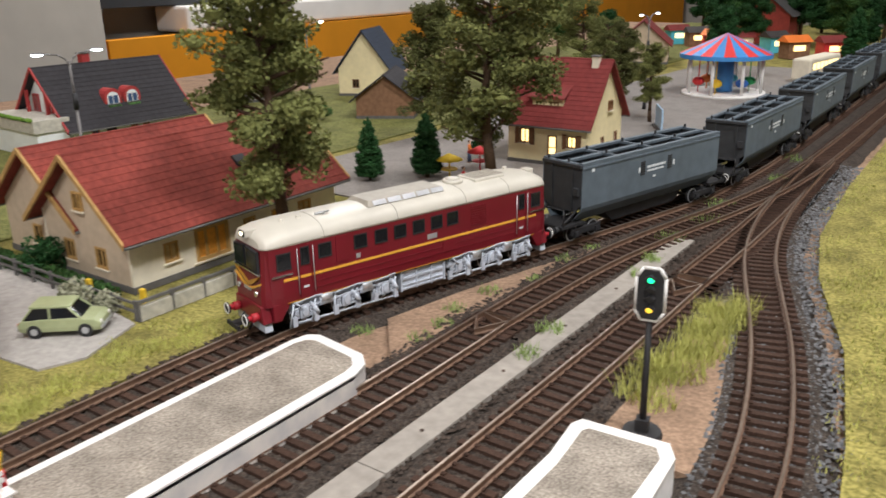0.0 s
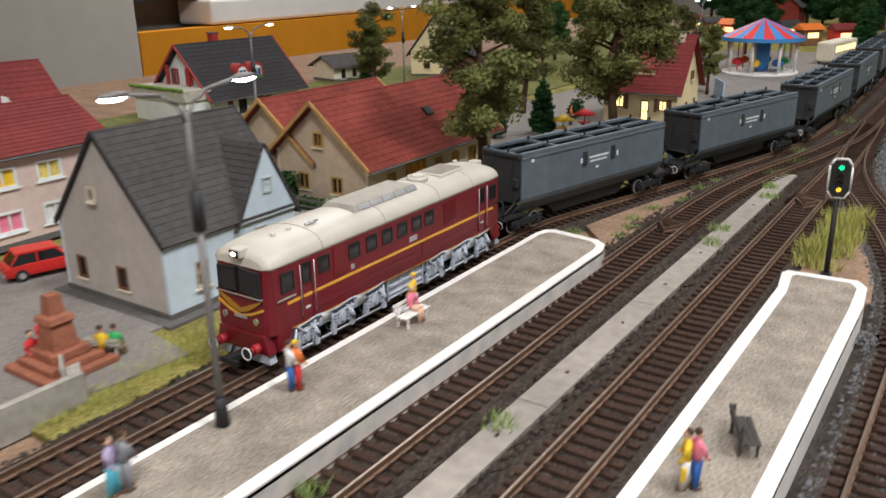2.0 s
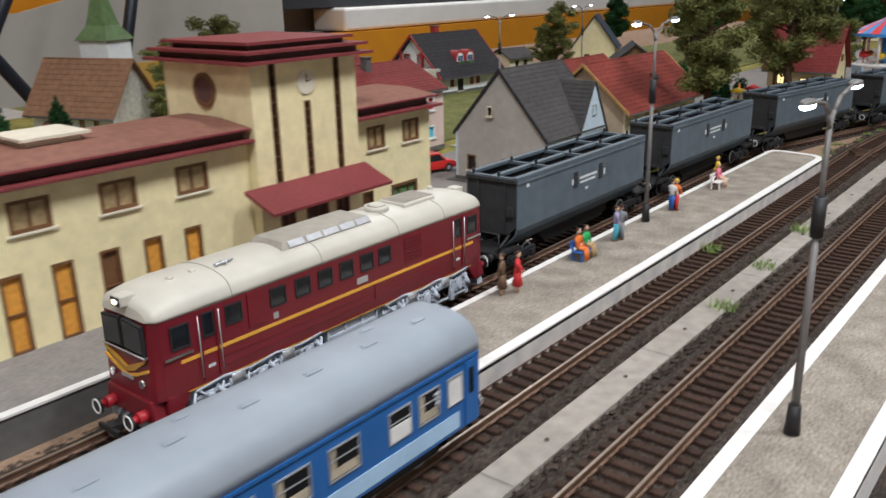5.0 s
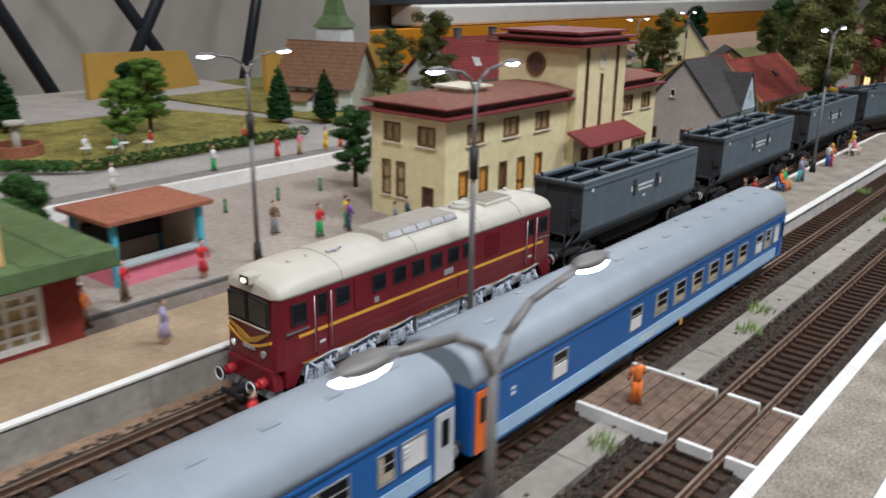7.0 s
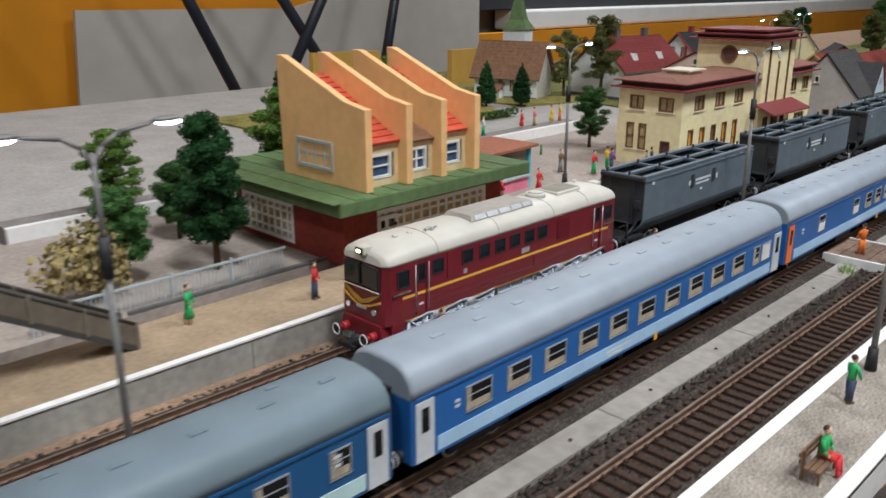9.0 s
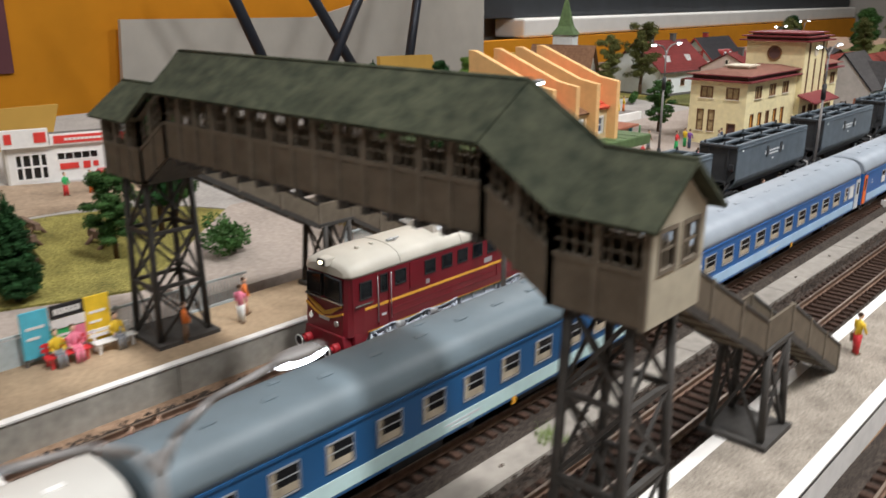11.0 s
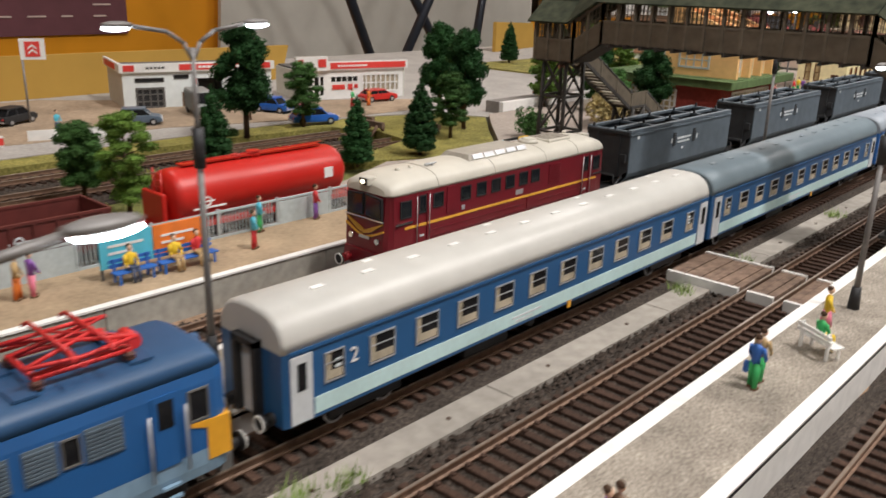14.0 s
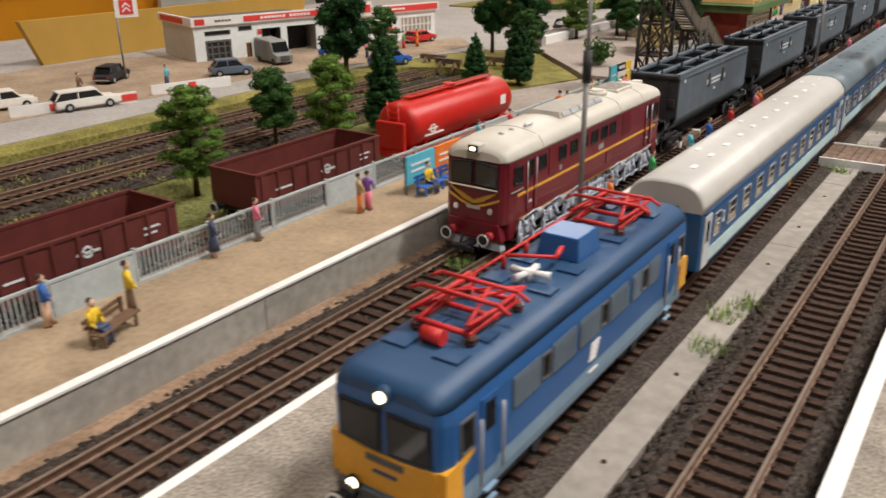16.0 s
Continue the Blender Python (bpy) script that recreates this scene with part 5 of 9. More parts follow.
single("roof", "plinth", gar, lambda b: box(b, -0.088, -0.0022, 0.0022, 0.158, 0.0385, 0.040))
single("flag_banner", "wall_white", gar, lambda b: (box(b, 0.010, 0.011, 0.069, 0.0745, 0.004, 0.032), rod(b, (0.0105, 0.0718, 0), (0.0105, 0.0718, 0.034), 0.0006)), "white upright banner")
single("banner_badge", "gar_red", gar, lambda b: box(b, 0.0108, 0.0115, 0.0695, 0.074, 0.0255, 0.031))
sh = thing("car_showroom", "glazed white car showroom with red fascia", "showroom", pose(-0.780, -0.974, 0.0125, 0, 0, -17))
single("wall", "gar_wall", sh, lambda b: (box(b, -0.07, -0.0, 0, 0.002, 0, 0.034), box(b, -0.07, -0.068, 0.002, 0.14, 0, 0.034), box(b, -0.068, 0, 0.138, 0.14, 0, 0.034)))
bm = bmesh.new()
wall_cells(bm, 0.136, 0.034, [(0.004, 0.034, 0.002, 0.029), (0.040, 0.076, 0.019, 0.027), (0.080, 0.132, 0.006, 0.029)], lambda a, b, c, d: box(bm, -0.002, 0.0, 0.002 + a, 0.002 + b, c, d))
sf = part("front_wall", bm, "white", sh)
window(sf, "x+", (0.006, 0.002), 0.030, 0.027, "white", "pane", 0, 4, 2)
window(sf, "x+", (0.042, 0.019), 0.036, 0.008, "white", "pane", 0, 5, 1)
window(sf, "x+", (0.082, 0.006), 0.052, 0.023, "white", "interior", 0, 8, 2)
sfa = single("fascia", "white", sh, lambda b: (box(b, 0.0, 0.003, 0.038, 0.143, 0.034, 0.044), box(b, 0.0, 0.005, -0.002, 0.037, 0.034, 0.050)), "white sign fascia")
single("sign_red", "gar_red", sfa, lambda b: (box(b, 0.0028, 0.0036, 0.041, 0.140, 0.0355, 0.0425), box(b, 0.0048, 0.0056, 0.001, 0.007, 0.038, 0.047), box(b, 0.0048, 0.0056, 0.025, 0.035, 0.038, 0.047)), "red sign panel")
single("sign_lettering", "white", sfa, lambda b: [box(b, 0.0035, 0.0039, 0.05 + i * 0.0035, 0.0528 + i * 0.0035, 0.0378, 0.040) for i in range(11)])
single("poster_red", "gar_red", sf, lambda b: (box(b, 0.0, 0.0008, 0.044, 0.060, 0.011, 0.0165), box(b, 0, 0.0008, 0.064, 0.070, 0.0105, 0.017), box(b, 0, 0.0008, 0.0725, 0.077, 0.012, 0.0165)), "red wall posters")
single("roof", "plinth", sh, lambda b: box(b, -0.068, -0.0022, 0.0022, 0.138, 0.0345, 0.036))
lw = thing("sign_wall", "low white wall with red badge by the garage", "wall", pose(-0.722, -1.300, 0.0125, 0, 0, -17))
single("wall_body", "white", lw, lambda b: box(b, -0.001, 0.001, 0, 0.075, 0, 0.009))
single("badge", "gar_red", lw, lambda b: box(b, 0.0008, 0.0016, 0.034, 0.041, 0.001, 0.008))
lw = thing("sign_wall", "low white wall with red lettering band by the street", "wall", pose(-0.740, -1.419, 0.0125, 0, 0, -17))
single("wall_body", "white", lw, lambda b: box(b, -0.001, 0.001, 0, 0.10, 0, 0.009))
single("badge", "gar_red", lw, lambda b: box(b, 0.0008, 0.0016, 0.03, 0.10, 0.002, 0.0075))
fp = thing("flag_sign", "white square garage sign with red badge on a pole", "sign", pose(-0.812, -1.262, 0.0125, 0, 0, -22) @ Matrix.Diagonal((1, 1.25, 1.12, 1)))
single("pole", "lamp_pole", fp, lambda b: rod(b, (0, 0, 0), (0, 0, 0.052), 0.0008))
single("sign_plate", "white", fp, lambda b: box(b, -0.0005, 0.0009, -0.001, 0.016, 0.052, 0.069))
single("badge", "gar_red", fp, lambda b: box(b, 0.0009, 0.0014, 0.0025, 0.0125, 0.0545, 0.0665))
single("badge_chevron", "white", fp, lambda b: [prism(b, [(0.0045, z), (0.0075, z + 0.003), (0.0105, z), (0.0105, z + 0.0016), (0.0075, z + 0.0046), (0.0045, z + 0.0016)], "x", 0.0013, 0.0017) for z in (0.0562, 0.0600)])

# ---- covered footbridge ----
fb = thing("footbridge", "brown covered footbridge with mossy roof and trestle towers", "footbridge", pose(-0.0062, 0.0088, -0.0072))
BZ = PZ + 0.0072
Y0, Y1 = -1.0775, -1.0500
YC = (Y0 + Y1) / 2
# floor line (x, z) of the passage; walls follow it
path = [(-0.3680, 0.105), (-0.335, 0.105), (-0.3125, 0.1195), (-0.1400, 0.1195), (-0.1165, 0.105), (-0.0885, 0.105)]
def along(z_lo, z_hi):
    return [(x, z + z_lo) for x, z in path] + [(x, z + z_hi) for x, z in reversed(path)]
for y0, y1 in ((Y0, Y0 + 0.0012), (Y1 - 0.0012, Y1)):
    w = single("parapet", "br_wall", fb, lambda b: prism(b, along(0.0, 0.0145), "y", y0, y1), "brown boarded parapet")
    bm = bmesh.new()
    for i, ((xa, za), (xb, zb)) in enumerate(zip(path, path[1:])):
        n = max(1, round((xb - xa) / 0.0126))
        for j in range(n + 1):
            t = j / n
            x, z = xa + (xb - xa) * t, za + (zb - za) * t
            box(bm, x - 0.0009, x + 0.0009, y0 - 0.0007, y1 + 0.0007, z - 0.0004, z + 0.0285)
        prism(bm, [(xa, za + 0.0137), (xb, zb + 0.0137), (xb, zb + 0.0152), (xa, za + 0.0152)], "y", y0 - 0.0006, y1 + 0.0006)
        prism(bm, [(xa, za + 0.0265), (xb, zb + 0.0265), (xb, zb + 0.0285), (xa, za + 0.0285)], "y", y0 - 0.0003, y1 + 0.0003)
    loose(part("window_post", bm, "br_post", fb), "window_post")
    bm = bmesh.new()
    for i, ((xa, za), (xb, zb)) in enumerate(zip(path, path[1:])):
        n = max(1, round((xb - xa) / 0.0126))
        for j in range(n):
            for k in (1, 2, 3):
                t = (j + k / 4) / n
                x, z = xa + (xb - xa) * t, za + (zb - za) * t
                box(bm, x - 0.00022, x + 0.00022, y0 + 0.0003, y1 - 0.0003, z + 0.015, z + 0.0268)
        for zz in (0.0185, 0.0222):
            prism(bm, [(xa, za + zz - 0.0002), (xb, zb + zz - 0.0002), (xb, zb + zz + 0.0002), (xa, za + zz + 0.0002)], "y", y0 + 0.0004, y1 - 0.0004)
    part("glazing_bar", bm, "br_wall", fb)
single("walkway", "br_steel", fb, lambda b: prism(b, along(-0.0012, 0.0006), "y", Y0 + 0.0013, Y1 - 0.0013))
bm = bmesh.new()
for i in range(15):
    x = -0.305 + i * 0.0116
    box(bm, x - 0.001, x + 0.001, Y0 - 0.0012, Y1 + 0.0012, 0.1168, 0.1195)
part("floor_joist", bm, "br_steel", fb)
for xe, sg in ((-0.0885, 1), (-0.3680, -1)):
    bm = bmesh.new()
    x0, x1 = sorted((xe, xe + sg * 0.0012))
    wall_cells(bm, Y1 - Y0, 0.027, [(0.003, 0.0125, 0.0135, 0.0255), (0.015, 0.0245, 0.0135, 0.0255)], lambda a, b, c, d: box(bm, x0, x1, Y0 + a, Y0 + b, 0.105 + c, 0.105 + d))
    prism(bm, [(Y0, 0.132), (Y1, 0.132), (YC, 0.1435)], "x", x0, x1)
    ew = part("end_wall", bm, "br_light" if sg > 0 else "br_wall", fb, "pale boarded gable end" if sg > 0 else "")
    for yy in (Y0 + 0.003, Y0 + 0.015):
        window(ew, "x+" if sg > 0 else "x-", (yy, 0.1185), 0.0095, 0.012, "br_post", "glass", xe + sg * 0.0012, 2, 2, depth=0.0009)
# roof over each stretch
rp_ = [(-0.3720, 0.1325), (-0.3375, 0.1325), (-0.3150, 0.1472), (-0.1385, 0.1472), (-0.1140, 0.1325), (-0.0840, 0.1325)]
ridge = [(-0.3720, 0.1450), (-0.3410, 0.1450), (-0.3185, 0.1605), (-0.1355, 0.1605), (-0.1105, 0.1450), (-0.0840, 0.1450)]
for i in range(5):
    bm = bmesh.new()
    for ye in (Y0 - 0.0045, Y1 + 0.0045):
        (xa, za), (xb, zb) = rp_[i], rp_[i + 1]
        (ra, sa), (rb, sb) = ridge[i], ridge[i + 1]
        roof_slope(bm, (xa, ye, za - 0.0016), (xb, ye, zb - 0.0016), (ra, YC, sa), (rb, YC, sb), 1, th=0.0013, step=0.0)
    part("roof", bm, "br_roof", fb, "mossy dark green felt roof")
bm = bmesh.new()
for (ra, sa), (rb, sb) in zip(ridge, ridge[1:]):
    rod(bm, (ra, YC, sa + 0.0013), (rb, YC, sb + 0.0013), 0.0009, n=6)
part("ridge_cap", bm, "br_roof", fb)
# felt joints across the roof
for i in range(5):
    (xa, za), (xb, zb) = rp_[i], rp_[i + 1]
    (ra, sa), (rb, sb) = ridge[i], ridge[i + 1]
    n = max(1, round((xb - xa) / 0.0145))
    for j in range(n):
        k = (j + 0.5) / n
        for ye in (Y0 - 0.0045, Y1 + 0.0045):
            single("felt_joint", "br_roof", fb, lambda b: bar(b, (xa + (xb - xa) * k, ye, za - 0.0003 + (zb - za) * k), (ra + (rb - ra) * k, YC, sa + 0.0013 + (sb - sa) * k), 0.0005))


def trestle(parent, cx, cy, hx, hy, z0, z1, tiers, foot):
    """A braced timber tower with a slight batter."""
    t = single("trestle_tower", "br_steel", parent, lambda b: box(b, cx - foot, cx + foot, cy - foot, cy + foot, z0, z0 + 0.002))
    def corner(sx, sy, k):
        g = 1.18 - 0.18 * k
        return (cx + sx * hx * g, cy + sy * hy * g, z0 + 0.002 + (z1 - z0 - 0.002) * k)
    for sx in (-1, 1):
        for sy in (-1, 1):
            single("post", "br_steel", t, lambda b: bar(b, corner(sx, sy, 0), corner(sx, sy, 1), 0.0022))
    for j in range(tiers):
        k0, k1 = j / tiers, (j + 1) / tiers
        bm = bmesh.new()
        for a, b in (((-1, -1), (1, -1)), ((1, -1), (1, 1)), ((1, 1), (-1, 1)), ((-1, 1), (-1, -1))):
            bar(bm, corner(*a, k0), corner(*b, k1), 0.0011)
            bar(bm, corner(*b, k0), corner(*a, k1), 0.0011)
            bar(bm, corner(*a, k1), corner(*b, k1), 0.0017)
        loose(part("brace", bm, "br_steel", t), "brace")


trestle(fb, -0.1035, -1.0620, 0.0095, 0.0110, BZ, 0.105, 3, 0.0150)
trestle(fb, -0.3520, -1.0620, 0.0095, 0.0110, BZ, 0.105, 3, 0.0165)
trestle(fb, -0.1035, -0.9620, 0.0085, 0.0085, BZ, 0.062, 1, 0.0130)
trestle(fb, -0.3520, -0.9620, 0.0085, 0.0085, BZ, 0.062, 1, 0.0130)


def flight(parent, x, w, y0, z0, y1, z1, n, rails=True):
    """A stair of n treads from (y0, z0) up to (y1, z1)."""
    st = single("stringer", "br_steel", parent, lambda b: [prism(b, [(y0, z0 - 0.0025), (y1, z1 - 0.0025), (y1, z1 + 0.0005), (y0, z0 + 0.0005)], "x", xx, xx + 0.0012) for xx in (x - w, x + w - 0.0012)])
    for i in range(n):
        k = (i + 0.5) / n
        y, z = y0 + (y1 - y0) * k, z0 + (z1 - z0) * k
        d = abs(y1 - y0) / n * 0.6
        single("tread", "br_light" if i % 3 == 1 else "br_wall", st, lambda b: box(b, x - w + 0.0013, x + w - 0.0013, y - d, y + d, z - 0.0003, z + 0.0007))
    if rails:
        for xx in (x - w, x + w - 0.0010):
            single("side_panel", "br_wall", st, lambda b: prism(b, [(y0, z0 + 0.0006), (y1, z1 + 0.0006), (y1, z1 + 0.0110), (y0, z0 + 0.0110)], "x", xx, xx + 0.0010), "boarded stair side")
            single("handrail", "br_steel", st, lambda b: bar(b, (xx + 0.0005, y0, z0 + 0.0114), (xx + 0.0005, y1, z1 + 0.0114), 0.0014))
            for i in range(0, n + 1, 5):
                k = i / n
                y, z = y0 + (y1 - y0) * k, z0 + (z1 - z0) * k
                single("stair_post", "br_post", st, lambda b: box(b, xx - 0.0004, xx + 0.0014, y - 0.0008, y + 0.0008, z - 0.0005, z + 0.0120))


for x in (-0.1035, -0.3520):
    flight(fb, x, 0.0085, -0.9735, 0.0625, -1.0485, 0.1050, 15)
    flight(fb, x, 0.0085, -0.8850, BZ + 0.001, -0.9500, 0.0625, 15)
    single("landing", "br_steel", fb, lambda b: box(b, x - 0.0095, x + 0.0095, -0.9745, -0.9495, 0.0615, 0.0632))
    for xx in (x - 0.0085, x + 0.0075):
        single("side_panel", "br_wall", fb, lambda b: box(b, xx, xx + 0.0010, -0.9733, -0.9502, 0.0633, 0.0742), "boarded landing side")

# ---- trains ----
RT = 0.0100


def wheelset(parent, y, r, mt="black"):
    w = single("wheelset", mt, parent, lambda b: [rod(b, (s * 0.0073, y, RT + r), (s * 0.0098, y, RT + r), r, n=18) for s in (-1, 1)] + [rod(b, (-0.0073, y, RT + r), (0.0073, y, RT + r), 0.001, n=6)])
    single("tyre", "silver", w, lambda b: [ring(b, (y, RT + r), r * 1.01, r * 0.86, "x", s * 0.0099 - 0.0002, s * 0.0099 + 0.0002, 18) for s in (-1, 1)])
    return w


def plate(bm, xs, y0, y1, z0, z1, t=0.0002):
    """A thin plate on a side wall at x = xs."""
    s = 1 if xs > 0 else -1
    a, b = sorted((xs, xs + s * t))
    box(bm, a, b, y0, y1, z0, z1)


def side_window(parent, xs, y0, y1, z0, z1, frame_mat, pane_mat="pane", bars=0, rim=0.0005):
    """A framed pane on a car's side."""
    s = 1 if xs > 0 else -1
    bm = bmesh.new()
    def bx(a, b, c, d, p0, p1):
        q = sorted((xs + s * p0, xs + s * p1))
        box(bm, q[0], q[1], a, b, c, d)
    bx(y0, y0 + rim, z0, z1, -0.0003, 0.0004)
    bx(y1 - rim, y1, z0, z1, -0.0003, 0.0004)
    bx(y0 + rim, y1 - rim, z0, z0 + rim, -0.0003, 0.0004)
    bx(y0 + rim, y1 - rim, z1 - rim, z1, -0.0003, 0.0004)
    for i in range(bars):
        z = z0 + (z1 - z0) * (0.62 if bars == 1 else (i + 1) / (bars + 1))
        bx(y0 + rim, y1 - rim, z - rim * 0.4, z + rim * 0.4, -0.0003, 0.0003)
    w = part("window", bm, frame_mat, parent)
    bm = bmesh.new()
    q = sorted((xs - s * 0.0003, xs + s * 0.00012))
    box(bm, q[0], q[1], y0 + rim * 0.5, y1 - rim * 0.5, z0 + rim * 0.5, z1 - rim * 0.5)
    part("pane", bm, pane_mat, w)


def buffers(parent, yf, sg, stem, z=0.0222, sp=0.0100):
    for s in (-1, 1):
        bf = single("buffer", stem, parent, lambda b: (rod(b, (s * sp, yf - sg * 0.001, z), (s * sp, yf + sg * 0.0035, z), 0.0022, n=12), rod(b, (s * sp, yf + sg * 0.0035, z), (s * sp, yf + sg * 0.0062, z), 0.0014, n=12)))
        single("buffer_head", "black", bf, lambda b: rod(b, (s * sp, yf + sg * 0.0060, z), (s * sp, yf + sg * 0.0069, z), 0.0029, 0.0027, n=16))
        single("buffer_rim", "white", bf, lambda b: ring(b, (s * sp, z), 0.0029, 0.0023, "y", yf + sg * 0.00685, yf + sg * 0.0072, 16), "white painted rim")


# red diesel locomotive; its front faces -y
dl = thing("diesel_locomotive", "dark red diesel locomotive with cream roof and yellow line", "locomotive")
HB = 0.094
SILL, EAVE = 0.0205, 0.0455
stat = [(-HB, 0.0130, 0.0520, 0.0), (-HB + 0.0012, 0.0150, 0.0540, 0.0), (-HB + 0.004, 0.0164, 0.0560, 0.0), (-HB + 0.010, 0.0170, 0.0585, 0), (-HB + 0.020, 0.0170, 0.0600, 0), (0, 0.0170, 0.0600, 0)]
stat = stat + [(-y, w, z, d) for y, w, z, d in reversed(stat[:-1])]
bm = bmesh.new()
loft(bm, [[(-w * 0.985, y, SILL), (-w, y, SILL + 0.004), (-w, y + (0.0018 if y < -0.092 else -0.0018 if y > 0.092 else 0), EAVE), (w, y + (0.0018 if y < -0.092 else -0.0018 if y > 0.092 else 0), EAVE), (w, y, SILL + 0.004), (w * 0.985, y, SILL)] for y, w, z, d in stat], smooth=False)
body = part("body", bm, "loco_red", dl)
ARCH = [(-1.0, 0.0), (-0.995, 0.16), (-0.955, 0.40), (-0.865, 0.64), (-0.72, 0.80), (-0.48, 0.92), (-0.22, 0.985), (0.0, 1.0)]
ARCH += [(-a, b) for a, b in ARCH[-2::-1]]
bm = bmesh.new()
loops = []
for y, w, zt, d in stat:
    yy = y + (0.0018 if y < -0.092 else -0.0018 if y > 0.092 else 0)
    loops.append([(a * w * 1.006, yy * (1.0 + 0.006 * (1 - b)), EAVE + 0.0001 + (zt - EAVE) * b) for a, b in ARCH])
loft(bm, loops)
part("roof", bm, "loco_cream", dl, "cream painted roof with soft shoulders")
for yy in (-0.060, -0.016, 0.030, 0.062):
    single("roof_seam", "roof_grey", dl, lambda b: loft(b, [[(a * 0.01716, yy + d, EAVE + 0.0003 + 0.01455 * q) for a, q in ARCH] for d in (-0.00018, 0.00018)]))
fan = single("roof_fan_housing", "roof_grey", dl, lambda b: loft(b, [[(-0.0100, -0.030, 0.0585), (0.0100, -0.030, 0.0585), (0.0100, 0.020, 0.0585), (-0.0100, 0.020, 0.0585)], [(-0.0080, -0.028, 0.0622), (0.0080, -0.028, 0.0622), (0.0080, 0.019, 0.0622), (-0.0080, 0.019, 0.0622)]], smooth=False), "weathered grey-brown roof housing")
for i in range(5):
    single("louver", "silver", fan, lambda b: prism(b, [(0.0099, 0.0590), (0.0083, 0.0618), (0.0086, 0.0621), (0.0102, 0.0593)], "y", -0.026 + i * 0.0094, -0.018 + i * 0.0094))
single("roof_fan", "loco_cream", dl, lambda b: (rod(b, (0, 0.034, 0.0590), (0, 0.034, 0.0622), 0.0060, 0.0054, n=20), rod(b, (0, 0.034, 0.0622), (0, 0.034, 0.0632), 0.0044, 0.0030, n=20)))
gr = single("roof_grille", "loco_cream", dl, lambda b: box(b, -0.0082, 0.0082, 0.044, 0.066, 0.0575, 0.0612), bevel=0.0006)
single("grille_inset", "roof_grey", gr, lambda b: [box(b, -0.0068, 0.0068, 0.0455 + i * 0.0024, 0.0468 + i * 0.0024, 0.0611, 0.0616) for i in range(9)])
for x, y in ((0.003, -0.075), (0.003, -0.066), (-0.005, 0.078)):
    single("roof_vent", "loco_cream", dl, lambda b: rod(b, (x, y, 0.058), (x, y, 0.0612), 0.0013, n=10))
single("horn", "silver", dl, lambda b: (rod(b, (0.0055, -0.058, 0.0605), (0.0055, -0.050, 0.0609), 0.0009, 0.0005), rod(b, (0.0035, -0.054, 0.0605), (0.0075, -0.054, 0.0609), 0.0005), rod(b, (0.0055, -0.053, 0.0585), (0.0055, -0.053, 0.0607), 0.0005)))
for e in (-1, 1):
    yf = e * HB
    hb = single("headlamp", "loco_cream", dl, lambda b: box(b, -0.0030, 0.0030, *sorted((yf + e * 0.0006, yf - e * 0.0055)), 0.0515, 0.0580), bevel=0.0006)
    single("lamp_surround", "black", hb, lambda b: box(b, -0.0024, 0.0024, *sorted((yf + e * 0.0006, yf + e * 0.0010)), 0.0522, 0.0572))
    single("lamp_lens", "lampglow" if e < 0 else "white", hb, lambda b: rod(b, (0, yf + e * 0.0008, 0.0547), (0, yf + e * 0.0013, 0.0547), 0.0015, n=14), "lit round lens" if e < 0 else "")
    for s in (-1, 1):
        ws = single("windscreen", "black", dl, lambda b: prism(b, [(s * 0.0008, 0.0362), (s * 0.0122, 0.0358), (s * 0.0120, 0.0445), (s * 0.0008, 0.0452)], "y", *sorted((yf - e * 0.0012, yf + e * 0.0002))))
        single("pane", "pane", ws, lambda b: prism(b, [(s * 0.0013, 0.0367), (s * 0.0117, 0.0363), (s * 0.0115, 0.0440), (s * 0.0013, 0.0447)], "y", *sorted((yf - e * 0.001, yf + e * 0.0004))))
        single("marker_lamp", "chrome", dl, lambda b: rod(b, (s * 0.0092, yf - e * 0.001, 0.0262), (s * 0.0092, yf + e * 0.0010, 0.0262), 0.0014, n=12))
        single("wing_emblem", "gold", dl, lambda b: prism(b, [(0, 0.0300), (s * 0.0125, 0.0345), (s * 0.0122, 0.0338), (s * 0.0085, 0.0318), (s * 0.0050, 0.0298), (0, 0.0285)], "y", *sorted((yf - e * 0.0006, yf + e * 0.0004))), "gold winged emblem")
        single("chevron", "yellow_line", dl, lambda b: prism(b, [(s * 0.0132, 0.0309), (s * 0.0132, 0.0318), (s * 0.006, 0.0290), (0, 0.0275), (0, 0.0265), (s * 0.006, 0.0280)], "y", *sorted((yf - e * 0.0006, yf + e * 0.0003))))
    single("front_trim", "chrome", dl, lambda b: box(b, -0.0132, 0.0132, *sorted((yf - e * 0.0006, yf + e * 0.0006)), 0.0350, 0.0357))
    single("number_plate", "silver", dl, lambda b: box(b, -0.0036, 0.0036, *sorted((yf, yf + e * 0.0005)), 0.0262, 0.0276))
    bb = single("buffer_beam", "loco_red", dl, lambda b: (prism(b, [(-0.0156, 0.0165), (0.0156, 0.0165), (0.0135, 0.0252), (-0.0135, 0.0252)], "y", *sorted((yf - e * 0.004, yf + e * 0.0010))), prism(b, [(yf - e * 0.0041, 0.0165), (yf - e * 0.0041, 0.0258), (yf - e * 0.0150, 0.0258), (yf - e * 0.0100, 0.0190), (yf - e * 0.0085, 0.0165)], "x", -0.0166, 0.0166)), bevel=0.0006)
    buffers(bb, yf + e * 0.0010, e, "buffer_red", 0.0195)
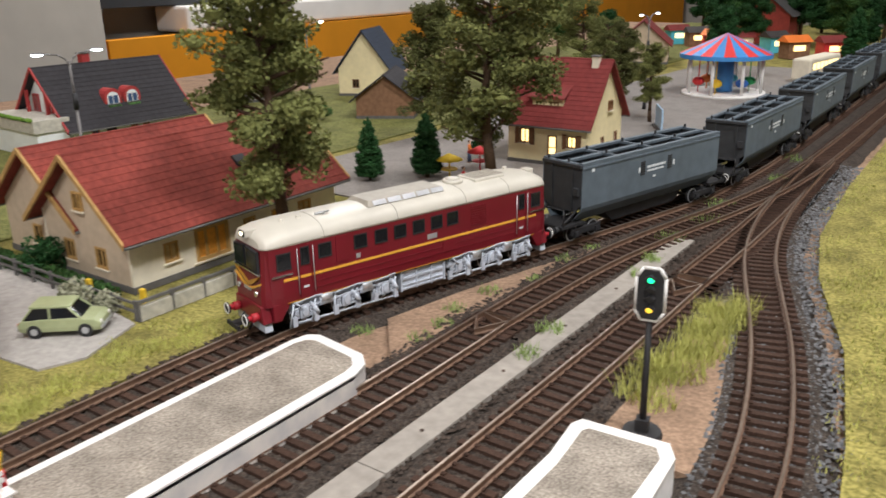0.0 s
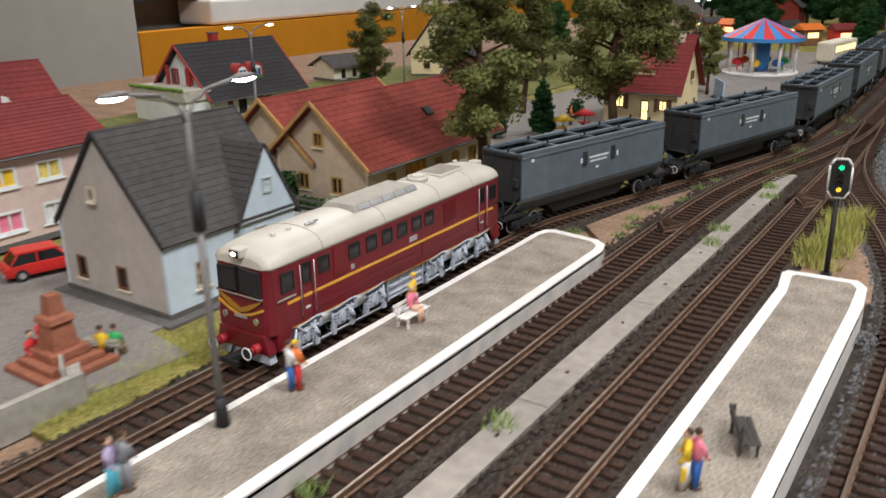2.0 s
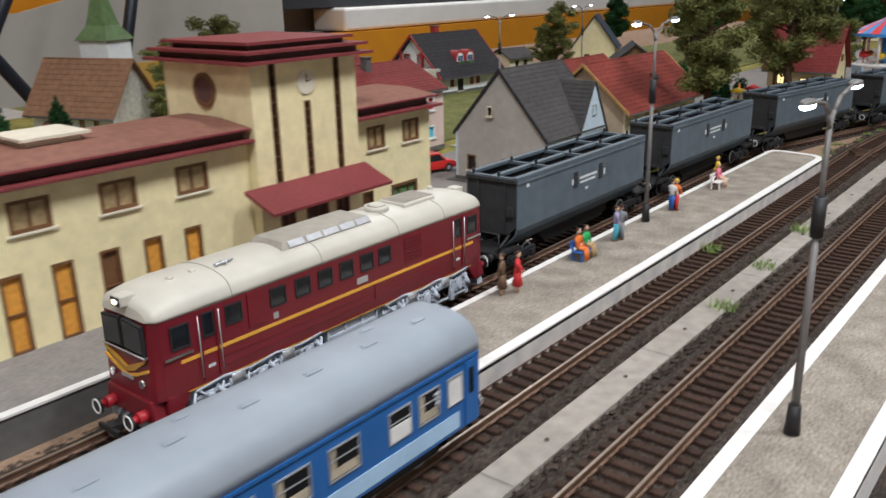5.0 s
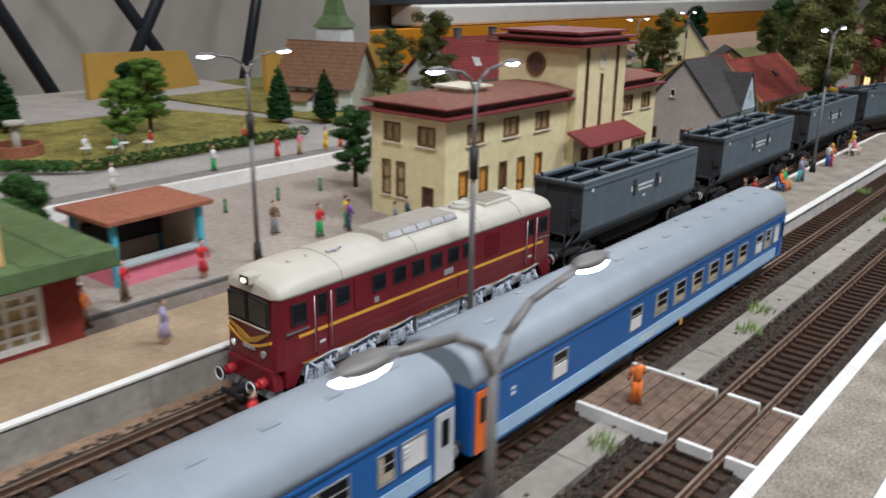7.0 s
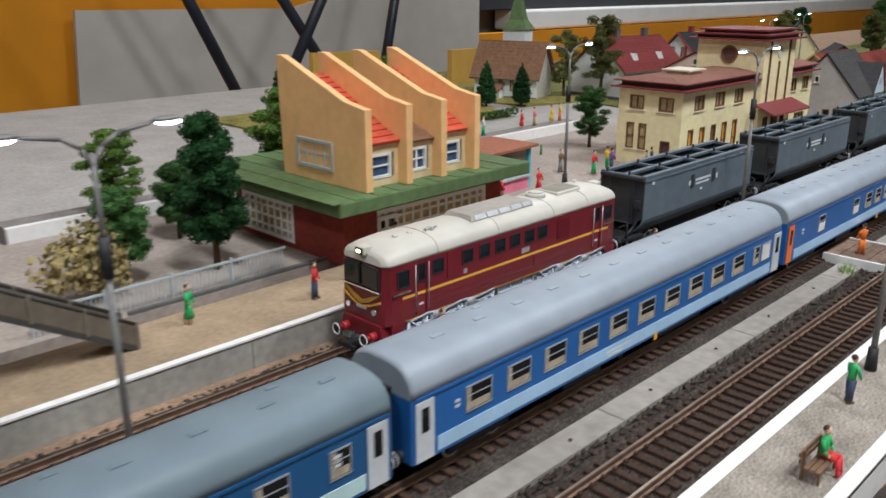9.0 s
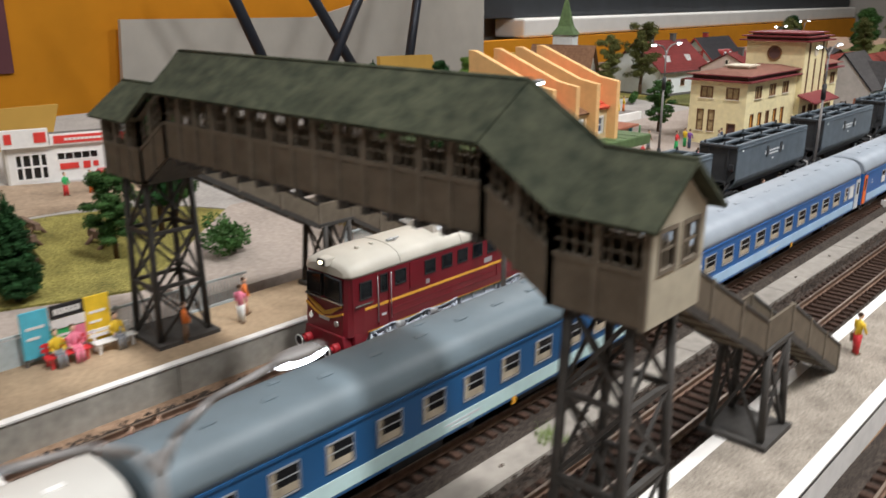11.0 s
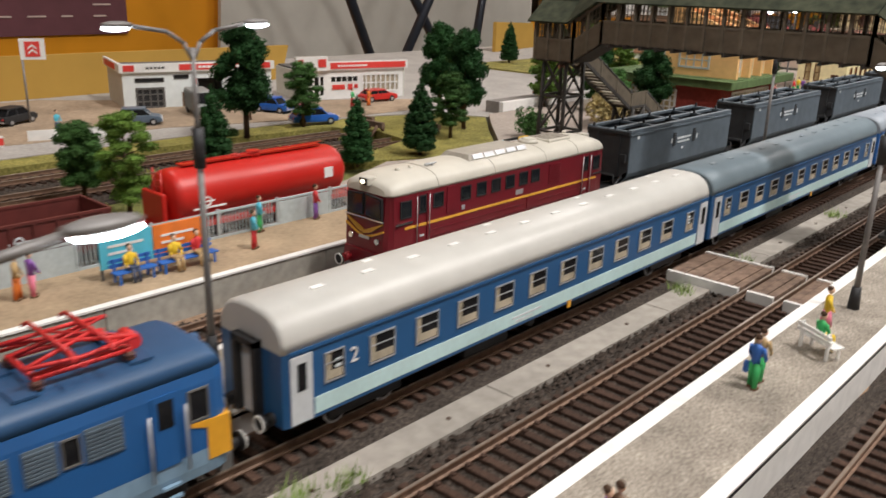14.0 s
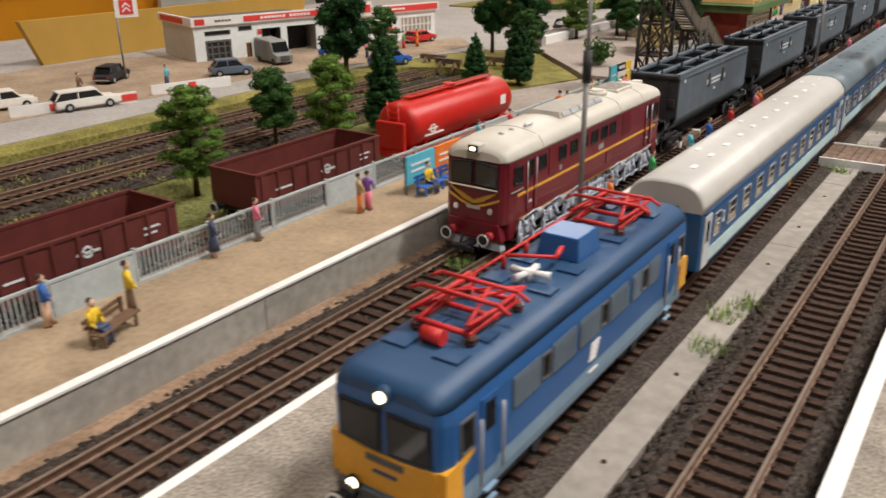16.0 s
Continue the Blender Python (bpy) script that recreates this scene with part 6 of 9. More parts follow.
    single("plough", "loco_grey", dl, lambda b: (prism(b, [(-0.0150, 0.0122), (-0.0140, 0.0165), (0.0140, 0.0165), (0.0150, 0.0122)], "y", *sorted((yf - e * 0.004, yf + e * 0.0002)))), "grey rail guard")
    single("coupling", "black", dl, lambda b: (box(b, -0.002, 0.002, *sorted((yf, yf + e * 0.010)), 0.0140, 0.0160), box(b, -0.0062, 0.0062, *sorted((yf + e * 0.009, yf + e * 0.0102)), 0.0135, 0.0155), rod(b, (-0.005, yf + e * 0.001, 0.0175), (-0.0055, yf + e * 0.004, 0.0122), 0.0006), rod(b, (0.005, yf + e * 0.001, 0.0175), (0.0055, yf + e * 0.004, 0.0122), 0.0006)))
for s in (-1, 1):
    xs = s * 0.0170
    single("side_line", "yellow_line", dl, lambda b: plate(b, xs, -HB + 0.0105, HB - 0.0105, 0.0312, 0.0323), "yellow side line")
    single("sill_line", "gold", dl, lambda b: plate(b, xs * 0.992, -HB + 0.012, HB - 0.012, 0.0207, 0.0211))
    for e in (-1, 1):
        side_window(body, xs, *sorted((e * 0.0790, e * 0.0865)), 0.0360, 0.0432, "black")
        side_window(body, xs, *sorted((e * 0.0690, e * 0.0738)), 0.0365, 0.0440, "black")
        single("door", "loco_red", body, lambda b: (plate(b, xs, *sorted((e * 0.0745, e * 0.0750)), 0.0225, 0.0445, 0.0006), plate(b, xs, *sorted((e * 0.0680, e * 0.0685)), 0.0225, 0.0445, 0.0006)))
        single("handrail", "silver", body, lambda b: [rod(b, (xs + s * 0.0009, e * yy, 0.0240), (xs + s * 0.0009, e * yy, 0.0440), 0.00025, n=6) for yy in (0.0758, 0.0672)])
        single("chrome_trim", "chrome", body, lambda b: plate(b, xs * 0.99, *sorted((e * 0.0785, e * 0.0895)), 0.0336, 0.0344, 0.0006))
        single("side_mark", "marks", body, lambda b: plate(b, xs, *sorted((e * 0.0700, e * 0.0730)), 0.0262, 0.0272))
    side_window(body, xs, -0.0640, -0.0565, 0.0375, 0.0437, "black")
    for y in (-0.0435, -0.0310, -0.0190, -0.0070, 0.0050, 0.0160):
        side_window(body, xs, y, y + 0.0078, 0.0375, 0.0437, "black")
    for j in range(9):
        single("side_louver", "loco_red", body, lambda b: plate(b, xs, 0.0330, 0.0445, 0.0345 + j * 0.0011, 0.0351 + j * 0.0011, 0.0004))
    single("side_rib", "loco_red", body, lambda b: [plate(b, xs, a0_, a1_, z, z + 0.0004, 0.00025) for a0_, a1_, z in ((-0.0660, 0.0120, 0.0278), (-0.0660, 0.0120, 0.0248), (0.0225, 0.0660, 0.0278), (0.0225, 0.0660, 0.0248))])
    single("maker_plate", "silver", body, lambda b: plate(b, xs, 0.0025, 0.0090, 0.0335, 0.0358))
    single("badge", "silver", body, lambda b: plate(b, xs, -0.0425, -0.0400, 0.0335, 0.0355))
    single("hatch", "loco_red", body, lambda b: (plate(b, xs, 0.0130, 0.0215, 0.0250, 0.0308, 0.0004), plate(b, xs, -0.0540, -0.0470, 0.0340, 0.0450, 0.0004)))
tank = single("fuel_tank", "loco_grey", dl, lambda b: prism(b, [(-0.0150, 0.0200), (-0.0158, 0.0135), (-0.0120, 0.0118), (0.0120, 0.0118), (0.0158, 0.0135), (0.0150, 0.0200)], "y", -0.0150, 0.0150), "grey ribbed fuel tank")
single("tank_rib", "loco_grey", tank, lambda b: [box(b, s * 0.0158 - 0.0004, s * 0.0158 + 0.0004, -0.0135, 0.0135, z, z + 0.0006) for s in (-1, 1) for z in (0.0140, 0.0160, 0.0180)] + [box(b, s * 0.0155 - 0.0006, s * 0.0155 + 0.0006, yy, yy + 0.001, 0.0130, 0.0200) for s in (-1, 1) for yy in (-0.015, -0.005, 0.005, 0.014)])
rb_ = random.Random(12)
for c in (-0.049, 0.049):
    bg = single("bogie", "loco_grey", dl, lambda b: [box(b, s * 0.0135 - 0.0009, s * 0.0135 + 0.0009, c - 0.0315, c + 0.0315, 0.0160, 0.0190) for s in (-1, 1)] + [box(b, -0.0128, 0.0128, c + o - 0.002, c + o + 0.002, 0.0160, 0.0190) for o in (-0.0125, 0.0125)], "light grey bogie with springs and brake gear", bevel=0.0003)
    for o in (-0.0240, 0.0, 0.0240):
        wheelset(bg, c + o, 0.0060)
        for s in (-1, 1):
            single("axle_box", "loco_grey", bg, lambda b: (box(b, s * 0.0148 - 0.0014, s * 0.0148 + 0.0014, c + o - 0.0024, c + o + 0.0024, 0.0138, 0.0182), rod(b, (s * 0.0160, c + o, 0.0160), (s * 0.0170, c + o, 0.0160), 0.0017, n=10)), bevel=0.0003)
            for d in (-0.0042, 0.0042):
                single("spring", "loco_grey", bg, lambda b: [ring(b, (s * 0.0150, c + o + d), 0.0015, 0.0008, "z", 0.0142 + k * 0.0010, 0.0148 + k * 0.0010, 8) for k in range(4)])
    for s in (-1, 1):
        bm = bmesh.new()
        for o in (-0.0300, -0.0180, -0.0065, 0.0065, 0.0180, 0.0300):
            x = s * rb_.uniform(0.0152, 0.0165)
            bar(bm, (x, c + o, 0.0192), (x, c + o + rb_.uniform(-0.003, 0.003), 0.0118), 0.0008)
            box(bm, x - 0.0008, x + 0.0008, c + o - 0.0012, c + o + 0.0012, 0.0118, 0.0150)
        for z in (0.0128, 0.0172, 0.0196):
            bar(bm, (s * 0.0158, c - 0.0310, z), (s * 0.0158, c + 0.0310, z + rb_.uniform(-0.0008, 0.0008)), 0.0007)
        for o in (-0.0120, 0.0120):
            rod(bm, (s * 0.0158, c + o - 0.0035, 0.0178), (s * 0.0158, c + o + 0.0035, 0.0178), 0.0014, n=8)
        part("brake_rigging", bm, "loco_grey", bg)
        for o in (-0.0240, 0.0, 0.0240):
            single("damper", "loco_grey", bg, lambda b: (rod(b, (s * 0.0166, c + o + 0.0030, 0.0186), (s * 0.0166, c + o + 0.0072, 0.0146), 0.0007, n=8), rod(b, (s * 0.0166, c + o + 0.0046, 0.0171), (s * 0.0166, c + o + 0.0072, 0.0146), 0.0011, n=8)))
            single("brake_shoe", "black", bg, lambda b: [prism(b, [(c + o + d * 0.0062, 0.0125), (c + o + d * 0.0074, 0.0130), (c + o + d * 0.0080, 0.0165), (c + o + d * 0.0064, 0.0168)], "x", *sorted((s * 0.0080, s * 0.0112))) for d in (-1, 1)])
            single("axle_guide", "loco_grey", bg, lambda b: [prism(b, [(c + o + d * 0.0028, 0.0190), (c + o + d * 0.0062, 0.0190), (c + o + d * 0.0040, 0.0136), (c + o + d * 0.0028, 0.0136)], "x", *sorted((s * 0.0139, s * 0.0147))) for d in (-1, 1)])
        for o in (-0.0290, -0.0120, 0.0120):
            single("sand_pipe", "loco_grey", bg, lambda b: (rod(b, (s * 0.0168, c + o, 0.0196), (s * 0.0170, c + o + 0.0040, 0.0170), 0.0004, n=6), rod(b, (s * 0.0170, c + o + 0.0040, 0.0170), (s * 0.0150, c + o + 0.0062, 0.0120), 0.0004, n=6)))
        single("brake_cylinder", "silver", bg, lambda b: [rod(b, (s * 0.0164, c + o, 0.0188), (s * 0.0164, c + o + 0.0060, 0.0188), 0.0014, n=10) for o in (-0.0150, 0.0090)])
        single("air_pipe", "loco_grey", bg, lambda b: [rod(b, (s * 0.0169, c - 0.0300 + k * 0.012, 0.0196 + 0.0007 * (k % 2)), (s * 0.0169, c - 0.0180 + k * 0.012, 0.0196 + 0.0007 * ((k + 1) % 2)), 0.00035, n=5) for k in range(5)])

# heights of the body above the rail: sill, side line, eave and roof
LEVELS = ((0.0, 0.0), (0.0165, 0.0165), (0.0205, 0.0246), (0.0312, 0.0362), (0.0455, 0.0534), (0.0600, 0.0622), (0.0700, 0.0705))
for ob in dl.children_recursive:
    kind_ = ob.name.split(".")[0]
    if kind_ in ("bogie", "axle_box", "spring", "brake_rigging", "damper", "brake_shoe", "axle_guide", "sand_pipe", "brake_cylinder", "air_pipe"):
        for v in ob.data.vertices:
            v.co.z = v.co.z + max(0.0, v.co.z - 0.0125) * 0.62
    elif kind_ not in ("wheelset", "tyre", "buffer", "buffer_head", "buffer_rim", "coupling", "plough", "buffer_beam"):
        for v in ob.data.vertices:
            v.co.z = float(np.interp(v.co.z, [a for a, b in LEVELS], [b for a, b in LEVELS]))
# grey hopper wagons
hw_ = thing("hopper_wagon", "grey hopper wagon with open top bays and black ends", "wagon")
HL = 0.075
bm = bmesh.new()
prof = [(-0.0080, 0.0215), (-0.0155, 0.0295), (-0.0166, 0.0325), (-0.0166, 0.0585), (-0.0150, 0.0600)]
for s in (-1, 1):
    pts = [(s * -x, z) for x, z in prof]
    inn = [(s * (-x - 0.0008), z) for x, z in prof]
    ring_ = pts + inn[::-1]
    prism(bm, ring_, "y", -HL, HL)
hb_ = part("body", bm, "hopper", hw_, "grey steel hopper sides")
single("top_frame", "hopper", hw_, lambda b: [box(b, -0.0160, 0.0160, y - 0.0011, y + 0.0011, 0.0588, 0.0604) for y in (-HL + 0.001, -HL / 2, 0, HL / 2, HL - 0.001)] + [box(b, -0.0016, 0.0016, -HL + 0.0022, HL - 0.0022, 0.0586, 0.0602)] + [box(b, s * 0.0150 - 0.0016, s * 0.0150 + 0.0016, -HL, HL, 0.0592, 0.0609) for s in (-1, 1)], "grey top frame with eight bays")
single("bay_partition", "hopper_dark", hw_, lambda b: [box(b, -0.0148, 0.0148, y - 0.0004, y + 0.0004, 0.0350, 0.0587) for y in (-HL / 2, 0, HL / 2)] + [box(b, -0.0004, 0.0004, -HL + 0.002, HL - 0.002, 0.0350, 0.0585)] + [box(b, -0.0150, 0.0150, -HL + 0.002, HL - 0.002, 0.0340, 0.0348)])
loose(single("peg", "hopper_dark", hw_, lambda b: [box(b, x - 0.0006, x + 0.0006, y - 0.0006, y + 0.0006, 0.0604, 0.0628) for y in (-HL + 0.001, -HL / 2, 0, HL / 2, HL - 0.001) for x in (-0.0125, 0.004)]), "peg")
for e in (-1, 1):
    ew = single("end_wall", "hopper_dark", hw_, lambda b: prism(b, [(-0.0158, 0.0340), (-0.0164, 0.0595), (0.0164, 0.0595), (0.0158, 0.0340), (0.0100, 0.0290), (-0.0100, 0.0290)], "y", *sorted((e * HL, e * (HL - 0.0012)))), "black end wall")
    single("end_rib", "hopper_dark", ew, lambda b: [box(b, x - 0.0006, x + 0.0006, *sorted((e * HL, e * (HL + 0.0008))), 0.030, 0.0595) for x in (-0.0085, 0.0085)] + [box(b, -0.0160, 0.0160, *sorted((e * HL, e * (HL + 0.0016))), 0.0580, 0.0598)] + [box(b, 0.0105, 0.0145, *sorted((e * HL, e * (HL + 0.002))), 0.0400, 0.0450)])
    single("end_platform", "black", hw_, lambda b: (box(b, -0.0145, 0.0145, *sorted((e * 0.0700, e * 0.0900)), 0.0208, 0.0226), [bar(b, (x, e * 0.0885, 0.0226), (x, e * 0.0885, 0.0335), 0.0006) for x in (-0.014, 0.014, -0.005)], bar(b, (-0.014, e * 0.0885, 0.0333), (0.014, e * 0.0885, 0.0333), 0.0006), bar(b, (-0.012, e * 0.0750, 0.0300), (-0.012, e * 0.088, 0.0226), 0.0012), bar(b, (0.012, e * 0.0750, 0.0300), (0.012, e * 0.088, 0.0226), 0.0012)))
    buffers(hw_, e * 0.0895, e, "black", 0.0205)
    single("coupling", "black", hw_, lambda b: box(b, -0.0022, 0.0022, *sorted((e * 0.088, e * 0.0985)), 0.0150, 0.0172))
    bg = single("bogie", "black", hw_, lambda b: [box(b, s * 0.0128 - 0.0009, s * 0.0128 + 0.0009, *sorted((e * 0.0520, e * 0.0800)), 0.0145, 0.0190) for s in (-1, 1)] + [box(b, -0.012, 0.012, *sorted((e * 0.064, e * 0.068)), 0.0150, 0.0208)], bevel=0.0004)
    for y in (0.0560, 0.0760):
        wheelset(bg, e * y, 0.0053)
        for s in (-1, 1):
            single("axle_box", "black", bg, lambda b: (box(b, s * 0.0140 - 0.0009, s * 0.0140 + 0.0009, e * y - 0.002, e * y + 0.002, 0.0135, 0.0172), rod(b, (s * 0.0146, e * y, 0.0153), (s * 0.0153, e * y, 0.0153), 0.0011, n=8)))
single("underframe", "black", hw_, lambda b: (box(b, -0.0035, 0.0035, -0.070, 0.070, 0.0195, 0.0220), prism(b, [(-0.034, 0.0150), (0.034, 0.0150), (0.05, 0.0290), (-0.05, 0.0290)], "x", -0.0085, 0.0085)))
for s in (-1, 1):
    xs = s * 0.0166
    single("side_marks", "marks", hb_, lambda b: [plate(b, xs, *sorted((s * y0, s * y1)), z0, z1) for y0, y1, z0, z1 in ((-0.010, 0.0105, 0.0478, 0.0492), (-0.0095, 0.0085, 0.0452, 0.0464), (-0.0190, -0.0170, 0.0460, 0.0492), (0.0190, 0.0210, 0.0455, 0.0490), (-0.003, 0.000, 0.0405, 0.0420), (-0.0665, -0.0640, 0.0545, 0.0565))], "rows of small pale lettering bars")
    single("vent", "hopper_dark", hb_, lambda b: [plate(b, xs, *sorted((s * (c - 0.0022), s * (c + 0.0022))), 0.0440 + k * 0.0016, 0.0450 + k * 0.0016, 0.0005) for c in (-0.0145, 0.0150) for k in range(6)])
    single("lower_rim", "hopper", hb_, lambda b: box(b, *sorted((s * 0.0158, s * 0.0171)), -HL, HL, 0.0572, 0.0580))
hoppers = [hw_] + [copy_thing(hw_, pose(0, 0, 0)) for _ in range(7)]
for h in hoppers:
    tagged(h, group="wagons of the grey hopper train")

# blue passenger coaches, standing
CL = 0.2880
def coach(name, label, yc, blue, stripe, roof, wins, doors, windoor=(), long=1.0):
    """wins: (y0, y1, kind) from the far (+y) end along the side; doors: (y0, y1, material)."""
    c = thing(name, label, "coach", pose(T2X, yc, 0) @ Matrix.Diagonal((1, long, 1, 1)), group="coaches of the blue train")
    h = CL / 2
    W, SB, EV, TP = 0.0163, 0.0195, 0.0440, 0.0563
    sec = [(-W, SB), (-W, EV), (W, EV), (W, SB)]
    bm = bmesh.new()
    loft(bm, [[(x * k, y, z) for x, z in sec] for y, k in ((-h, 0.955), (-h + 0.0016, 1), (h - 0.0016, 1), (h, 0.955))], smooth=False)
    bd = part("body", bm, blue, c)
    bm = bmesh.new()
    def rs(y, k, d):
        return [(-math.copysign(abs(math.cos(math.pi * i / 14)) ** 0.66, math.cos(math.pi * i / 14)) * W * 1.004 * k, y, EV + 0.0001 + (TP - EV - d) * abs(math.sin(math.pi * i / 14)) ** 0.85) for i in range(15)]
    loft(bm, [rs(-h, 0.955, 0.0014), rs(-h + 0.0016, 1, 0), rs(h - 0.0016, 1, 0), rs(h, 0.955, 0.0014)])
    part("roof", bm, roof, c)
    bm = bmesh.new()
    for i in range(12):
        y = -h + 0.022 + i * 0.0225
        box(bm, 0.0020, 0.0042, y, y + 0.0052, TP - 0.0008, TP + 0.0003)
        if i % 3 == 1:
            box(bm, -0.0060, -0.0042, y + .008, y + 0.012, TP - 0.0012, TP + 0.0002)
    part("roof_vent", bm, roof if roof != "roof_d" else "white", c)
    single("gutter", blue, c, lambda b: [box(b, *sorted((s * W, s * (W + 0.0005))), -h + 0.002, h - 0.002, EV - 0.0006, EV + 0.0004) for s in (-1, 1)])
    for s in (-1, 1):
        xs = s * W
        single("stripe", stripe, bd, lambda b: plate(b, xs, -h + 0.012, h - 0.012, 0.0208, 0.0265), "pale lower stripe")
        for y0, y1, kind in wins:
            if kind == "w":
                side_window(bd, xs, y0, y1, 0.0298, 0.0402, "silver", "pane", 1)
                single("curtain", "interior", bd, lambda b: (plate(b, xs, y0 + 0.0008, y1 - 0.0008, 0.0306, 0.0335, 0.00016), plate(b, xs, y0 + 0.0009, y0 + 0.0028, 0.0335, 0.0394, 0.00016)))
            elif kind == "h":
                side_window(bd, xs, y0, y1, 0.0298, 0.0402, "silver", "pane", 1)
                single("frosted_pane", "white", bd, lambda b: plate(b, xs, y0 + 0.0005, y1 - 0.0005, 0.0303, 0.0352, 0.00035))
            elif kind == "s":
                side_window(bd, xs, y0, y1, 0.0300, 0.0400, "silver", "white", 0)
        for y0, y1, mt in doors:
            d = single("door", mt, bd, lambda b: plate(b, xs, y0, y1, 0.0200, 0.0425, 0.0005), "orange door" if mt == "door_orange" else "silver-grey folding door")
            single("door_window", "pane", d, lambda b: plate(b, xs + s * 0.0004, y0 + (y1 - y0) * 0.3, y1 - (y1 - y0) * 0.3, 0.0310, 0.0400, 0.0003))
        single("car_marks", "marks", bd, lambda b: [plate(b, xs, y, y + w, z, z + 0.0010, 0.0003) for y, w, z in ((-0.03, 0.02, 0.0232), (-0.028, 0.012, 0.0215), (h - 0.024, 0.0025, 0.0340), (h - 0.024, 0.0025, 0.0356), (h - 0.0245, 0.0030, 0.0372), (-h + 0.0205, 0.0025, 0.0340), (-h + 0.0205, 0.0025, 0.0360))])
        single("yellow_label", "v43_yellow", bd, lambda b: plate(b, xs, 0.010, 0.0125, 0.0175, 0.0205, 0.0004))
    for e in (-1, 1):
        gw_ = single("gangway", "black", c, lambda b: [box(b, x0, x1, *sorted((e * h, e * (h + 0.0030))), 0.0200, 0.0460) for x0, x1 in ((-0.0060, -0.0040), (0.0040, 0.0060))] + [box(b, -0.0060, 0.0060, *sorted((e * h, e * (h + 0.0030))), 0.0440, 0.0462)], "black rubber gangway")
        single("end_door", "door_grey", gw_, lambda b: box(b, -0.0039, 0.0039, *sorted((e * h, e * (h + 0.0006))), 0.0200, 0.0440))
        buffers(c, e * (h - 0.0018), e, "black", 0.0212)
        bg = single("bogie", "black", c, lambda b: [box(b, s * 0.0125 - 0.0008, s * 0.0125 + 0.0008, *sorted((e * 0.090, e * 0.124)), 0.0140, 0.0180) for s in (-1, 1)] + [box(b, -0.012, 0.012, *sorted((e * 0.105, e * 0.109)), 0.0145, 0.0195)], bevel=0.0004)
        for y in (0.0955, 0.1185):
            wheelset(bg, e * y, 0.0053)
    single("underframe", "black", c, lambda b: (box(b, -0.0145, 0.0145, -h + 0.004, h - 0.004, 0.0178, 0.0195), box(b, -0.0130, 0.0130, -0.055, -0.028, 0.0135, 0.0178), box(b, -0.0125, 0.0125, 0.02, 0.062, 0.0142, 0.0178), rod(b, (-0.012, -0.010, 0.0155), (0.012, -0.010, 0.0155), 0.0022)))
    return c


def row(y0, n, w, pitch, kind="w"):
    return [(y0 + i * pitch, y0 + i * pitch + w, kind) for i in range(n)]


coach("half_luggage_coach", "bright blue coach with orange end door and grey-blue roof", -0.4165, "blue_a", "stripe_a", "roof_a",
      row(-0.018, 6, 0.0120, 0.0185) + [(0.0985, 0.1085, "h"), (0.112, 0.122, "w"), (0.126, 0.134, "s"), (-0.040, -0.030, "h"), (-0.098, -0.088, "h")], [(0.1352, 0.1410, "blue_a"), (-0.1430, -0.1360, "door_orange")])
coach("bright_blue_coach", "bright blue coach with pale stripe and grey-blue roof", -0.7132, "blue_a", "stripe_a", "roof_a",
      row(-0.118, 10, 0.0140, 0.0225) + [(0.109, 0.1165, "w"), (0.119, 0.130, "s")], [(0.1340, 0.1425, "door_grey"), (-0.1425, -0.1340, "door_grey")])
# this roof is coloured darker to stand for shade under the footbridge
coach("shaded_blue_coach", "deep blue coach with pale stripe and grey roof darkened as bridge shade", -1.0098, "blue_b", "stripe_b", "roof_shade",
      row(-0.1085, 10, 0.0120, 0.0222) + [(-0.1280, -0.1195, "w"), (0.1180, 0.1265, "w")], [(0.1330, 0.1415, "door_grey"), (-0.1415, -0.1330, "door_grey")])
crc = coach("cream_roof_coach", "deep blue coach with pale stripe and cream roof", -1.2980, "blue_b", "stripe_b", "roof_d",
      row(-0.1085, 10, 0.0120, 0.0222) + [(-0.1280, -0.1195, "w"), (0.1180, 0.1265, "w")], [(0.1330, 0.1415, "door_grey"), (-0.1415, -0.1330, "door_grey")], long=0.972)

# class number beside the door of the cream-roofed coach
cn = bpy.data.curves.new("class_number", "FONT")
cn.body, cn.size, cn.extrude = "2", 0.0075, 0.00012
cn.materials.append(M["white"])
cnum = new("class_number", cn)
cnum.parent = crc
cnum.matrix_basis = pose(0.0166, -0.1172, 0.0335, 90, 0, 90)
tagged(cnum, "white class number")

# blue electric locomotive at the head of the coaches
el = thing("electric_locomotive", "blue electric locomotive with yellow front and red pantographs", "locomotive", pose(T2X, -1.5388, 0) @ Matrix.Diagonal((1.05, 0.976, 1.06, 1)))
h = 0.0835
W, SB, MID, EV = 0.0166, 0.0170, 0.0245, 0.0465
bm = bmesh.new()
es = [(-h, 0.86), (-h + 0.0014, 0.94), (-h + 0.0045, 1.0), (h - 0.0045, 1.0), (h - 0.0014, 0.94), (h, 0.86)]
loft(bm, [[(-W * k, y, MID), (-W * k, y, EV - 0.003), (-W * k * 0.975, y, EV), (W * k * 0.975, y, EV), (W * k, y, EV - 0.003), (W * k, y, MID)] for y, k in es], smooth=False)
eb = part("body", bm, "v43_blue", el)
bm = bmesh.new()
loft(bm, [[(-W * k * 0.97, y, SB), (-W * k, y, SB + 0.003), (-W * k, y, MID - 0.0001), (W * k, y, MID - 0.0001), (W * k, y, SB + 0.003), (W * k * 0.97, y, SB)] for y, k in es], smooth=False)
part("lower_body", bm, "v43_low", el, "grey-blue lower side")
bm = bmesh.new()
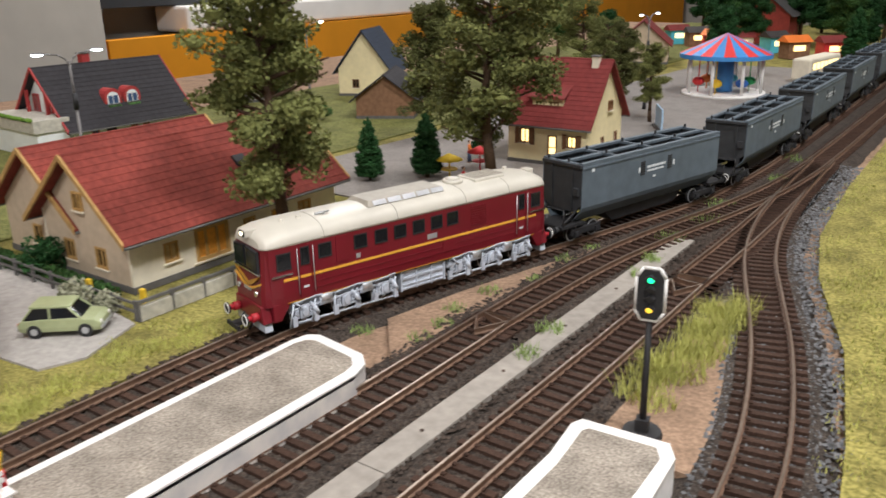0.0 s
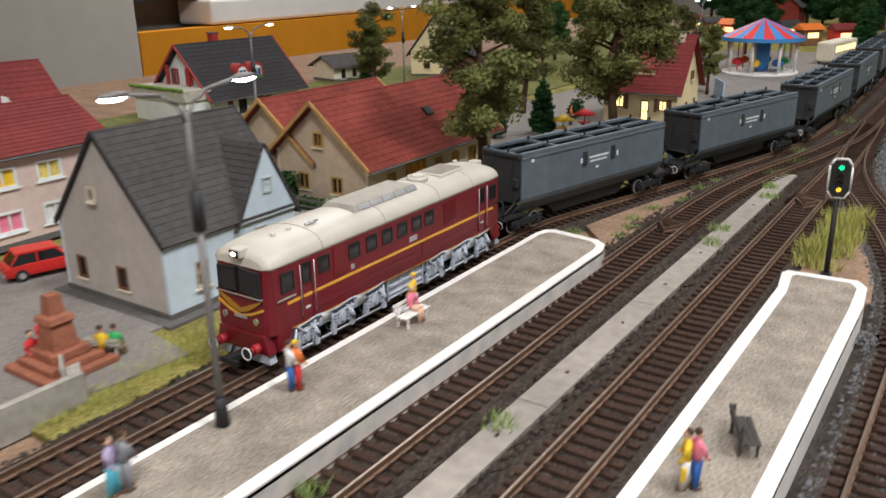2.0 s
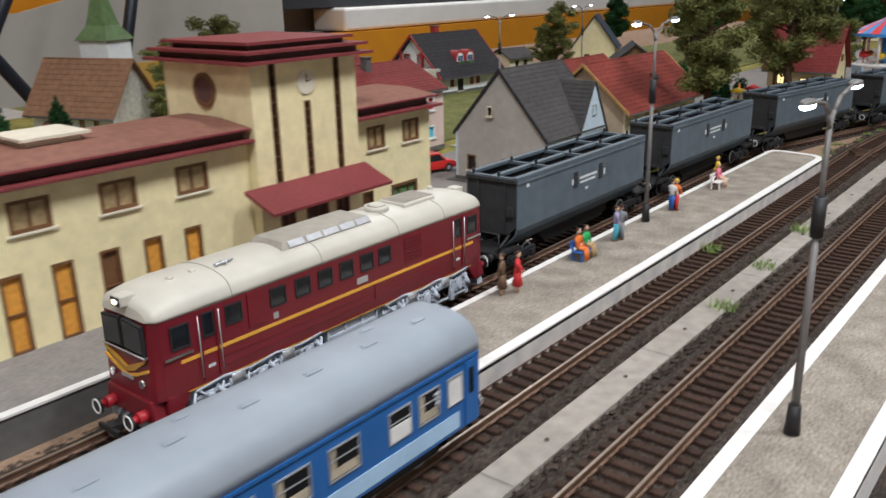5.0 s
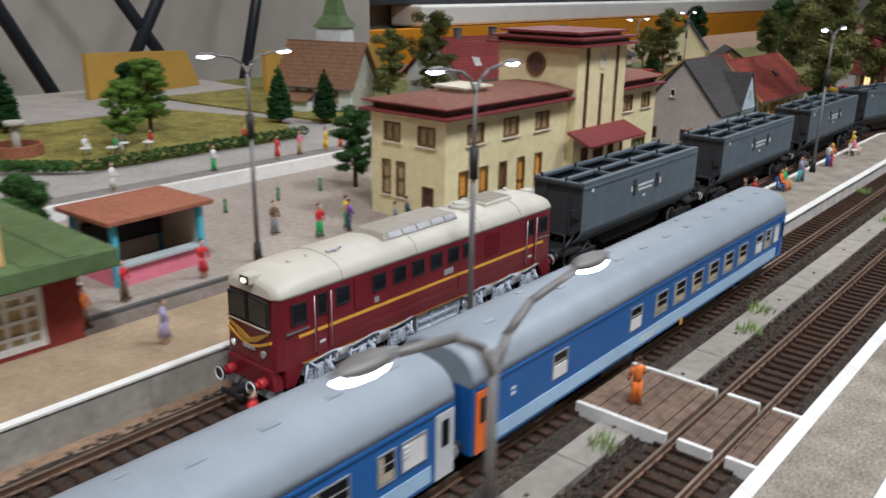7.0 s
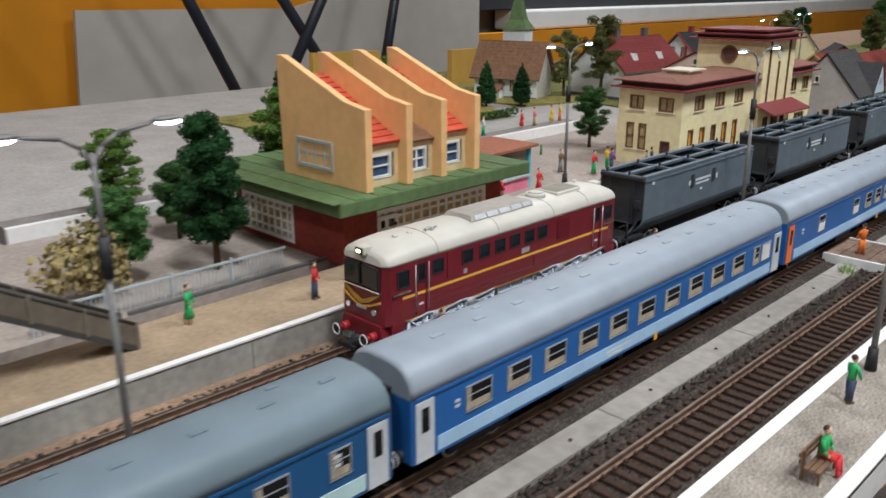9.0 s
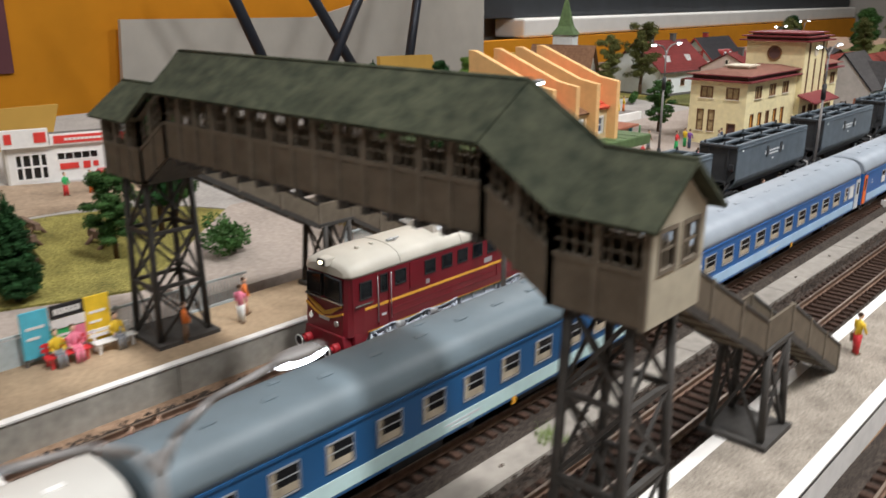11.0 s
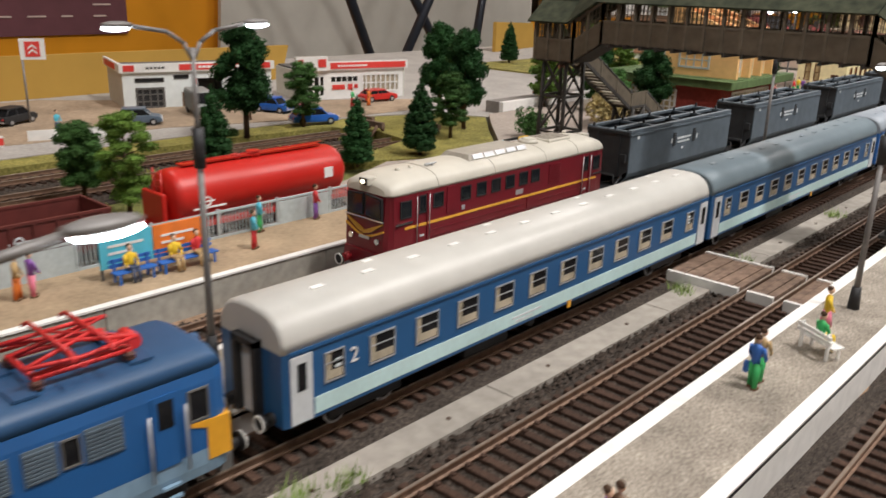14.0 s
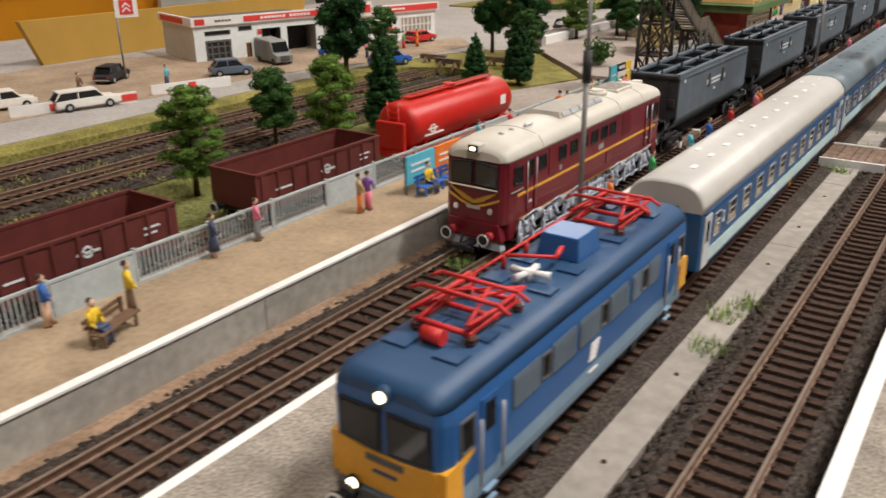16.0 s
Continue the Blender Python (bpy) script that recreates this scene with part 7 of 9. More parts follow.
loft(bm, [[(-W * k * 0.975, y, EV + 0.0001), (-W * k * 0.86, y, EV + 0.0036 - d), (-W * k * 0.62, y, EV + 0.0050 - d), (W * k * 0.62, y, EV + 0.0050 - d), (W * k * 0.86, y, EV + 0.0036 - d), (W * k * 0.975, y, EV + 0.0001)] for (y, k), d in zip(es, (0.0030, 0.0014, 0, 0, 0.0014, 0.0030))])
part("roof", bm, "v43_roof", el, "dark blue roof")
for e in (-1, 1):
    yf = e * h
    single("front_panel", "v43_yellow", el, lambda b: prism(b, [(-W * 0.87, SB + 0.004), (W * 0.87, SB + 0.004), (W * 0.87, 0.0322), (W * 0.30, 0.0312), (-W * 0.30, 0.0312), (-W * 0.87, 0.0322)], "y", *sorted((yf - e * 0.0008, yf + e * 0.0006))), "yellow front panel")
    for s in (-1, 1):
        single("warning_panel", "v43_yellow", el, lambda b: prism(b, [(yf - e * 0.0002, SB + 0.004), (yf - e * 0.0075, SB + 0.004), (yf - e * 0.0075, 0.0305), (yf - e * 0.0125, 0.0322), (yf - e * 0.0125, 0.0332), (yf - e * 0.0002, 0.0322)], "x", *sorted((s * W * 0.87, s * (W + 0.0003)))))
        ws = single("windscreen", "black", el, lambda b: prism(b, [(s * 0.0008, 0.0318), (s * 0.0132, 0.0330), (s * 0.0132, 0.0432), (s * 0.0008, 0.0432)], "y", *sorted((yf - e * 0.0006, yf + e * 0.0005))))
        single("pane", "pane", ws, lambda b: prism(b, [(s * 0.0016, 0.0328), (s * 0.0124, 0.0338), (s * 0.0124, 0.0424), (s * 0.0016, 0.0424)], "y", *sorted((yf, yf + e * 0.0008))))
        hl_ = single("headlamp", "black", el, lambda b: rod(b, (s * 0.0095, yf, 0.0205), (s * 0.0095, yf + e * 0.0016, 0.0205), 0.0021, n=14))
        single("lamp_lens", "lampglow" if e < 0 else "white", hl_, lambda b: rod(b, (s * 0.0095, yf + e * 0.0014, 0.0205), (s * 0.0095, yf + e * 0.0020, 0.0205), 0.0015, n=14))
    tl = single("headlamp", "v43_roof", el, lambda b: rod(b, (0, yf - e * 0.004, 0.0472), (0, yf + e * 0.0012, 0.0472), 0.0024, n=16))
    single("lamp_lens", "lampglow" if e < 0 else "white", tl, lambda b: rod(b, (0, yf + e * 0.0010, 0.0472), (0, yf + e * 0.0017, 0.0472), 0.0014, n=16), "lit round lens" if e < 0 else "")
    single("number_bar", "plinth", el, lambda b: box(b, -0.0055, 0.0055, *sorted((yf, yf + e * 0.0009)), 0.0288, 0.0306))
    single("front_emblem", "v43_roof", el, lambda b: box(b, -0.0035, 0.0035, *sorted((yf, yf + e * 0.0008)), 0.0258, 0.0268))
    single("buffer_beam", "plinth", el, lambda b: box(b, -0.0150, 0.0150, *sorted((yf - e * 0.003, yf + e * 0.001)), 0.0145, 0.0192))
    buffers(el, yf + e * 0.0008, e, "black", 0.0180)
    single("coupling", "black", el, lambda b: box(b, -0.002, 0.002, *sorted((yf, yf + e * 0.0085)), 0.0135, 0.0155))
    bg = single("bogie", "black", el, lambda b: [box(b, s * 0.0135 - 0.001, s * 0.0135 + 0.001, *sorted((e * 0.026, e * 0.070)), 0.0130, 0.0172) for s in (-1, 1)] + [box(b, -0.0130, 0.0130, *sorted((e * 0.046, e * 0.050)), 0.0130, 0.0172)] + [rod(b, (s * 0.0145, e * y, 0.0150), (s * 0.0160, e * y, 0.0150), 0.0022, n=10) for s in (-1, 1) for y in (0.036, 0.060)])
    wheelset(bg, e * 0.036, 0.0066)
    wheelset(bg, e * 0.060, 0.0066)
for s in (-1, 1):
    xs = s * W
    for e in (-1, 1):
        side_window(eb, xs, *sorted((e * 0.0705, e * 0.0770)), 0.0335, 0.0425, "plinth")
        dd = single("door", "v43_blue", eb, lambda b: plate(b, xs, *sorted((e * 0.0600, e * 0.0675)), 0.0240, 0.0440, 0.0004))
        single("door_window", "pane", dd, lambda b: plate(b, xs + s * 0.0003, *sorted((e * 0.0615, e * 0.0660)), 0.0350, 0.0425, 0.0003))
        single("handrail", "silver", eb, lambda b: [rod(b, (xs + s * 0.0012, e * y, 0.0215), (xs + s * 0.0012, e * y, 0.0400), 0.00045, n=6) for y in (0.0585, 0.0692)])
        single("step", "v43_low", eb, lambda b: [box(b, *sorted((xs, xs + s * 0.0012)), *sorted((e * 0.0610, e * 0.0665)), z, z + 0.0007) for z in (0.0145, 0.0180)])
    for y0, y1, k in ((-0.0520, -0.0370, 0), (-0.0360, -0.0310, 1), (-0.0300, -0.0150, 0), (-0.0130, 0.0020, 0), (0.0030, 0.0080, 1), (0.0090, 0.0240, 0), (0.0270, 0.0350, 0), (0.0360, 0.0410, 1), (0.0420, 0.0520, 0)):
        if k:
            side_window(eb, xs, y0, y1, 0.0345, 0.0420, "plinth")
        else:
            lv = single("louver_panel", "louver", eb, lambda b: plate(b, xs, y0, y1, 0.0338, 0.0425, 0.0003))
            single("slat", "louver", lv, lambda b: [plate(b, xs + s * 0.0003, y0 + 0.0005, y1 - 0.0005, 0.0342 + j * 0.0010, 0.0347 + j * 0.0010, 0.0003) for j in range(8)])
    single("side_emblem", "white", eb, lambda b: [plate(b, xs, *sorted((s * (-0.0045 + j * 0.0003), s * (0.0005 + j * 0.0006))), 0.0262 + j * 0.0012, 0.0270 + j * 0.0012, 0.0003) for j in range(5)] + [plate(b, xs, -0.004, 0.002, 0.0222, 0.0230, 0.0003)])
rz = EV + 0.0050
single("roof_box", "v43_blue", el, lambda b: loft(b, [[(-0.0072, 0.006, rz), (0.0072, 0.006, rz), (0.0072, 0.0225, rz), (-0.0072, 0.0225, rz)], [(-0.0062, 0.0075, rz + 0.0070), (0.0062, 0.0075, rz + 0.0070), (0.0062, 0.0215, rz + 0.0070), (-0.0062, 0.0215, rz + 0.0070)]], smooth=False), "blue roof box", bevel=0.0004)
for x in (-0.0075, 0.0075):
    for y in (-0.066, -0.052, -0.018, 0.0, 0.032, 0.062):
        single("roof_hatch", "v43_roof", el, lambda b: box(b, x - 0.0035, x + 0.0035, y - 0.003, y + 0.003, rz, rz + 0.0007))
for c, up_ in ((-0.046, 1), (0.048, -1)):
    pt = single("pantograph", "panto_red", el, lambda b: [bar(b, (-0.0085, c + y, rz + 0.0028), (0.0085, c + y, rz + 0.0028), 0.0012) for y in (-0.012, 0.0, 0.012)] + [bar(b, (s * 0.0075, c - 0.012, rz + 0.0028), (s * 0.0075, c + 0.012, rz + 0.0028), 0.0011) for s in (-1, 1)], "folded red pantograph")
    arms = []
    for s in (-1, 1):
        arms += [((s * 0.0070, c + y0, rz + 0.0032), (s * 0.0085, c + y1, rz + 0.0062), 0.0009) for y0, y1 in ((-0.0130, 0.0145), (0.0130, -0.0145))]
        arms += [((s * 0.0085, c + d * 0.0145, rz + 0.0062), (s * 0.0040, c - d * 0.004, rz + 0.0085), 0.0008) for d in (1, -1)]
        arms.append(((s * 0.0040, c - 0.004, rz + 0.0085), (-s * 0.0085, c + 0.0145, rz + 0.0062), 0.0005))
    for p, q, w in arms:
        single("arm", "panto_red", pt, lambda b: bar(b, p, q, w))
    for y in (-0.0050, 0.0050):
        single("contact_strip", "panto_red", pt, lambda b: (bar(b, (-0.0115, c + y, rz + 0.0088), (0.0115, c + y, rz + 0.0088), 0.0009), [bar(b, (s * 0.0115, c + y, rz + 0.0088), (s * 0.0148, c + y, rz + 0.0070), 0.0008) for s in (-1, 1)]))
    single("insulator", "porcelain", pt, lambda b: [rod(b, (x, c + y, rz), (x, c + y, rz + 0.0026), 0.0012, n=10) for x in (-0.0080, 0.0080) for y in (-0.012, 0.012)] + [ring(b, (x, c + y), 0.0017, 0.0008, "z", rz + 0.0008 + k * 0.0009, rz + 0.0012 + k * 0.0009, 10) for x in (-0.0080, 0.0080) for y in (-0.012, 0.012) for k in range(2)])
    single("air_cylinder", "panto_red", pt, lambda b: rod(b, (-0.003, c - 0.0165 * up_, rz + 0.0022), (0.003, c - 0.0165 * up_, rz + 0.0022), 0.0021, n=12))
single("bus_bar", "panto_red", el, lambda b: (bar(b, (-0.0095, -0.036, rz + 0.0042), (-0.0095, 0.042, rz + 0.0042), 0.0007), bar(b, (-0.0095, -0.010, rz + 0.0042), (0.0045, -0.004, rz + 0.0048), 0.0009), [rod(b, (-0.0095, y, rz), (-0.0095, y, rz + 0.0042), 0.0008) for y in (-0.028, -0.010, 0.004, 0.03)], bar(b, (0.0045, -0.004, rz + 0.0048), (0.0025, 0.004, rz + 0.0048), 0.0012)))
single("circuit_breaker", "white", el, lambda b: [rod(b, (0.001 + 0.006 * math.cos(a), -0.014 + 0.006 * math.sin(a), rz + 0.0022), (0.001, -0.014, rz + 0.0026), 0.0012, 0.0008, n=8) for a in (0.3, 1.7, 3.0, 4.4)] + [rod(b, (0.001, -0.014, rz), (0.001, -0.014, rz + 0.0036), 0.0013, n=8)])

# ---- lamps, signal, crossings ----
def street_lamp(x, y, z, label="tall grey double-arm platform lamp, lit"):
    t = thing("street_lamp", label, "lamp", pose(x, y, z), group="street lamps")
    single("pole", "lamp_pole", t, lambda b: (rod(b, (0, 0, 0), (0, 0, 0.075), 0.0014, 0.0011), rod(b, (0, 0, 0.075), (0, 0, 0.108), 0.0009, 0.0008)))
    single("base", "black", t, lambda b: rod(b, (0, 0, 0), (0, 0, 0.011), 0.0026, 0.0020, n=10), "black base sleeve")
    single("sleeve", "black", t, lambda b: rod(b, (0, 0, 0.070), (0, 0, 0.083), 0.0020, n=10), "black middle sleeve")
    for s in (-1, 1):
        pts = [(0, 0, 0.104), (0, s * 0.0030, 0.1095), (0, s * 0.0085, 0.1130), (0, s * 0.0200, 0.1148)]
        arm = single("arm", "lamp_pole", t, lambda b: [rod(b, p, q, 0.0007, n=6) for p, q in zip(pts, pts[1:])])
        hd = single("lamp_head", "lamp_pole", arm, lambda b: blob(b, (0, s * 0.0245, 0.1153), 0.0020, 0.0050, 0.0011, 10, 6))
        single("diffuser", "lamp_led", hd, lambda b: blob(b, (0, s * 0.0250, 0.1143), 0.0018, 0.0042, 0.0010, 10, 6), "glowing white diffuser")
    return t


for x, y in ((-0.249, -0.017), (-0.252, -0.481), (-0.252, -0.925), (-0.247, -1.425)):
    street_lamp(x, y, PZ).scale.z = 1.03
for x, y, k in ((-0.102, -0.218, 0.955), (-0.105, -0.663, 0.95), (-0.099, -1.194, 0.93), (-0.092, -1.555, 0.93)):
    street_lamp(x, y, PZ).scale.z = k
street_lamp(-0.407, -0.478, FZ)
for x, y in ((-0.62, 0.36), (-0.70, 0.70), (-0.40, 0.98)):
    street_lamp(x, y, 0.005, "tall grey village street lamp, lit")
sg = thing("light_signal", "black railway signal with white rim, green light on", "signal", pose(-0.1025, 0.2685, 0.0046))
single("mast", "black", sg, lambda b: (rod(b, (0, 0, 0), (0, 0, 0.05), 0.0014, 0.0012), box(b, -0.0006, 0.0006, 0.0015, 0.0019, 0.02, 0.05)))
single("base", "black", sg, lambda b: (rod(b, (0, 0, 0), (0, 0, 0.002), 0.008, 0.0072, n=14), box(b, -0.0025, 0.0025, -0.0025, 0.0025, 0.002, 0.007)))
octo = [(-0.0030, 0.0), (0.0030, 0.0), (0.0052, 0.0035), (0.0052, 0.0165), (0.0030, 0.0200), (-0.0030, 0.0200), (-0.0052, 0.0165), (-0.0052, 0.0035)]
hdm = single("signal_head", "black", sg, lambda b: prism(b, [(x * 0.9, 0.0485 + z * 0.94 + 0.0006) for x, z in octo], "y", -0.0022, 0.0012))
single("white_rim", "white", hdm, lambda b: [bar(b, (octo[i][0], -0.0012, 0.0485 + octo[i][1]), (octo[(i + 1) % 8][0], -0.0012, 0.0485 + octo[(i + 1) % 8][1]), 0.0011) for i in range(8)])
for z, mt in ((0.0645, "sig_green"), (0.0605, "blackgloss"), (0.0570, "blackgloss"), (0.0530, "sig_yellow")):
    ln = single("lens", mt, hdm, lambda b: rod(b, (0, -0.0020, z), (0, -0.0027, z), 0.0013, n=12))
    single("hood", "black", ln, lambda b: prism(b, [(-0.0019, z + 0.0008), (0, z + 0.0021), (0.0019, z + 0.0008), (0.0015, z + 0.0006), (0, z + 0.0016), (-0.0015, z + 0.0006)], "y", -0.0045, -0.0022))
sg.rotation_euler = (0, 0, radians(12))
for y0, y1 in ((-0.489, -0.443), (-1.190, -1.146)):
    cg = thing("track_crossing", "weathered wooden plank crossing with white edges", "crossing")
    for x0, x1 in ((-0.1905, -0.1525), (-0.1480, -0.1350), (-0.1300, -0.1175)):
        n = max(2, round((x1 - x0) / 0.0044))
        for i in range(n):
            a, b2 = x0 + (x1 - x0) * i / n, x0 + (x1 - x0) * (i + 1) / n
            single("plank", "planks", cg, lambda b: box(b, a + 0.0002, b2 - 0.0002, y0, y1, 0.0050, 0.0098 + 0.0003 * (i % 2)))
        for yy in (y0, y1):
            single("edge_board", "plat_white", cg, lambda b: box(b, x0, x1, yy - 0.0014, yy + 0.0006, 0.0045, 0.0106))
cg = thing("track_crossing", "short wooden crossing in the main track", "crossing")
for i in range(4):
    single("plank", "planks", cg, lambda b: box(b, -0.3185 + i * 0.0105, -0.3090 + i * 0.0105, -1.197, -1.162, 0.005, 0.0097))
for yy in (-1.199, -1.160):
    single("edge_board", "plat_white", cg, lambda b: box(b, -0.3185, -0.2785, yy - 0.002, yy + 0.002, 0.005, 0.0105))

# ---- platform fence, benches, boards ----
fn = thing("platform_fence", "pale grey metal railing with a solid foot along the platform", "fence")
FX = -0.3745
for i in range(19):
    y0 = -1.72 + i * 0.038
    single("post", "fence_grey", fn, lambda b: box(b, FX - 0.0007, FX + 0.0007, y0 - 0.0007, y0 + 0.0007, 0.008, 0.0325))
    bm = bmesh.new()
    for j in range(16):
        y = y0 + 0.0022 + j * 0.00215
        box(bm, FX - 0.00025, FX + 0.00025, y - 0.0003, y + 0.0003, 0.0185, 0.0305)
    box(bm, FX - 0.0006, FX + 0.0006, y0 + 0.0007, y0 + 0.0373, 0.0305, 0.0316)
    box(bm, FX - 0.0006, FX + 0.0006, y0 + 0.0007, y0 + 0.0373, 0.0165, 0.0180)
    loose(part("railing_panel", bm, "fence_grey", fn), "baluster")
    if i % 4 == 3:
        single("solid_panel", "fence_grey", fn, lambda b: box(b, FX + 0.0003, FX + 0.0007, y0 + 0.001, y0 + 0.037, 0.0168, 0.0300))
fn = thing("forecourt_fence", "grey metal railing on the forecourt", "fence")
for i in range(4):
    y0 = -0.905 + i * 0.036
    single("railing_panel", "fence_grey", fn, lambda b: [box(b, -0.3995, -0.3990, y0 + j * 0.0024, y0 + j * 0.0024 + 0.0006, FZ, FZ + 0.0135) for j in range(15)] + [box(b, -0.3998, -0.3987, y0, y0 + 0.036, FZ + 0.0125, FZ + 0.0137)])
    single("post", "fence_grey", fn, lambda b: box(b, -0.4000, -0.3986, y0 - 0.0007, y0 + 0.0007, FZ, FZ + 0.0150))


def bench(x, y, z, rz, mt, label, w=0.018):
    t = thing("platform_bench", label, "bench", pose(x, y, z, 0, 0, rz))
    for i in range(3):
        single("seat_slat", mt, t, lambda b: box(b, 0.0005 + i * 0.0019, 0.0021 + i * 0.0019, -w / 2, w / 2, 0.0050, 0.0056))
    for i in range(2):
        single("back_slat", mt, t, lambda b: box(b, -0.0012 - i * 0.0003, -0.0005 - i * 0.0003, -w / 2, w / 2, 0.0068 + i * 0.0022, 0.0083 + i * 0.0022))
    for s in (-1, 1):
        single("leg", mt, t, lambda b: (box(b, -0.0008, 0.0002, s * (w / 2 - 0.002) - 0.0005, s * (w / 2 - 0.002) + 0.0005, 0, 0.0110), box(b, 0.0048, 0.0056, s * (w / 2 - 0.002) - 0.0005, s * (w / 2 - 0.002) + 0.0005, 0, 0.0050)))
    return t


# ---- small figures of the layout: plain painted shapes ----
def figure(x, y, z, rz, top, legs, pose_="stand", h=0.0200, hat=None, bag=None, skirt=False):
    bm = bmesh.new()
    def col(fs, i):
        for f in fs:
            f.material_index = i
    k = h / 0.0200
    if pose_ == "stand":
        if skirt:
            col(rod(bm, (0, 0, 0.0035 * k), (0, 0, 0.0105 * k), 0.0027 * k, 0.0016 * k, n=8), 1)
            for s in (-1, 1):
                col(rod(bm, (0.0002, s * 0.0009 * k, 0), (0, s * 0.0009 * k, 0.0038 * k), 0.0007 * k, 0.0008 * k, n=6), 2)
        else:
            for s in (-1, 1):
                col(rod(bm, (0.0007 * s * k, s * 0.0012 * k, 0.0006), (0, s * 0.0009 * k, 0.0100 * k), 0.0010 * k, 0.0014 * k, n=7), 1)
                col(box(bm, -0.0010 * k + 0.0007 * s * k, 0.0020 * k + 0.0007 * s * k, s * 0.0012 * k - 0.0008 * k, s * 0.0012 * k + 0.0008 * k, 0, 0.0009 * k), 3)
        zb = 0.0096 * k
    else:
        for s in (-1, 1):
            col(rod(bm, (0.0, s * 0.0010, 0.0068), (0.0050, s * 0.0012, 0.0066), 0.0013, 0.0011, n=6), 1)
            col(rod(bm, (0.0050, s * 0.0012, 0.0068), (0.0058, s * 0.0012, 0.0006), 0.0010, 0.0008, n=6), 1)
        zb = 0.0062
    col(loft(bm, [[(0.0012 * a * k * math.cos(t), 0.0019 * a2 * k * math.sin(t), zb + zz * k) for t in [i * math.pi / 4 for i in range(8)]] for a, a2, zz in ((1.1, 0.9, 0), (1.15, 0.95, 0.003), (1.2, 1.25, 0.0062), (0.6, 0.45, 0.0074))]), 0)
    for s in (-1, 1):
        e = (0.0010 * k, s * 0.0030 * k, zb + 0.0028 * k)
        col(rod(bm, (0, s * 0.0023 * k, zb + 0.0064 * k), e, 0.0008 * k, 0.0007 * k, n=6), 0)
        hd = (0.0024 * k, s * 0.0024 * k, zb + (0.0004 if s > 0 else 0.0012) * k)
        col(rod(bm, e, hd, 0.0007 * k, 0.0005 * k, n=6), 0)
        col(blob(bm, hd, 0.0006 * k, 0.0006 * k, 0.0006 * k, 6, 4), 2)
    hz = zb + 0.0094 * k
    col(blob(bm, (0.0002 * k, 0, hz), 0.0013 * k, 0.0012 * k, 0.0016 * k, 8, 6), 2)
    col(blob(bm, (-0.0002 * k, 0, hz + 0.0007 * k), 0.0013 * k, 0.0013 * k, 0.0012 * k, 8, 5), 4)
    if bag:
        col(box(bm, 0.0, 0.0016 * k, 0.0030 * k, 0.0044 * k, 0.0050 * k, 0.0090 * k), 5)
    names = {"c_red": "red", "c_orange": "orange", "c_yellow": "yellow", "c_green": "green", "c_blue": "blue", "c_navy": "navy", "c_white": "white", "c_pink": "pink", "c_purple": "purple", "c_brown": "brown", "c_grey": "grey", "c_cyan": "light blue", "c_lilac": "lilac", "c_tan": "tan", "skin": "beige"}
    lab = "small painted %s figurine in %s and %s" % ("seated" if pose_ != "stand" else "standing", names[top], names[legs])
    return solo("figurine", bm, (top, legs, "skin", "c_brown", hat or "hair", bag or "c_grey"), lab, "figurine", pose(x, y, z, 0, 0, rz), group="figurines of the layout")


def pair(x, y, z, a, b, d=0.004, rz=30):
    figure(x, y, z, rz, *a)
    figure(x + 0.001, y + d, z, rz + 70, *b)


Z = PZ
# island platform
bench(-0.2465, 0.090, Z, 0, "white", "white slatted bench on the platform")
figure(-0.2460, 0.092, Z, 0, "c_pink", "skin", "sit", hat="c_yellow")
figure(-0.2490, 0.098, Z, 200, "c_yellow", "c_red", hat="c_yellow")
figure(-0.2465, 0.015, Z, 70, "c_white", "c_blue", hat="hair")
figure(-0.2445, 0.017, Z, 70, "c_orange", "c_red", hat="c_yellow")
pair(-0.2455, -0.063, Z, ("c_lilac", "c_cyan"), ("c_grey", "c_grey"))
bench(-0.2475, -0.100, Z, 0, "c_blue", "blue slatted bench on the platform")
figure(-0.2465, -0.104, Z, 0, "c_orange", "c_orange", "sit")
figure(-0.2465, -0.096, Z, 0, "c_green", "c_tan", "sit")
figure(-0.2455, -0.163, Z, 30, "c_red", "c_red", skirt=True)
figure(-0.2495, -0.170, Z, 200, "c_brown", "c_brown", skirt=True)
for y, a, b in ((-0.60, "c_red", "c_blue"), (-0.78, "c_pink", "c_navy"), (-1.13, "c_pink", "c_red"), (-1.33, "c_green", "c_navy"), (-1.27, "c_cyan", "c_tan"), (-1.385, "c_orange", "c_tan"), (-1.235, "c_blue", "c_blue"), (-1.19, "c_red", "c_brown"), (-1.12, "c_orange", "c_red")):
    figure(-0.250, y, Z, 40, a, b)
# outer platform
bench(-0.0945, 0.067, Z, 25, "br_steel", "brown slatted bench on the platform")
figure(-0.0985, 0.036, Z, 50, "c_pink", "c_blue", hat="hair")
figure(-0.1010, 0.034, Z, 200, "c_yellow", "c_white", bag="c_yellow")
figure(-0.0980, -0.063, Z, 90, "c_tan", "c_brown", hat="c_orange")
solo("luggage_cart", (lambda b: (box(b, -0.004, 0.004, -0.006, 0.006, 0.002, 0.008), [rod(b, (x, y, 0.0018), (x + 0.001, y, 0.0018), 0.0018, n=10) for x in (-0.005, 0.004) for y in (-0.004, 0.004)], bar(b, (0, 0.006, 0.006), (0, 0.009, 0.010), 0.0006)) and b)(bmesh.new()), "c_navy", "dark blue luggage cart on the platform", "cart", pose(-0.0925, -0.043, Z, 0, 0, 20))
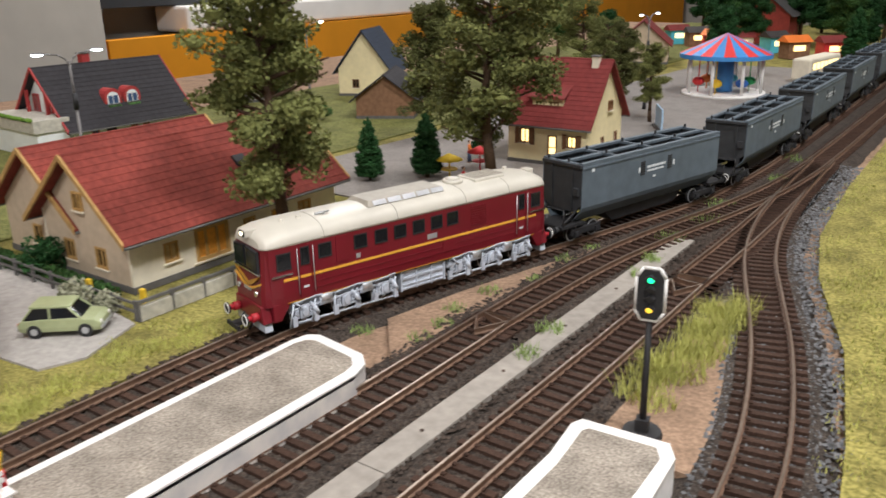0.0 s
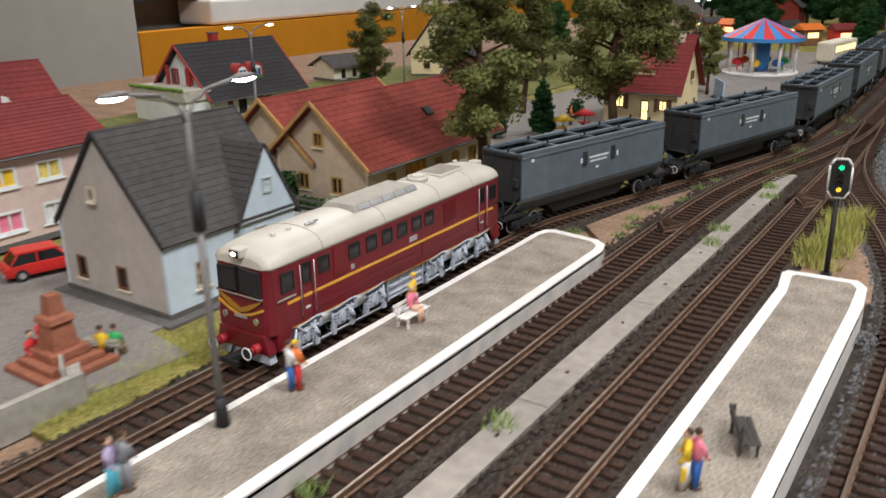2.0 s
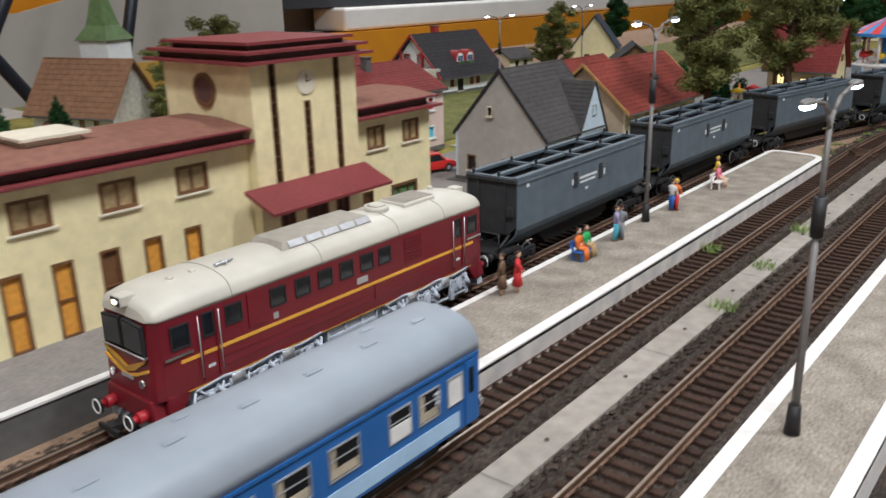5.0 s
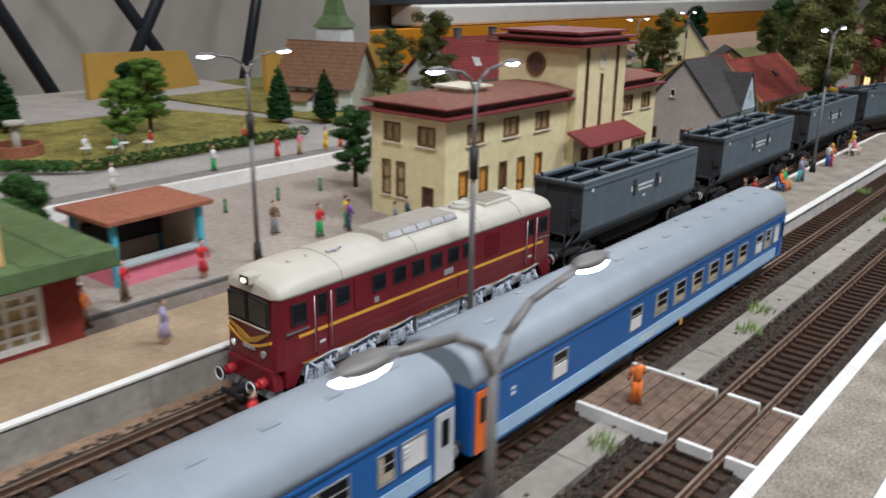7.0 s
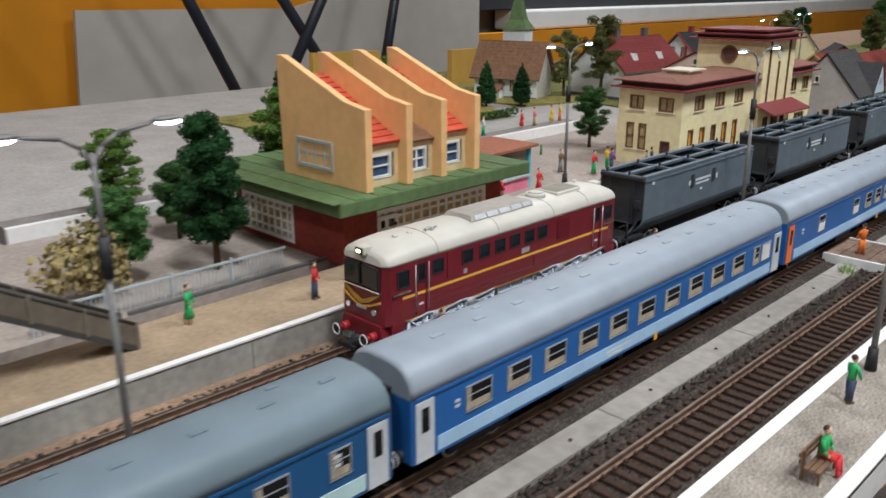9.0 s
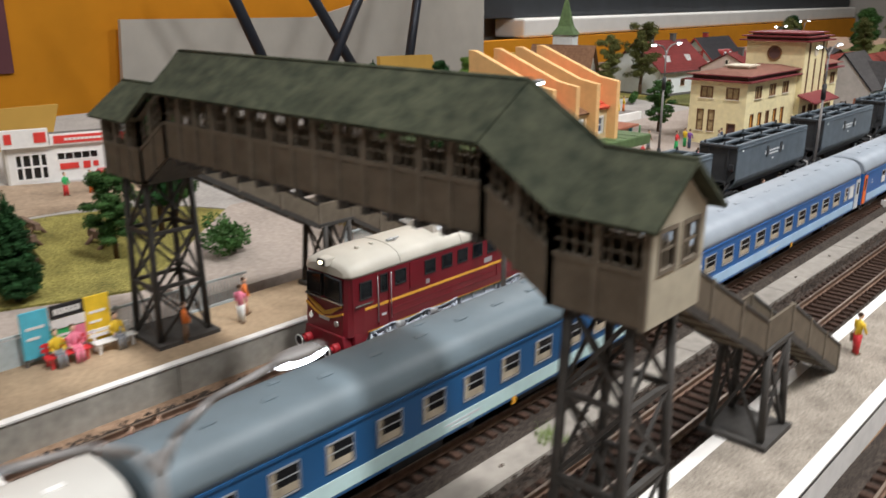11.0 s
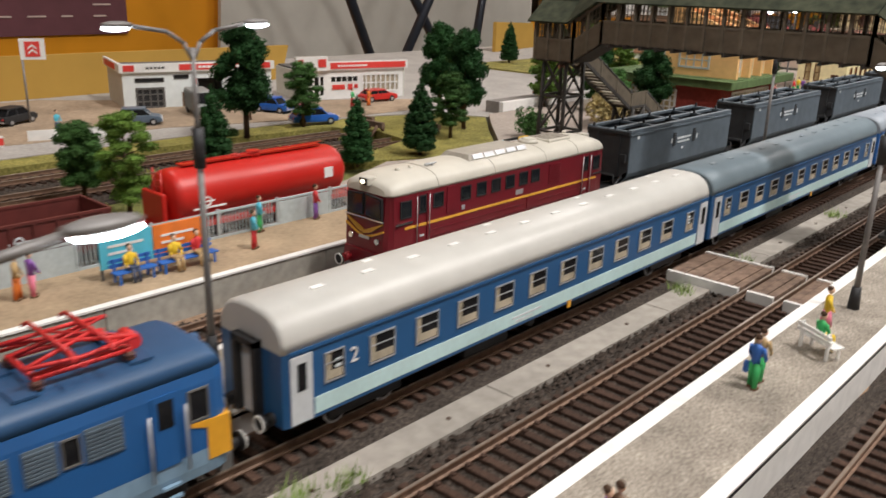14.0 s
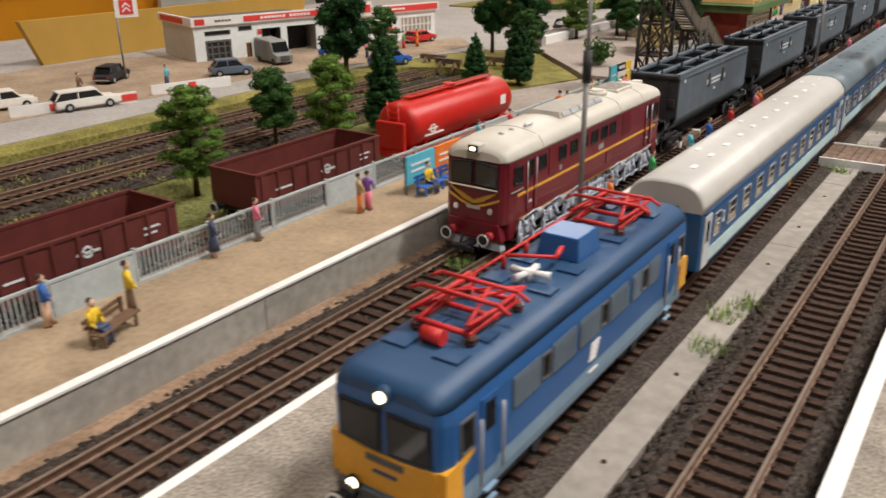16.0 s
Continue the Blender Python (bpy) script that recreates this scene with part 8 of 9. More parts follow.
figure(-0.0985, -0.315, Z, 20, "c_navy", "c_grey", hat="c_navy")
figure(-0.105, -0.62, Z, 20, "c_grey", "c_navy")
figure(-0.098, -0.63, Z, 200, "c_green", "c_red", hat="hair")
figure(-0.101, -0.70, Z, 60, "c_green", "c_navy")
figure(-0.1010, -0.851, Z, 60, "c_yellow", "c_red", bag="c_brown")
bench(-0.092, -0.76, Z, 0, "c_brown", "dark brown bench on the platform")
figure(-0.0895, -0.757, Z, 0, "c_green", "c_red", "sit")
figure(-0.0950, -1.072, Z, -30, "c_cyan", "c_yellow", hat="c_red", h=0.017)
bench(-0.0945, -1.256, Z, 60, "white", "white slatted bench with a figure")
figure(-0.0935, -1.254, Z, 60, "c_green", "c_yellow", "sit")
figure(-0.0985, -1.233, Z, 20, "c_yellow", "c_pink", skirt=True)
figure(-0.1005, -1.295, Z, 80, "c_tan", "c_green")
figure(-0.0995, -1.302, Z, 80, "c_blue", "c_green", bag="c_blue")
pair(-0.0885, -1.417, Z, ("c_purple", "c_pink"), ("c_brown", "c_orange"))
bench(-0.0940, -1.436, Z, -30, "c_brown", "dark bench on the platform")
figure(-0.0930, -1.434, Z, -20, "c_pink", "c_orange", "sit")
figure(-0.0970, -1.500, Z, 60, "skin", "c_orange")
figure(-0.1725, -0.4755, 0.0100, 150, "c_orange", "c_orange", hat="hair")
# main platform by the station
bench(-0.3655, -0.1225, Z, 0, "c_orange", "orange bench before the station wall", 0.022)
figure(-0.3640, -0.1265, Z, 0, "c_green", "c_tan", "sit")
figure(-0.3640, -0.1175, Z, 0, "c_white", "c_tan", "sit")
bench(-0.3655, -0.163, Z, 0, "curtain_green", "green bench before the station wall", 0.022)
figure(-0.3640, -0.168, Z, 0, "c_yellow", "c_grey", "sit")
figure(-0.3620, -0.158, Z, 0, "c_red", "c_red", "sit")
figure(-0.3460, -0.088, Z, -60, "c_white", "c_cyan", skirt=True)
solo("rucksack_pile", (lambda b: (blob(b, (0, 0, 0.003), 0.004, 0.006, 0.003), blob(b, (0.003, 0.004, 0.002), 0.003, 0.003, 0.002)) and b)(bmesh.new()), "c_red", "red bundle lying on the platform", "bundle", pose(-0.343, -0.145, Z))
for x, y, r, a, b in ((-0.354, -0.45, 40, "c_yellow", "c_tan"), (-0.352, -0.505, 200, "c_pink", "c_pink"), (-0.349, -0.510, 20, "c_purple", "c_purple"), (-0.345, -0.575, 60, "c_lilac", "c_lilac"),
                      (-0.415, -0.425, 0, "c_red", "c_green"), (-0.41, -0.405, 80, "c_purple", "c_navy"), (-0.418, -0.400, 80, "c_yellow", "c_green"), (-0.405, -0.515, 0, "c_red", "c_red"), (-0.405, -0.56, 40, "c_red", "c_brown"), (-0.40, -0.585, 40, "c_white", "c_white"), (-0.385, -0.59, 40, "c_orange", "c_brown"),
                      (-0.356, -0.654, 60, "c_yellow", "c_brown"), (-0.370, -0.699, 60, "c_white", "c_white"), (-0.355, -0.748, 40, "c_lilac", "c_purple"), (-0.344, -0.781, 40, "c_red", "c_navy"), (-0.360, -0.845, 40, "c_green", "c_green"),
                      (-0.384, -0.39, 40, "c_grey", "c_navy"), (-0.388, -0.375, 40, "c_navy", "c_grey"), (-0.44, -0.44, 0, "c_brown", "c_grey"), (-0.472, -0.50, 0, "c_navy", "c_brown"),
                      (-0.352, -1.015, 60, "c_orange", "skin"), (-0.351, -0.965, 60, "c_cyan", "c_orange"), (-0.344, -1.023, 120, "c_pink", "c_white"), (-0.343, -1.055, 60, "c_orange", "c_brown"), (-0.339, -1.182, 60, "c_blue", "c_red"), (-0.370, -1.150, 0, "c_tan", "c_yellow"), (-0.366, -1.147, 60, "c_green", "c_yellow"), (-0.365, -1.203, 60, "c_white", "c_green"), (-0.370, -1.205, 100, "c_orange", "c_red"), (-0.369, -1.279, 60, "c_red", "c_purple"),
                      (-0.347, -1.337, 60, "c_cyan", "c_red"), (-0.369, -1.318, 60, "c_cyan", "c_green"), (-0.356, -1.450, 60, "c_tan", "c_orange"), (-0.3555, -1.444, 100, "c_purple", "c_pink"), (-0.3705, -1.506, 60, "c_pink", "c_grey"), (-0.3705, -1.5314, 60, "c_navy", "c_navy"), (-0.3700, -1.610, 60, "c_blue", "skin")):
    figure(x, y, Z, r, a, b, skirt=(a == b))
bench(-0.3640, -1.104, Z, 0, "c_red", "red bench before an advertising board", 0.020)
bench(-0.3640, -1.082, Z, 0, "white", "white bench before an advertising board", 0.020)
figure(-0.3625, -1.108, Z, 0, "c_yellow", "c_grey", "sit")
figure(-0.3625, -1.100, Z, 0, "c_pink", "c_pink", "sit")
figure(-0.3625, -1.080, Z, 0, "c_yellow", "c_grey", "sit")
bench(-0.3480, -1.376, Z, 0, "c_blue", "blue bench before an advertising board", 0.030)
bench(-0.3480, -1.403, Z, 0, "c_blue", "blue bench before an advertising board", 0.020)
figure(-0.3465, -1.404, Z, 0, "c_yellow", "c_navy", "sit")
figure(-0.3465, -1.382, Z, 0, "c_yellow", "c_tan", "sit")
figure(-0.3465, -1.370, Z, 0, "c_red", "c_tan", "sit")
bench(-0.3450, -1.602, Z, 20, "c_brown", "dark brown bench on the sandy platform", 0.022)
figure(-0.3435, -1.608, Z, 20, "c_yellow", "c_navy", "sit")
figure(-0.3530, -1.5865, Z, 60, "c_yellow", "c_brown", h=0.021)


def board(x, y, panels, label, h=0.026):
    t = thing("advertising_board", label, "board", pose(x, y, PZ))
    yy = 0
    for w, mt, z0, z1 in panels:
        pn = single("panel", mt, t, lambda b: box(b, 0, 0.0012, yy, yy + w - 0.0004, z0, z1))
        single("print_bar", "white" if mt != "white" else "black", pn, lambda b: [box(b, 0.0011, 0.0014, yy + w * 0.15, yy + w * f, z, z + 0.0012) for f, z in ((0.8, z0 + (z1 - z0) * 0.62), (0.6, z0 + (z1 - z0) * 0.4)) if z1 - z0 > 0.005])
        if z0 < 0.006:
            yy += w
    for p in (0.001, yy - 0.001):
        single("post", "lamp_pole", t, lambda b: box(b, -0.001, -0.0001, p - 0.0006, p + 0.0006, 0, h))


board(-0.3690, -1.120, [(0.0125, "c_cyan", 0.004, 0.026), (0.0160, "c_green", 0.005, 0.0145), (0.0125, "c_yellow", 0.004, 0.026)], "advertising board with blue, green and yellow panels")
lb = thing("station_name_board", "black station name board with pale lettering", "sign", pose(-0.3685, -1.107, PZ))
single("plate", "black", lb, lambda b: box(b, 0, 0.0012, 0, 0.0155, 0.0200, 0.0262))
single("white_panel", "white", lb, lambda b: box(b, 0, 0.0012, 0, 0.0155, 0.0150, 0.0196))
single("pink_panel", "c_pink", lb, lambda b: box(b, 0.0012, 0.0016, 0.008, 0.0150, 0.0055, 0.0145))
single("name_bar", "white", lb, lambda b: [box(b, 0.0011, 0.0015, 0.0015 + i * 0.0021, 0.0031 + i * 0.0021, 0.0218, 0.0245) for i in range(6)])
single("post", "lamp_pole", lb, lambda b: [box(b, -0.0012, -0.0001, y, y + 0.001, 0, 0.026) for y in (0.001, 0.0135)])
board(-0.3535, -1.415, [(0.0260, "c_cyan", 0.0055, 0.021), (0.0260, "c_orange", 0.0055, 0.021)], "pair of faded blue and orange picture boards", 0.021)

# ---- wagons behind the fence ----
tw_ = thing("tank_wagon", "bright red tank wagon with white badges", "wagon", pose(-0.4080, -1.2935, 0.0009) @ Matrix.Diagonal((1, 1, 0.91, 1)))
bm = bmesh.new()
loft(bm, [[(r * math.cos(a), y, 0.0375 + r * math.sin(a)) for a in [i * math.pi / 12 for i in range(24)]] for y, r in ((-0.0600, 0.004), (-0.0590, 0.0130), (-0.0565, 0.0158), (-0.0540, 0.0164), (0.0540, 0.0164), (0.0565, 0.0158), (0.0590, 0.0130), (0.0600, 0.004))])
tk = part("tank", bm, "tank_red", tw_)
single("frame", "tank_red", tw_, lambda b: (box(b, -0.0135, 0.0135, -0.064, 0.064, 0.0185, 0.0215), box(b, -0.0150, 0.0150, -0.066, -0.062, 0.0175, 0.0225), box(b, -0.0150, 0.0150, 0.062, 0.066, 0.0175, 0.0225), [prism(b, [(-0.012, 0.0215), (0.012, 0.0215), (0.014, 0.030), (-0.014, 0.030)], "y", y, y + 0.002) for y in (-0.045, 0.0, 0.043)]))
single("catwalk", "tank_red", tw_, lambda b: (box(b, -0.0035, 0.0035, -0.048, 0.048, 0.0548, 0.0556), bar(b, (0.004, -0.048, 0.0575), (0.004, 0.048, 0.0575), 0.0006), rod(b, (0, 0, 0.0535), (0, 0, 0.0575), 0.004, n=14), rod(b, (0, -0.012, 0.0535), (0, -0.012, 0.0565), 0.003, n=12)))
single("ladder", "tank_red", tw_, lambda b: [bar(b, (x, -0.0615, 0.0215), (x, -0.0615, 0.055), 0.0008) for x in (-0.004, 0.004)] + [bar(b, (-0.004, -0.0615, 0.024 + i * 0.004), (0.004, -0.0615, 0.024 + i * 0.004), 0.0006) for i in range(8)])
single("end_cabin", "tank_red", tw_, lambda b: (box(b, -0.011, 0.011, -0.0655, -0.0625, 0.0225, 0.0420),), bevel=0.001)
single("badge", "white", tw_, lambda b: (box(b, 0.0160, 0.01655, 0.040, 0.0465, 0.0355, 0.0425), ring(b, (-0.042, 0.0350), 0.0032, 0.0022, "x", 0.0160, 0.01655, 14), box(b, 0.0160, 0.0166, -0.047, -0.037, 0.0345, 0.0355), box(b, 0.0155, 0.01625, -0.05, -0.03, 0.0305, 0.0315)))
for e in (-1, 1):
    buffers(tw_, e * 0.0655, e, "tank_red", 0.0205)
    bg = single("bogie", "black", tw_, lambda b: [box(b, s * 0.0125 - 0.0008, s * 0.0125 + 0.0008, *sorted((e * 0.030, e * 0.058)), 0.0140, 0.0180) for s in (-1, 1)])
    for y in (0.034, 0.054):
        wheelset(bg, e * y, 0.0053)


def gondola(y):
    g = thing("gondola_wagon", "empty dark brown open wagon with ribbed sides", "wagon", pose(-0.4080, y, 0.0009) @ Matrix.Diagonal((1, 0.80, 0.91, 1)), group="brown open wagons")
    hl2 = 0.0600
    for s in (-1, 1):
        single("side_wall", "wagon_brown", g, lambda b: box(b, *sorted((s * 0.0158, s * 0.0166)), -hl2, hl2, 0.0215, 0.0420))
        single("end_wall", "wagon_brown", g, lambda b: box(b, -0.0158, 0.0158, *sorted((s * hl2, s * (hl2 - 0.0008))), 0.0215, 0.0420))
    single("floor_board", "wagon_brown", g, lambda b: box(b, -0.0158, 0.0158, -hl2 + 0.001, hl2 - 0.001, 0.0205, 0.0225))
    for i in range(9):
        for s in (-1, 1):
            single("rib", "wagon_brown", g, lambda b: box(b, *sorted((s * 0.0166, s * 0.0174)), -hl2 + 0.004 + i * 0.0137, -hl2 + 0.0058 + i * 0.0137, 0.0195, 0.0410))
    single("top_rim", "wagon_brown", g, lambda b: [box(b, *sorted((s * 0.0155, s * 0.0172)), -hl2, hl2, 0.0410, 0.0424) for s in (-1, 1)] + [box(b, -0.0155, 0.0155, *sorted((e * (hl2 - 0.0012), e * (hl2 + 0.0004))), 0.0410, 0.0424) for e in (-1, 1)])
    single("side_mark", "marks", g, lambda b: (ring(b, (0.004, 0.0325), 0.0030, 0.0019, "x", 0.0166, 0.0170, 14), box(b, 0.0166, 0.0170, -0.002, 0.011, 0.0315, 0.0328), box(b, 0.0166, 0.0169, -0.044, -0.030, 0.0300, 0.0310), box(b, 0.0166, 0.0169, 0.038, 0.048, 0.0335, 0.0345), box(b, 0.0166, 0.0169, 0.038, 0.046, 0.0305, 0.0315)))
    for e in (-1, 1):
        buffers(g, e * hl2, e, "black", 0.0205)
        bg = single("bogie", "black", g, lambda b: [box(b, s * 0.0125 - 0.0008, s * 0.0125 + 0.0008, *sorted((e * 0.030, e * 0.056)), 0.0140, 0.0180) for s in (-1, 1)])
        for y2 in (0.034, 0.052):
            wheelset(bg, e * y2, 0.0053)
    single("underframe", "black", g, lambda b: box(b, -0.013, 0.013, -hl2 + 0.002, hl2 - 0.002, 0.0180, 0.0205))


gondola(-1.4375)
gondola(-1.5810)
gondola(-1.7100)
for x, y in ((-0.585, -1.035), (-0.545, -1.000), (-0.615, -1.02)):
    t = thing("buffer_stop", "rusty old buffer stop at the end of a siding", "buffer stop", pose(x, y, 0.004))
    for s in (-1, 1):
        single("frame", "rail", t, lambda b: (bar(b, (s * 0.009, -0.012, 0.002), (s * 0.009, 0.0, 0.016), 0.0022), bar(b, (s * 0.009, 0.010, 0.002), (s * 0.009, 0.0, 0.016), 0.0022)))
    single("beam", "planks", t, lambda b: box(b, -0.016, 0.016, -0.003, 0.001, 0.012, 0.017))


# ---- cars ----
def car(x, y, z, rz, paint, label, L=0.042, W2=0.0088, H=0.0165, estate=False):
    t = thing("model_car", label, "car", pose(x, y, z, 0, 0, rz), group="model cars")
    h = L / 2
    bm = bmesh.new()
    loft(bm, [[(xx, -W2 * k, 0.0030), (xx, -W2, 0.0055), (xx, -W2 * 0.97, zt), (xx, W2 * 0.97, zt), (xx, W2, 0.0055), (xx, W2 * k, 0.0030)] for xx, zt, k in ((-h, 0.0080, 0.85), (-h + 0.002, 0.0094, 0.95), (-h * 0.4, 0.0100, 0.97), (h * 0.35, 0.0102, 0.97), (h - 0.003, 0.0092, 0.95), (h, 0.0075, 0.85))], smooth=False)
    bd = part("body", bm, paint, t, bevel=0.0006)
    r0, r1 = (-h * 0.72, h * 0.30) if not estate else (-h * 0.9, h * 0.30)
    bm = bmesh.new()
    loft(bm, [[(r0 - 0.003, -W2 * 0.93, 0.0095), (r1 + 0.005, -W2 * 0.93, 0.0095), (r1 + 0.005, W2 * 0.93, 0.0095), (r0 - 0.003, W2 * 0.93, 0.0095)], [(r0 + 0.002, -W2 * 0.80, H - 0.0014), (r1 - 0.001, -W2 * 0.80, H - 0.0014), (r1 - 0.001, W2 * 0.80, H - 0.0014), (r0 + 0.002, W2 * 0.80, H - 0.0014)]], smooth=False)
    part("window_band", bm, "pane", t, "dark car glazing")
    single("roof", paint, t, lambda b: (box(b, r0 + 0.0005, r1 + 0.0003, -W2 * 0.83, W2 * 0.83, H - 0.0014, H), [bar(b, (xa, s * W2 * 0.93, 0.0096), (xb, s * W2 * 0.815, H - 0.001), 0.0011) for s in (-1, 1) for xa, xb in ((r0 - 0.003, r0 + 0.002), (r1 + 0.005, r1 - 0.001), ((r0 + r1) / 2, (r0 + r1) / 2))]), bevel=0.0005)
    for sx in (-h * 0.62, h * 0.62):
        for s in (-1, 1):
            w = single("wheel", "black", t, lambda b: rod(b, (sx, s * W2 * 0.86, 0.0036), (sx, s * W2 * 1.02, 0.0036), 0.0036, n=14))
            single("hub", "silver", w, lambda b: rod(b, (sx, s * W2 * 1.02, 0.0036), (sx, s * W2 * 1.05, 0.0036), 0.0018, n=10))
    for e in (-1, 1):
        single("bumper", "silver", t, lambda b: box(b, *sorted((e * h, e * (h + 0.0008))), -W2 * 0.9, W2 * 0.9, 0.0040, 0.0052))
    for s in (-1, 1):
        single("headlight", "white", t, lambda b: rod(b, (h - 0.0005, s * W2 * 0.7, 0.0072), (h + 0.0004, s * W2 * 0.7, 0.0072), 0.0011, n=10))
        single("tail_light", "c_red", t, lambda b: box(b, -h - 0.0004, -h + 0.001, s * W2 * 0.75 - 0.001, s * W2 * 0.75 + 0.001, 0.0065, 0.0078))
    return t


car(-0.381, 0.197, 0.0052, 40, "trabant", "small pale olive saloon car parked on a lane", 0.040)
car(-0.481, 0.056, 0.0052, 73, "carpaint_red", "red saloon car parked beside a grey house", 0.045)
car(-0.735, 0.640, 0.0055, 40, "carpaint_red", "dark red car parked by the chalet", 0.046)
car(-0.724, -1.362, 0.0125, 75, "carpaint_white", "white estate car with long roof", 0.052, estate=True)
car(-0.776, -1.402, 0.0125, 75, "carpaint_white", "cream saloon car on the street", 0.046)
car(-0.742, -1.190, 0.0125, 60, "carpaint_grey", "dark blue-grey hatchback before the garage", 0.042)
car(-0.645, -1.058, 0.0125, 70, "carpaint_blue", "bright blue rounded saloon car on the street", 0.046)
car(-0.728, -1.045, 0.0125, 20, "carpaint_blue", "blue saloon car by the showroom", 0.042)
car(-0.722, -0.900, 0.0125, 80, "carpaint_red", "red coupe parked by the showroom", 0.045, H=0.0145)
car(-0.815, -1.275, 0.0125, 120, "black", "black car by the garage wall", 0.044)
car(-0.62, -0.70, 0.0125, 90, "black", "black car on the street behind the hall", 0.045)
tr = thing("delivery_van", "grey corrugated delivery van leaving the garage", "van", pose(-0.760, -1.112, 0.0125, 0, 0, -17))
single("body", "truck_grey", tr, lambda b: prism(b, [(-0.028, 0.003), (0.022, 0.003), (0.024, 0.011), (0.015, 0.013), (0.010, 0.0245), (-0.026, 0.0255), (-0.029, 0.020)], "y", -0.010, 0.010), bevel=0.001)
single("windscreen", "pane", tr, lambda b: prism(b, [(0.0150, 0.0138), (0.0108, 0.0230), (0.0118, 0.0232), (0.0160, 0.0140)], "y", -0.0085, 0.0085))
single("grille", "plinth", tr, lambda b: [box(b, 0.0230, 0.0246, -0.005 + i * 0.0018, -0.004 + i * 0.0018, 0.005, 0.0105) for i in range(6)])
single("rib", "truck_grey", tr, lambda b: [box(b, -0.025 + i * 0.0024, -0.024 + i * 0.0024, s * 0.0103 - 0.0004, s * 0.0103 + 0.0004, 0.006, 0.023) for i in range(12) for s in (-1, 1)])
for sx in (-0.017, 0.015):
    for s in (-1, 1):
        single("wheel", "black", tr, lambda b: rod(b, (sx, s * 0.0085, 0.0038), (sx, s * 0.0106, 0.0038), 0.0038, n=14))

# ---- small things of the village ----
mn = thing("brick_monument", "stepped red-brown stone monument with railing", "monument", pose(-0.3625, -0.0083, 0.0052))
for i, (s, z0, z1) in enumerate(((0.017, 0, 0.003), (0.013, 0.003, 0.006), (0.009, 0.006, 0.010))):
    single("step", "brickred", mn, lambda b: box(b, -s, s, -s, s, z0, z1), bevel=0.0005)
single("pillar", "brickred", mn, lambda b: loft(b, [[(-s, -s, z), (s, -s, z), (s, s, z), (-s, s, z)] for s, z in ((0.0060, 0.010), (0.0048, 0.022), (0.0062, 0.0222), (0.0055, 0.0245), (0.0036, 0.0255), (0.0028, 0.034))], smooth=False))
for x, y, r in ((-0.3525, 0.0057, 120), (-0.3455, -0.0173, 60)):
    bench(x, y, 0.0052, r, "wall_stone", "stone garden bench by the monument", 0.016)
figure(-0.3515, 0.0047, 0.0052, 120, "c_yellow", "c_navy", "sit")
figure(-0.3475, 0.0087, 0.0052, 120, "c_green", "c_tan", "sit")
figure(-0.3725, -0.0153, 0.0052, 0, "c_red", "c_red", "sit")
figure(-0.385, -0.003, 0.0052, 0, "c_red", "c_navy", "sit")
slab("yard_wall", "concrete", -0.330, -0.3265, -0.062, -0.020, 0.002, 0.017, "low concrete wall at the platform end", "wall", kind="")
# street walkers behind the white wall and in the park
for x, y, a, b in ((-0.578, -0.47, "c_white", "c_white"), (-0.582, -0.385, "c_white", "c_green"), (-0.580, -0.325, "c_red", "c_red"), (-0.584, -0.298, "c_pink", "c_tan"), (-0.580, -0.272, "c_yellow", "c_yellow"), (-0.585, -0.250, "c_yellow", "c_orange"), (-0.579, -0.53, "c_white", "c_tan"), (-0.700, -0.27, "c_red", "c_navy")):
    figure(x, y, 0.0252 if x > -0.6 else 0.0125, 30, a, b, skirt=(a == b))
for x, y, a, b in ((-0.745, -1.265, "c_cyan", "c_navy"), (-0.775, -1.335, "c_brown", "c_navy"), (-0.700, -1.095, "c_grey", "c_brown"), (-0.695, -1.035, "c_pink", "c_navy"), (-0.705, -0.955, "c_green", "c_red"), (-0.700, -0.935, "c_orange", "c_orange")):
    figure(x, y, 0.0125, 20, a, b)
ftn = thing("park_fountain", "round brown stone fountain in the park", "fountain", pose(-0.80, -0.44, 0.0150))
single("basin", "brickred", ftn, lambda b: ring(b, (0, 0), 0.022, 0.019, "z", 0, 0.010, 24))
single("column", "wall_stone", ftn, lambda b: (rod(b, (0, 0, 0), (0, 0, 0.026), 0.004, 0.003, n=12), rod(b, (0, 0, 0.026), (0, 0, 0.030), 0.008, 0.009, n=14)))
for i in range(4):
    solo("flower_table", (lambda b: (rod(b, (0, 0, 0), (0, 0, 0.006), 0.0008), rod(b, (0, 0, 0.006), (0, 0, 0.0068), 0.005, n=12)) and b)(bmesh.new()), "white", "small round white garden table", "table", pose(-0.755 + 0.012 * (i % 2), -0.40 + i * 0.018, 0.015))
    figure(-0.765 + 0.02 * (i % 2), -0.395 + i * 0.018, 0.015, 90 * i, ("c_white", "c_green", "c_white", "c_red")[i], "c_white", "sit")
for i, y in enumerate((-0.345, -0.385, -0.43, -0.475, -0.515)):
    solo("bollard", (lambda b: (rod(b, (0, 0, 0), (0, 0, 0.0085), 0.0012, n=8), rod(b, (0, 0, 0.0085), (0, 0, 0.0100), 0.0015, 0.0006, n=8)) and b)(bmesh.new()), "curtain_green", "short green bollard on the forecourt", "bollard", pose(-0.505, y, FZ), group="bollards")
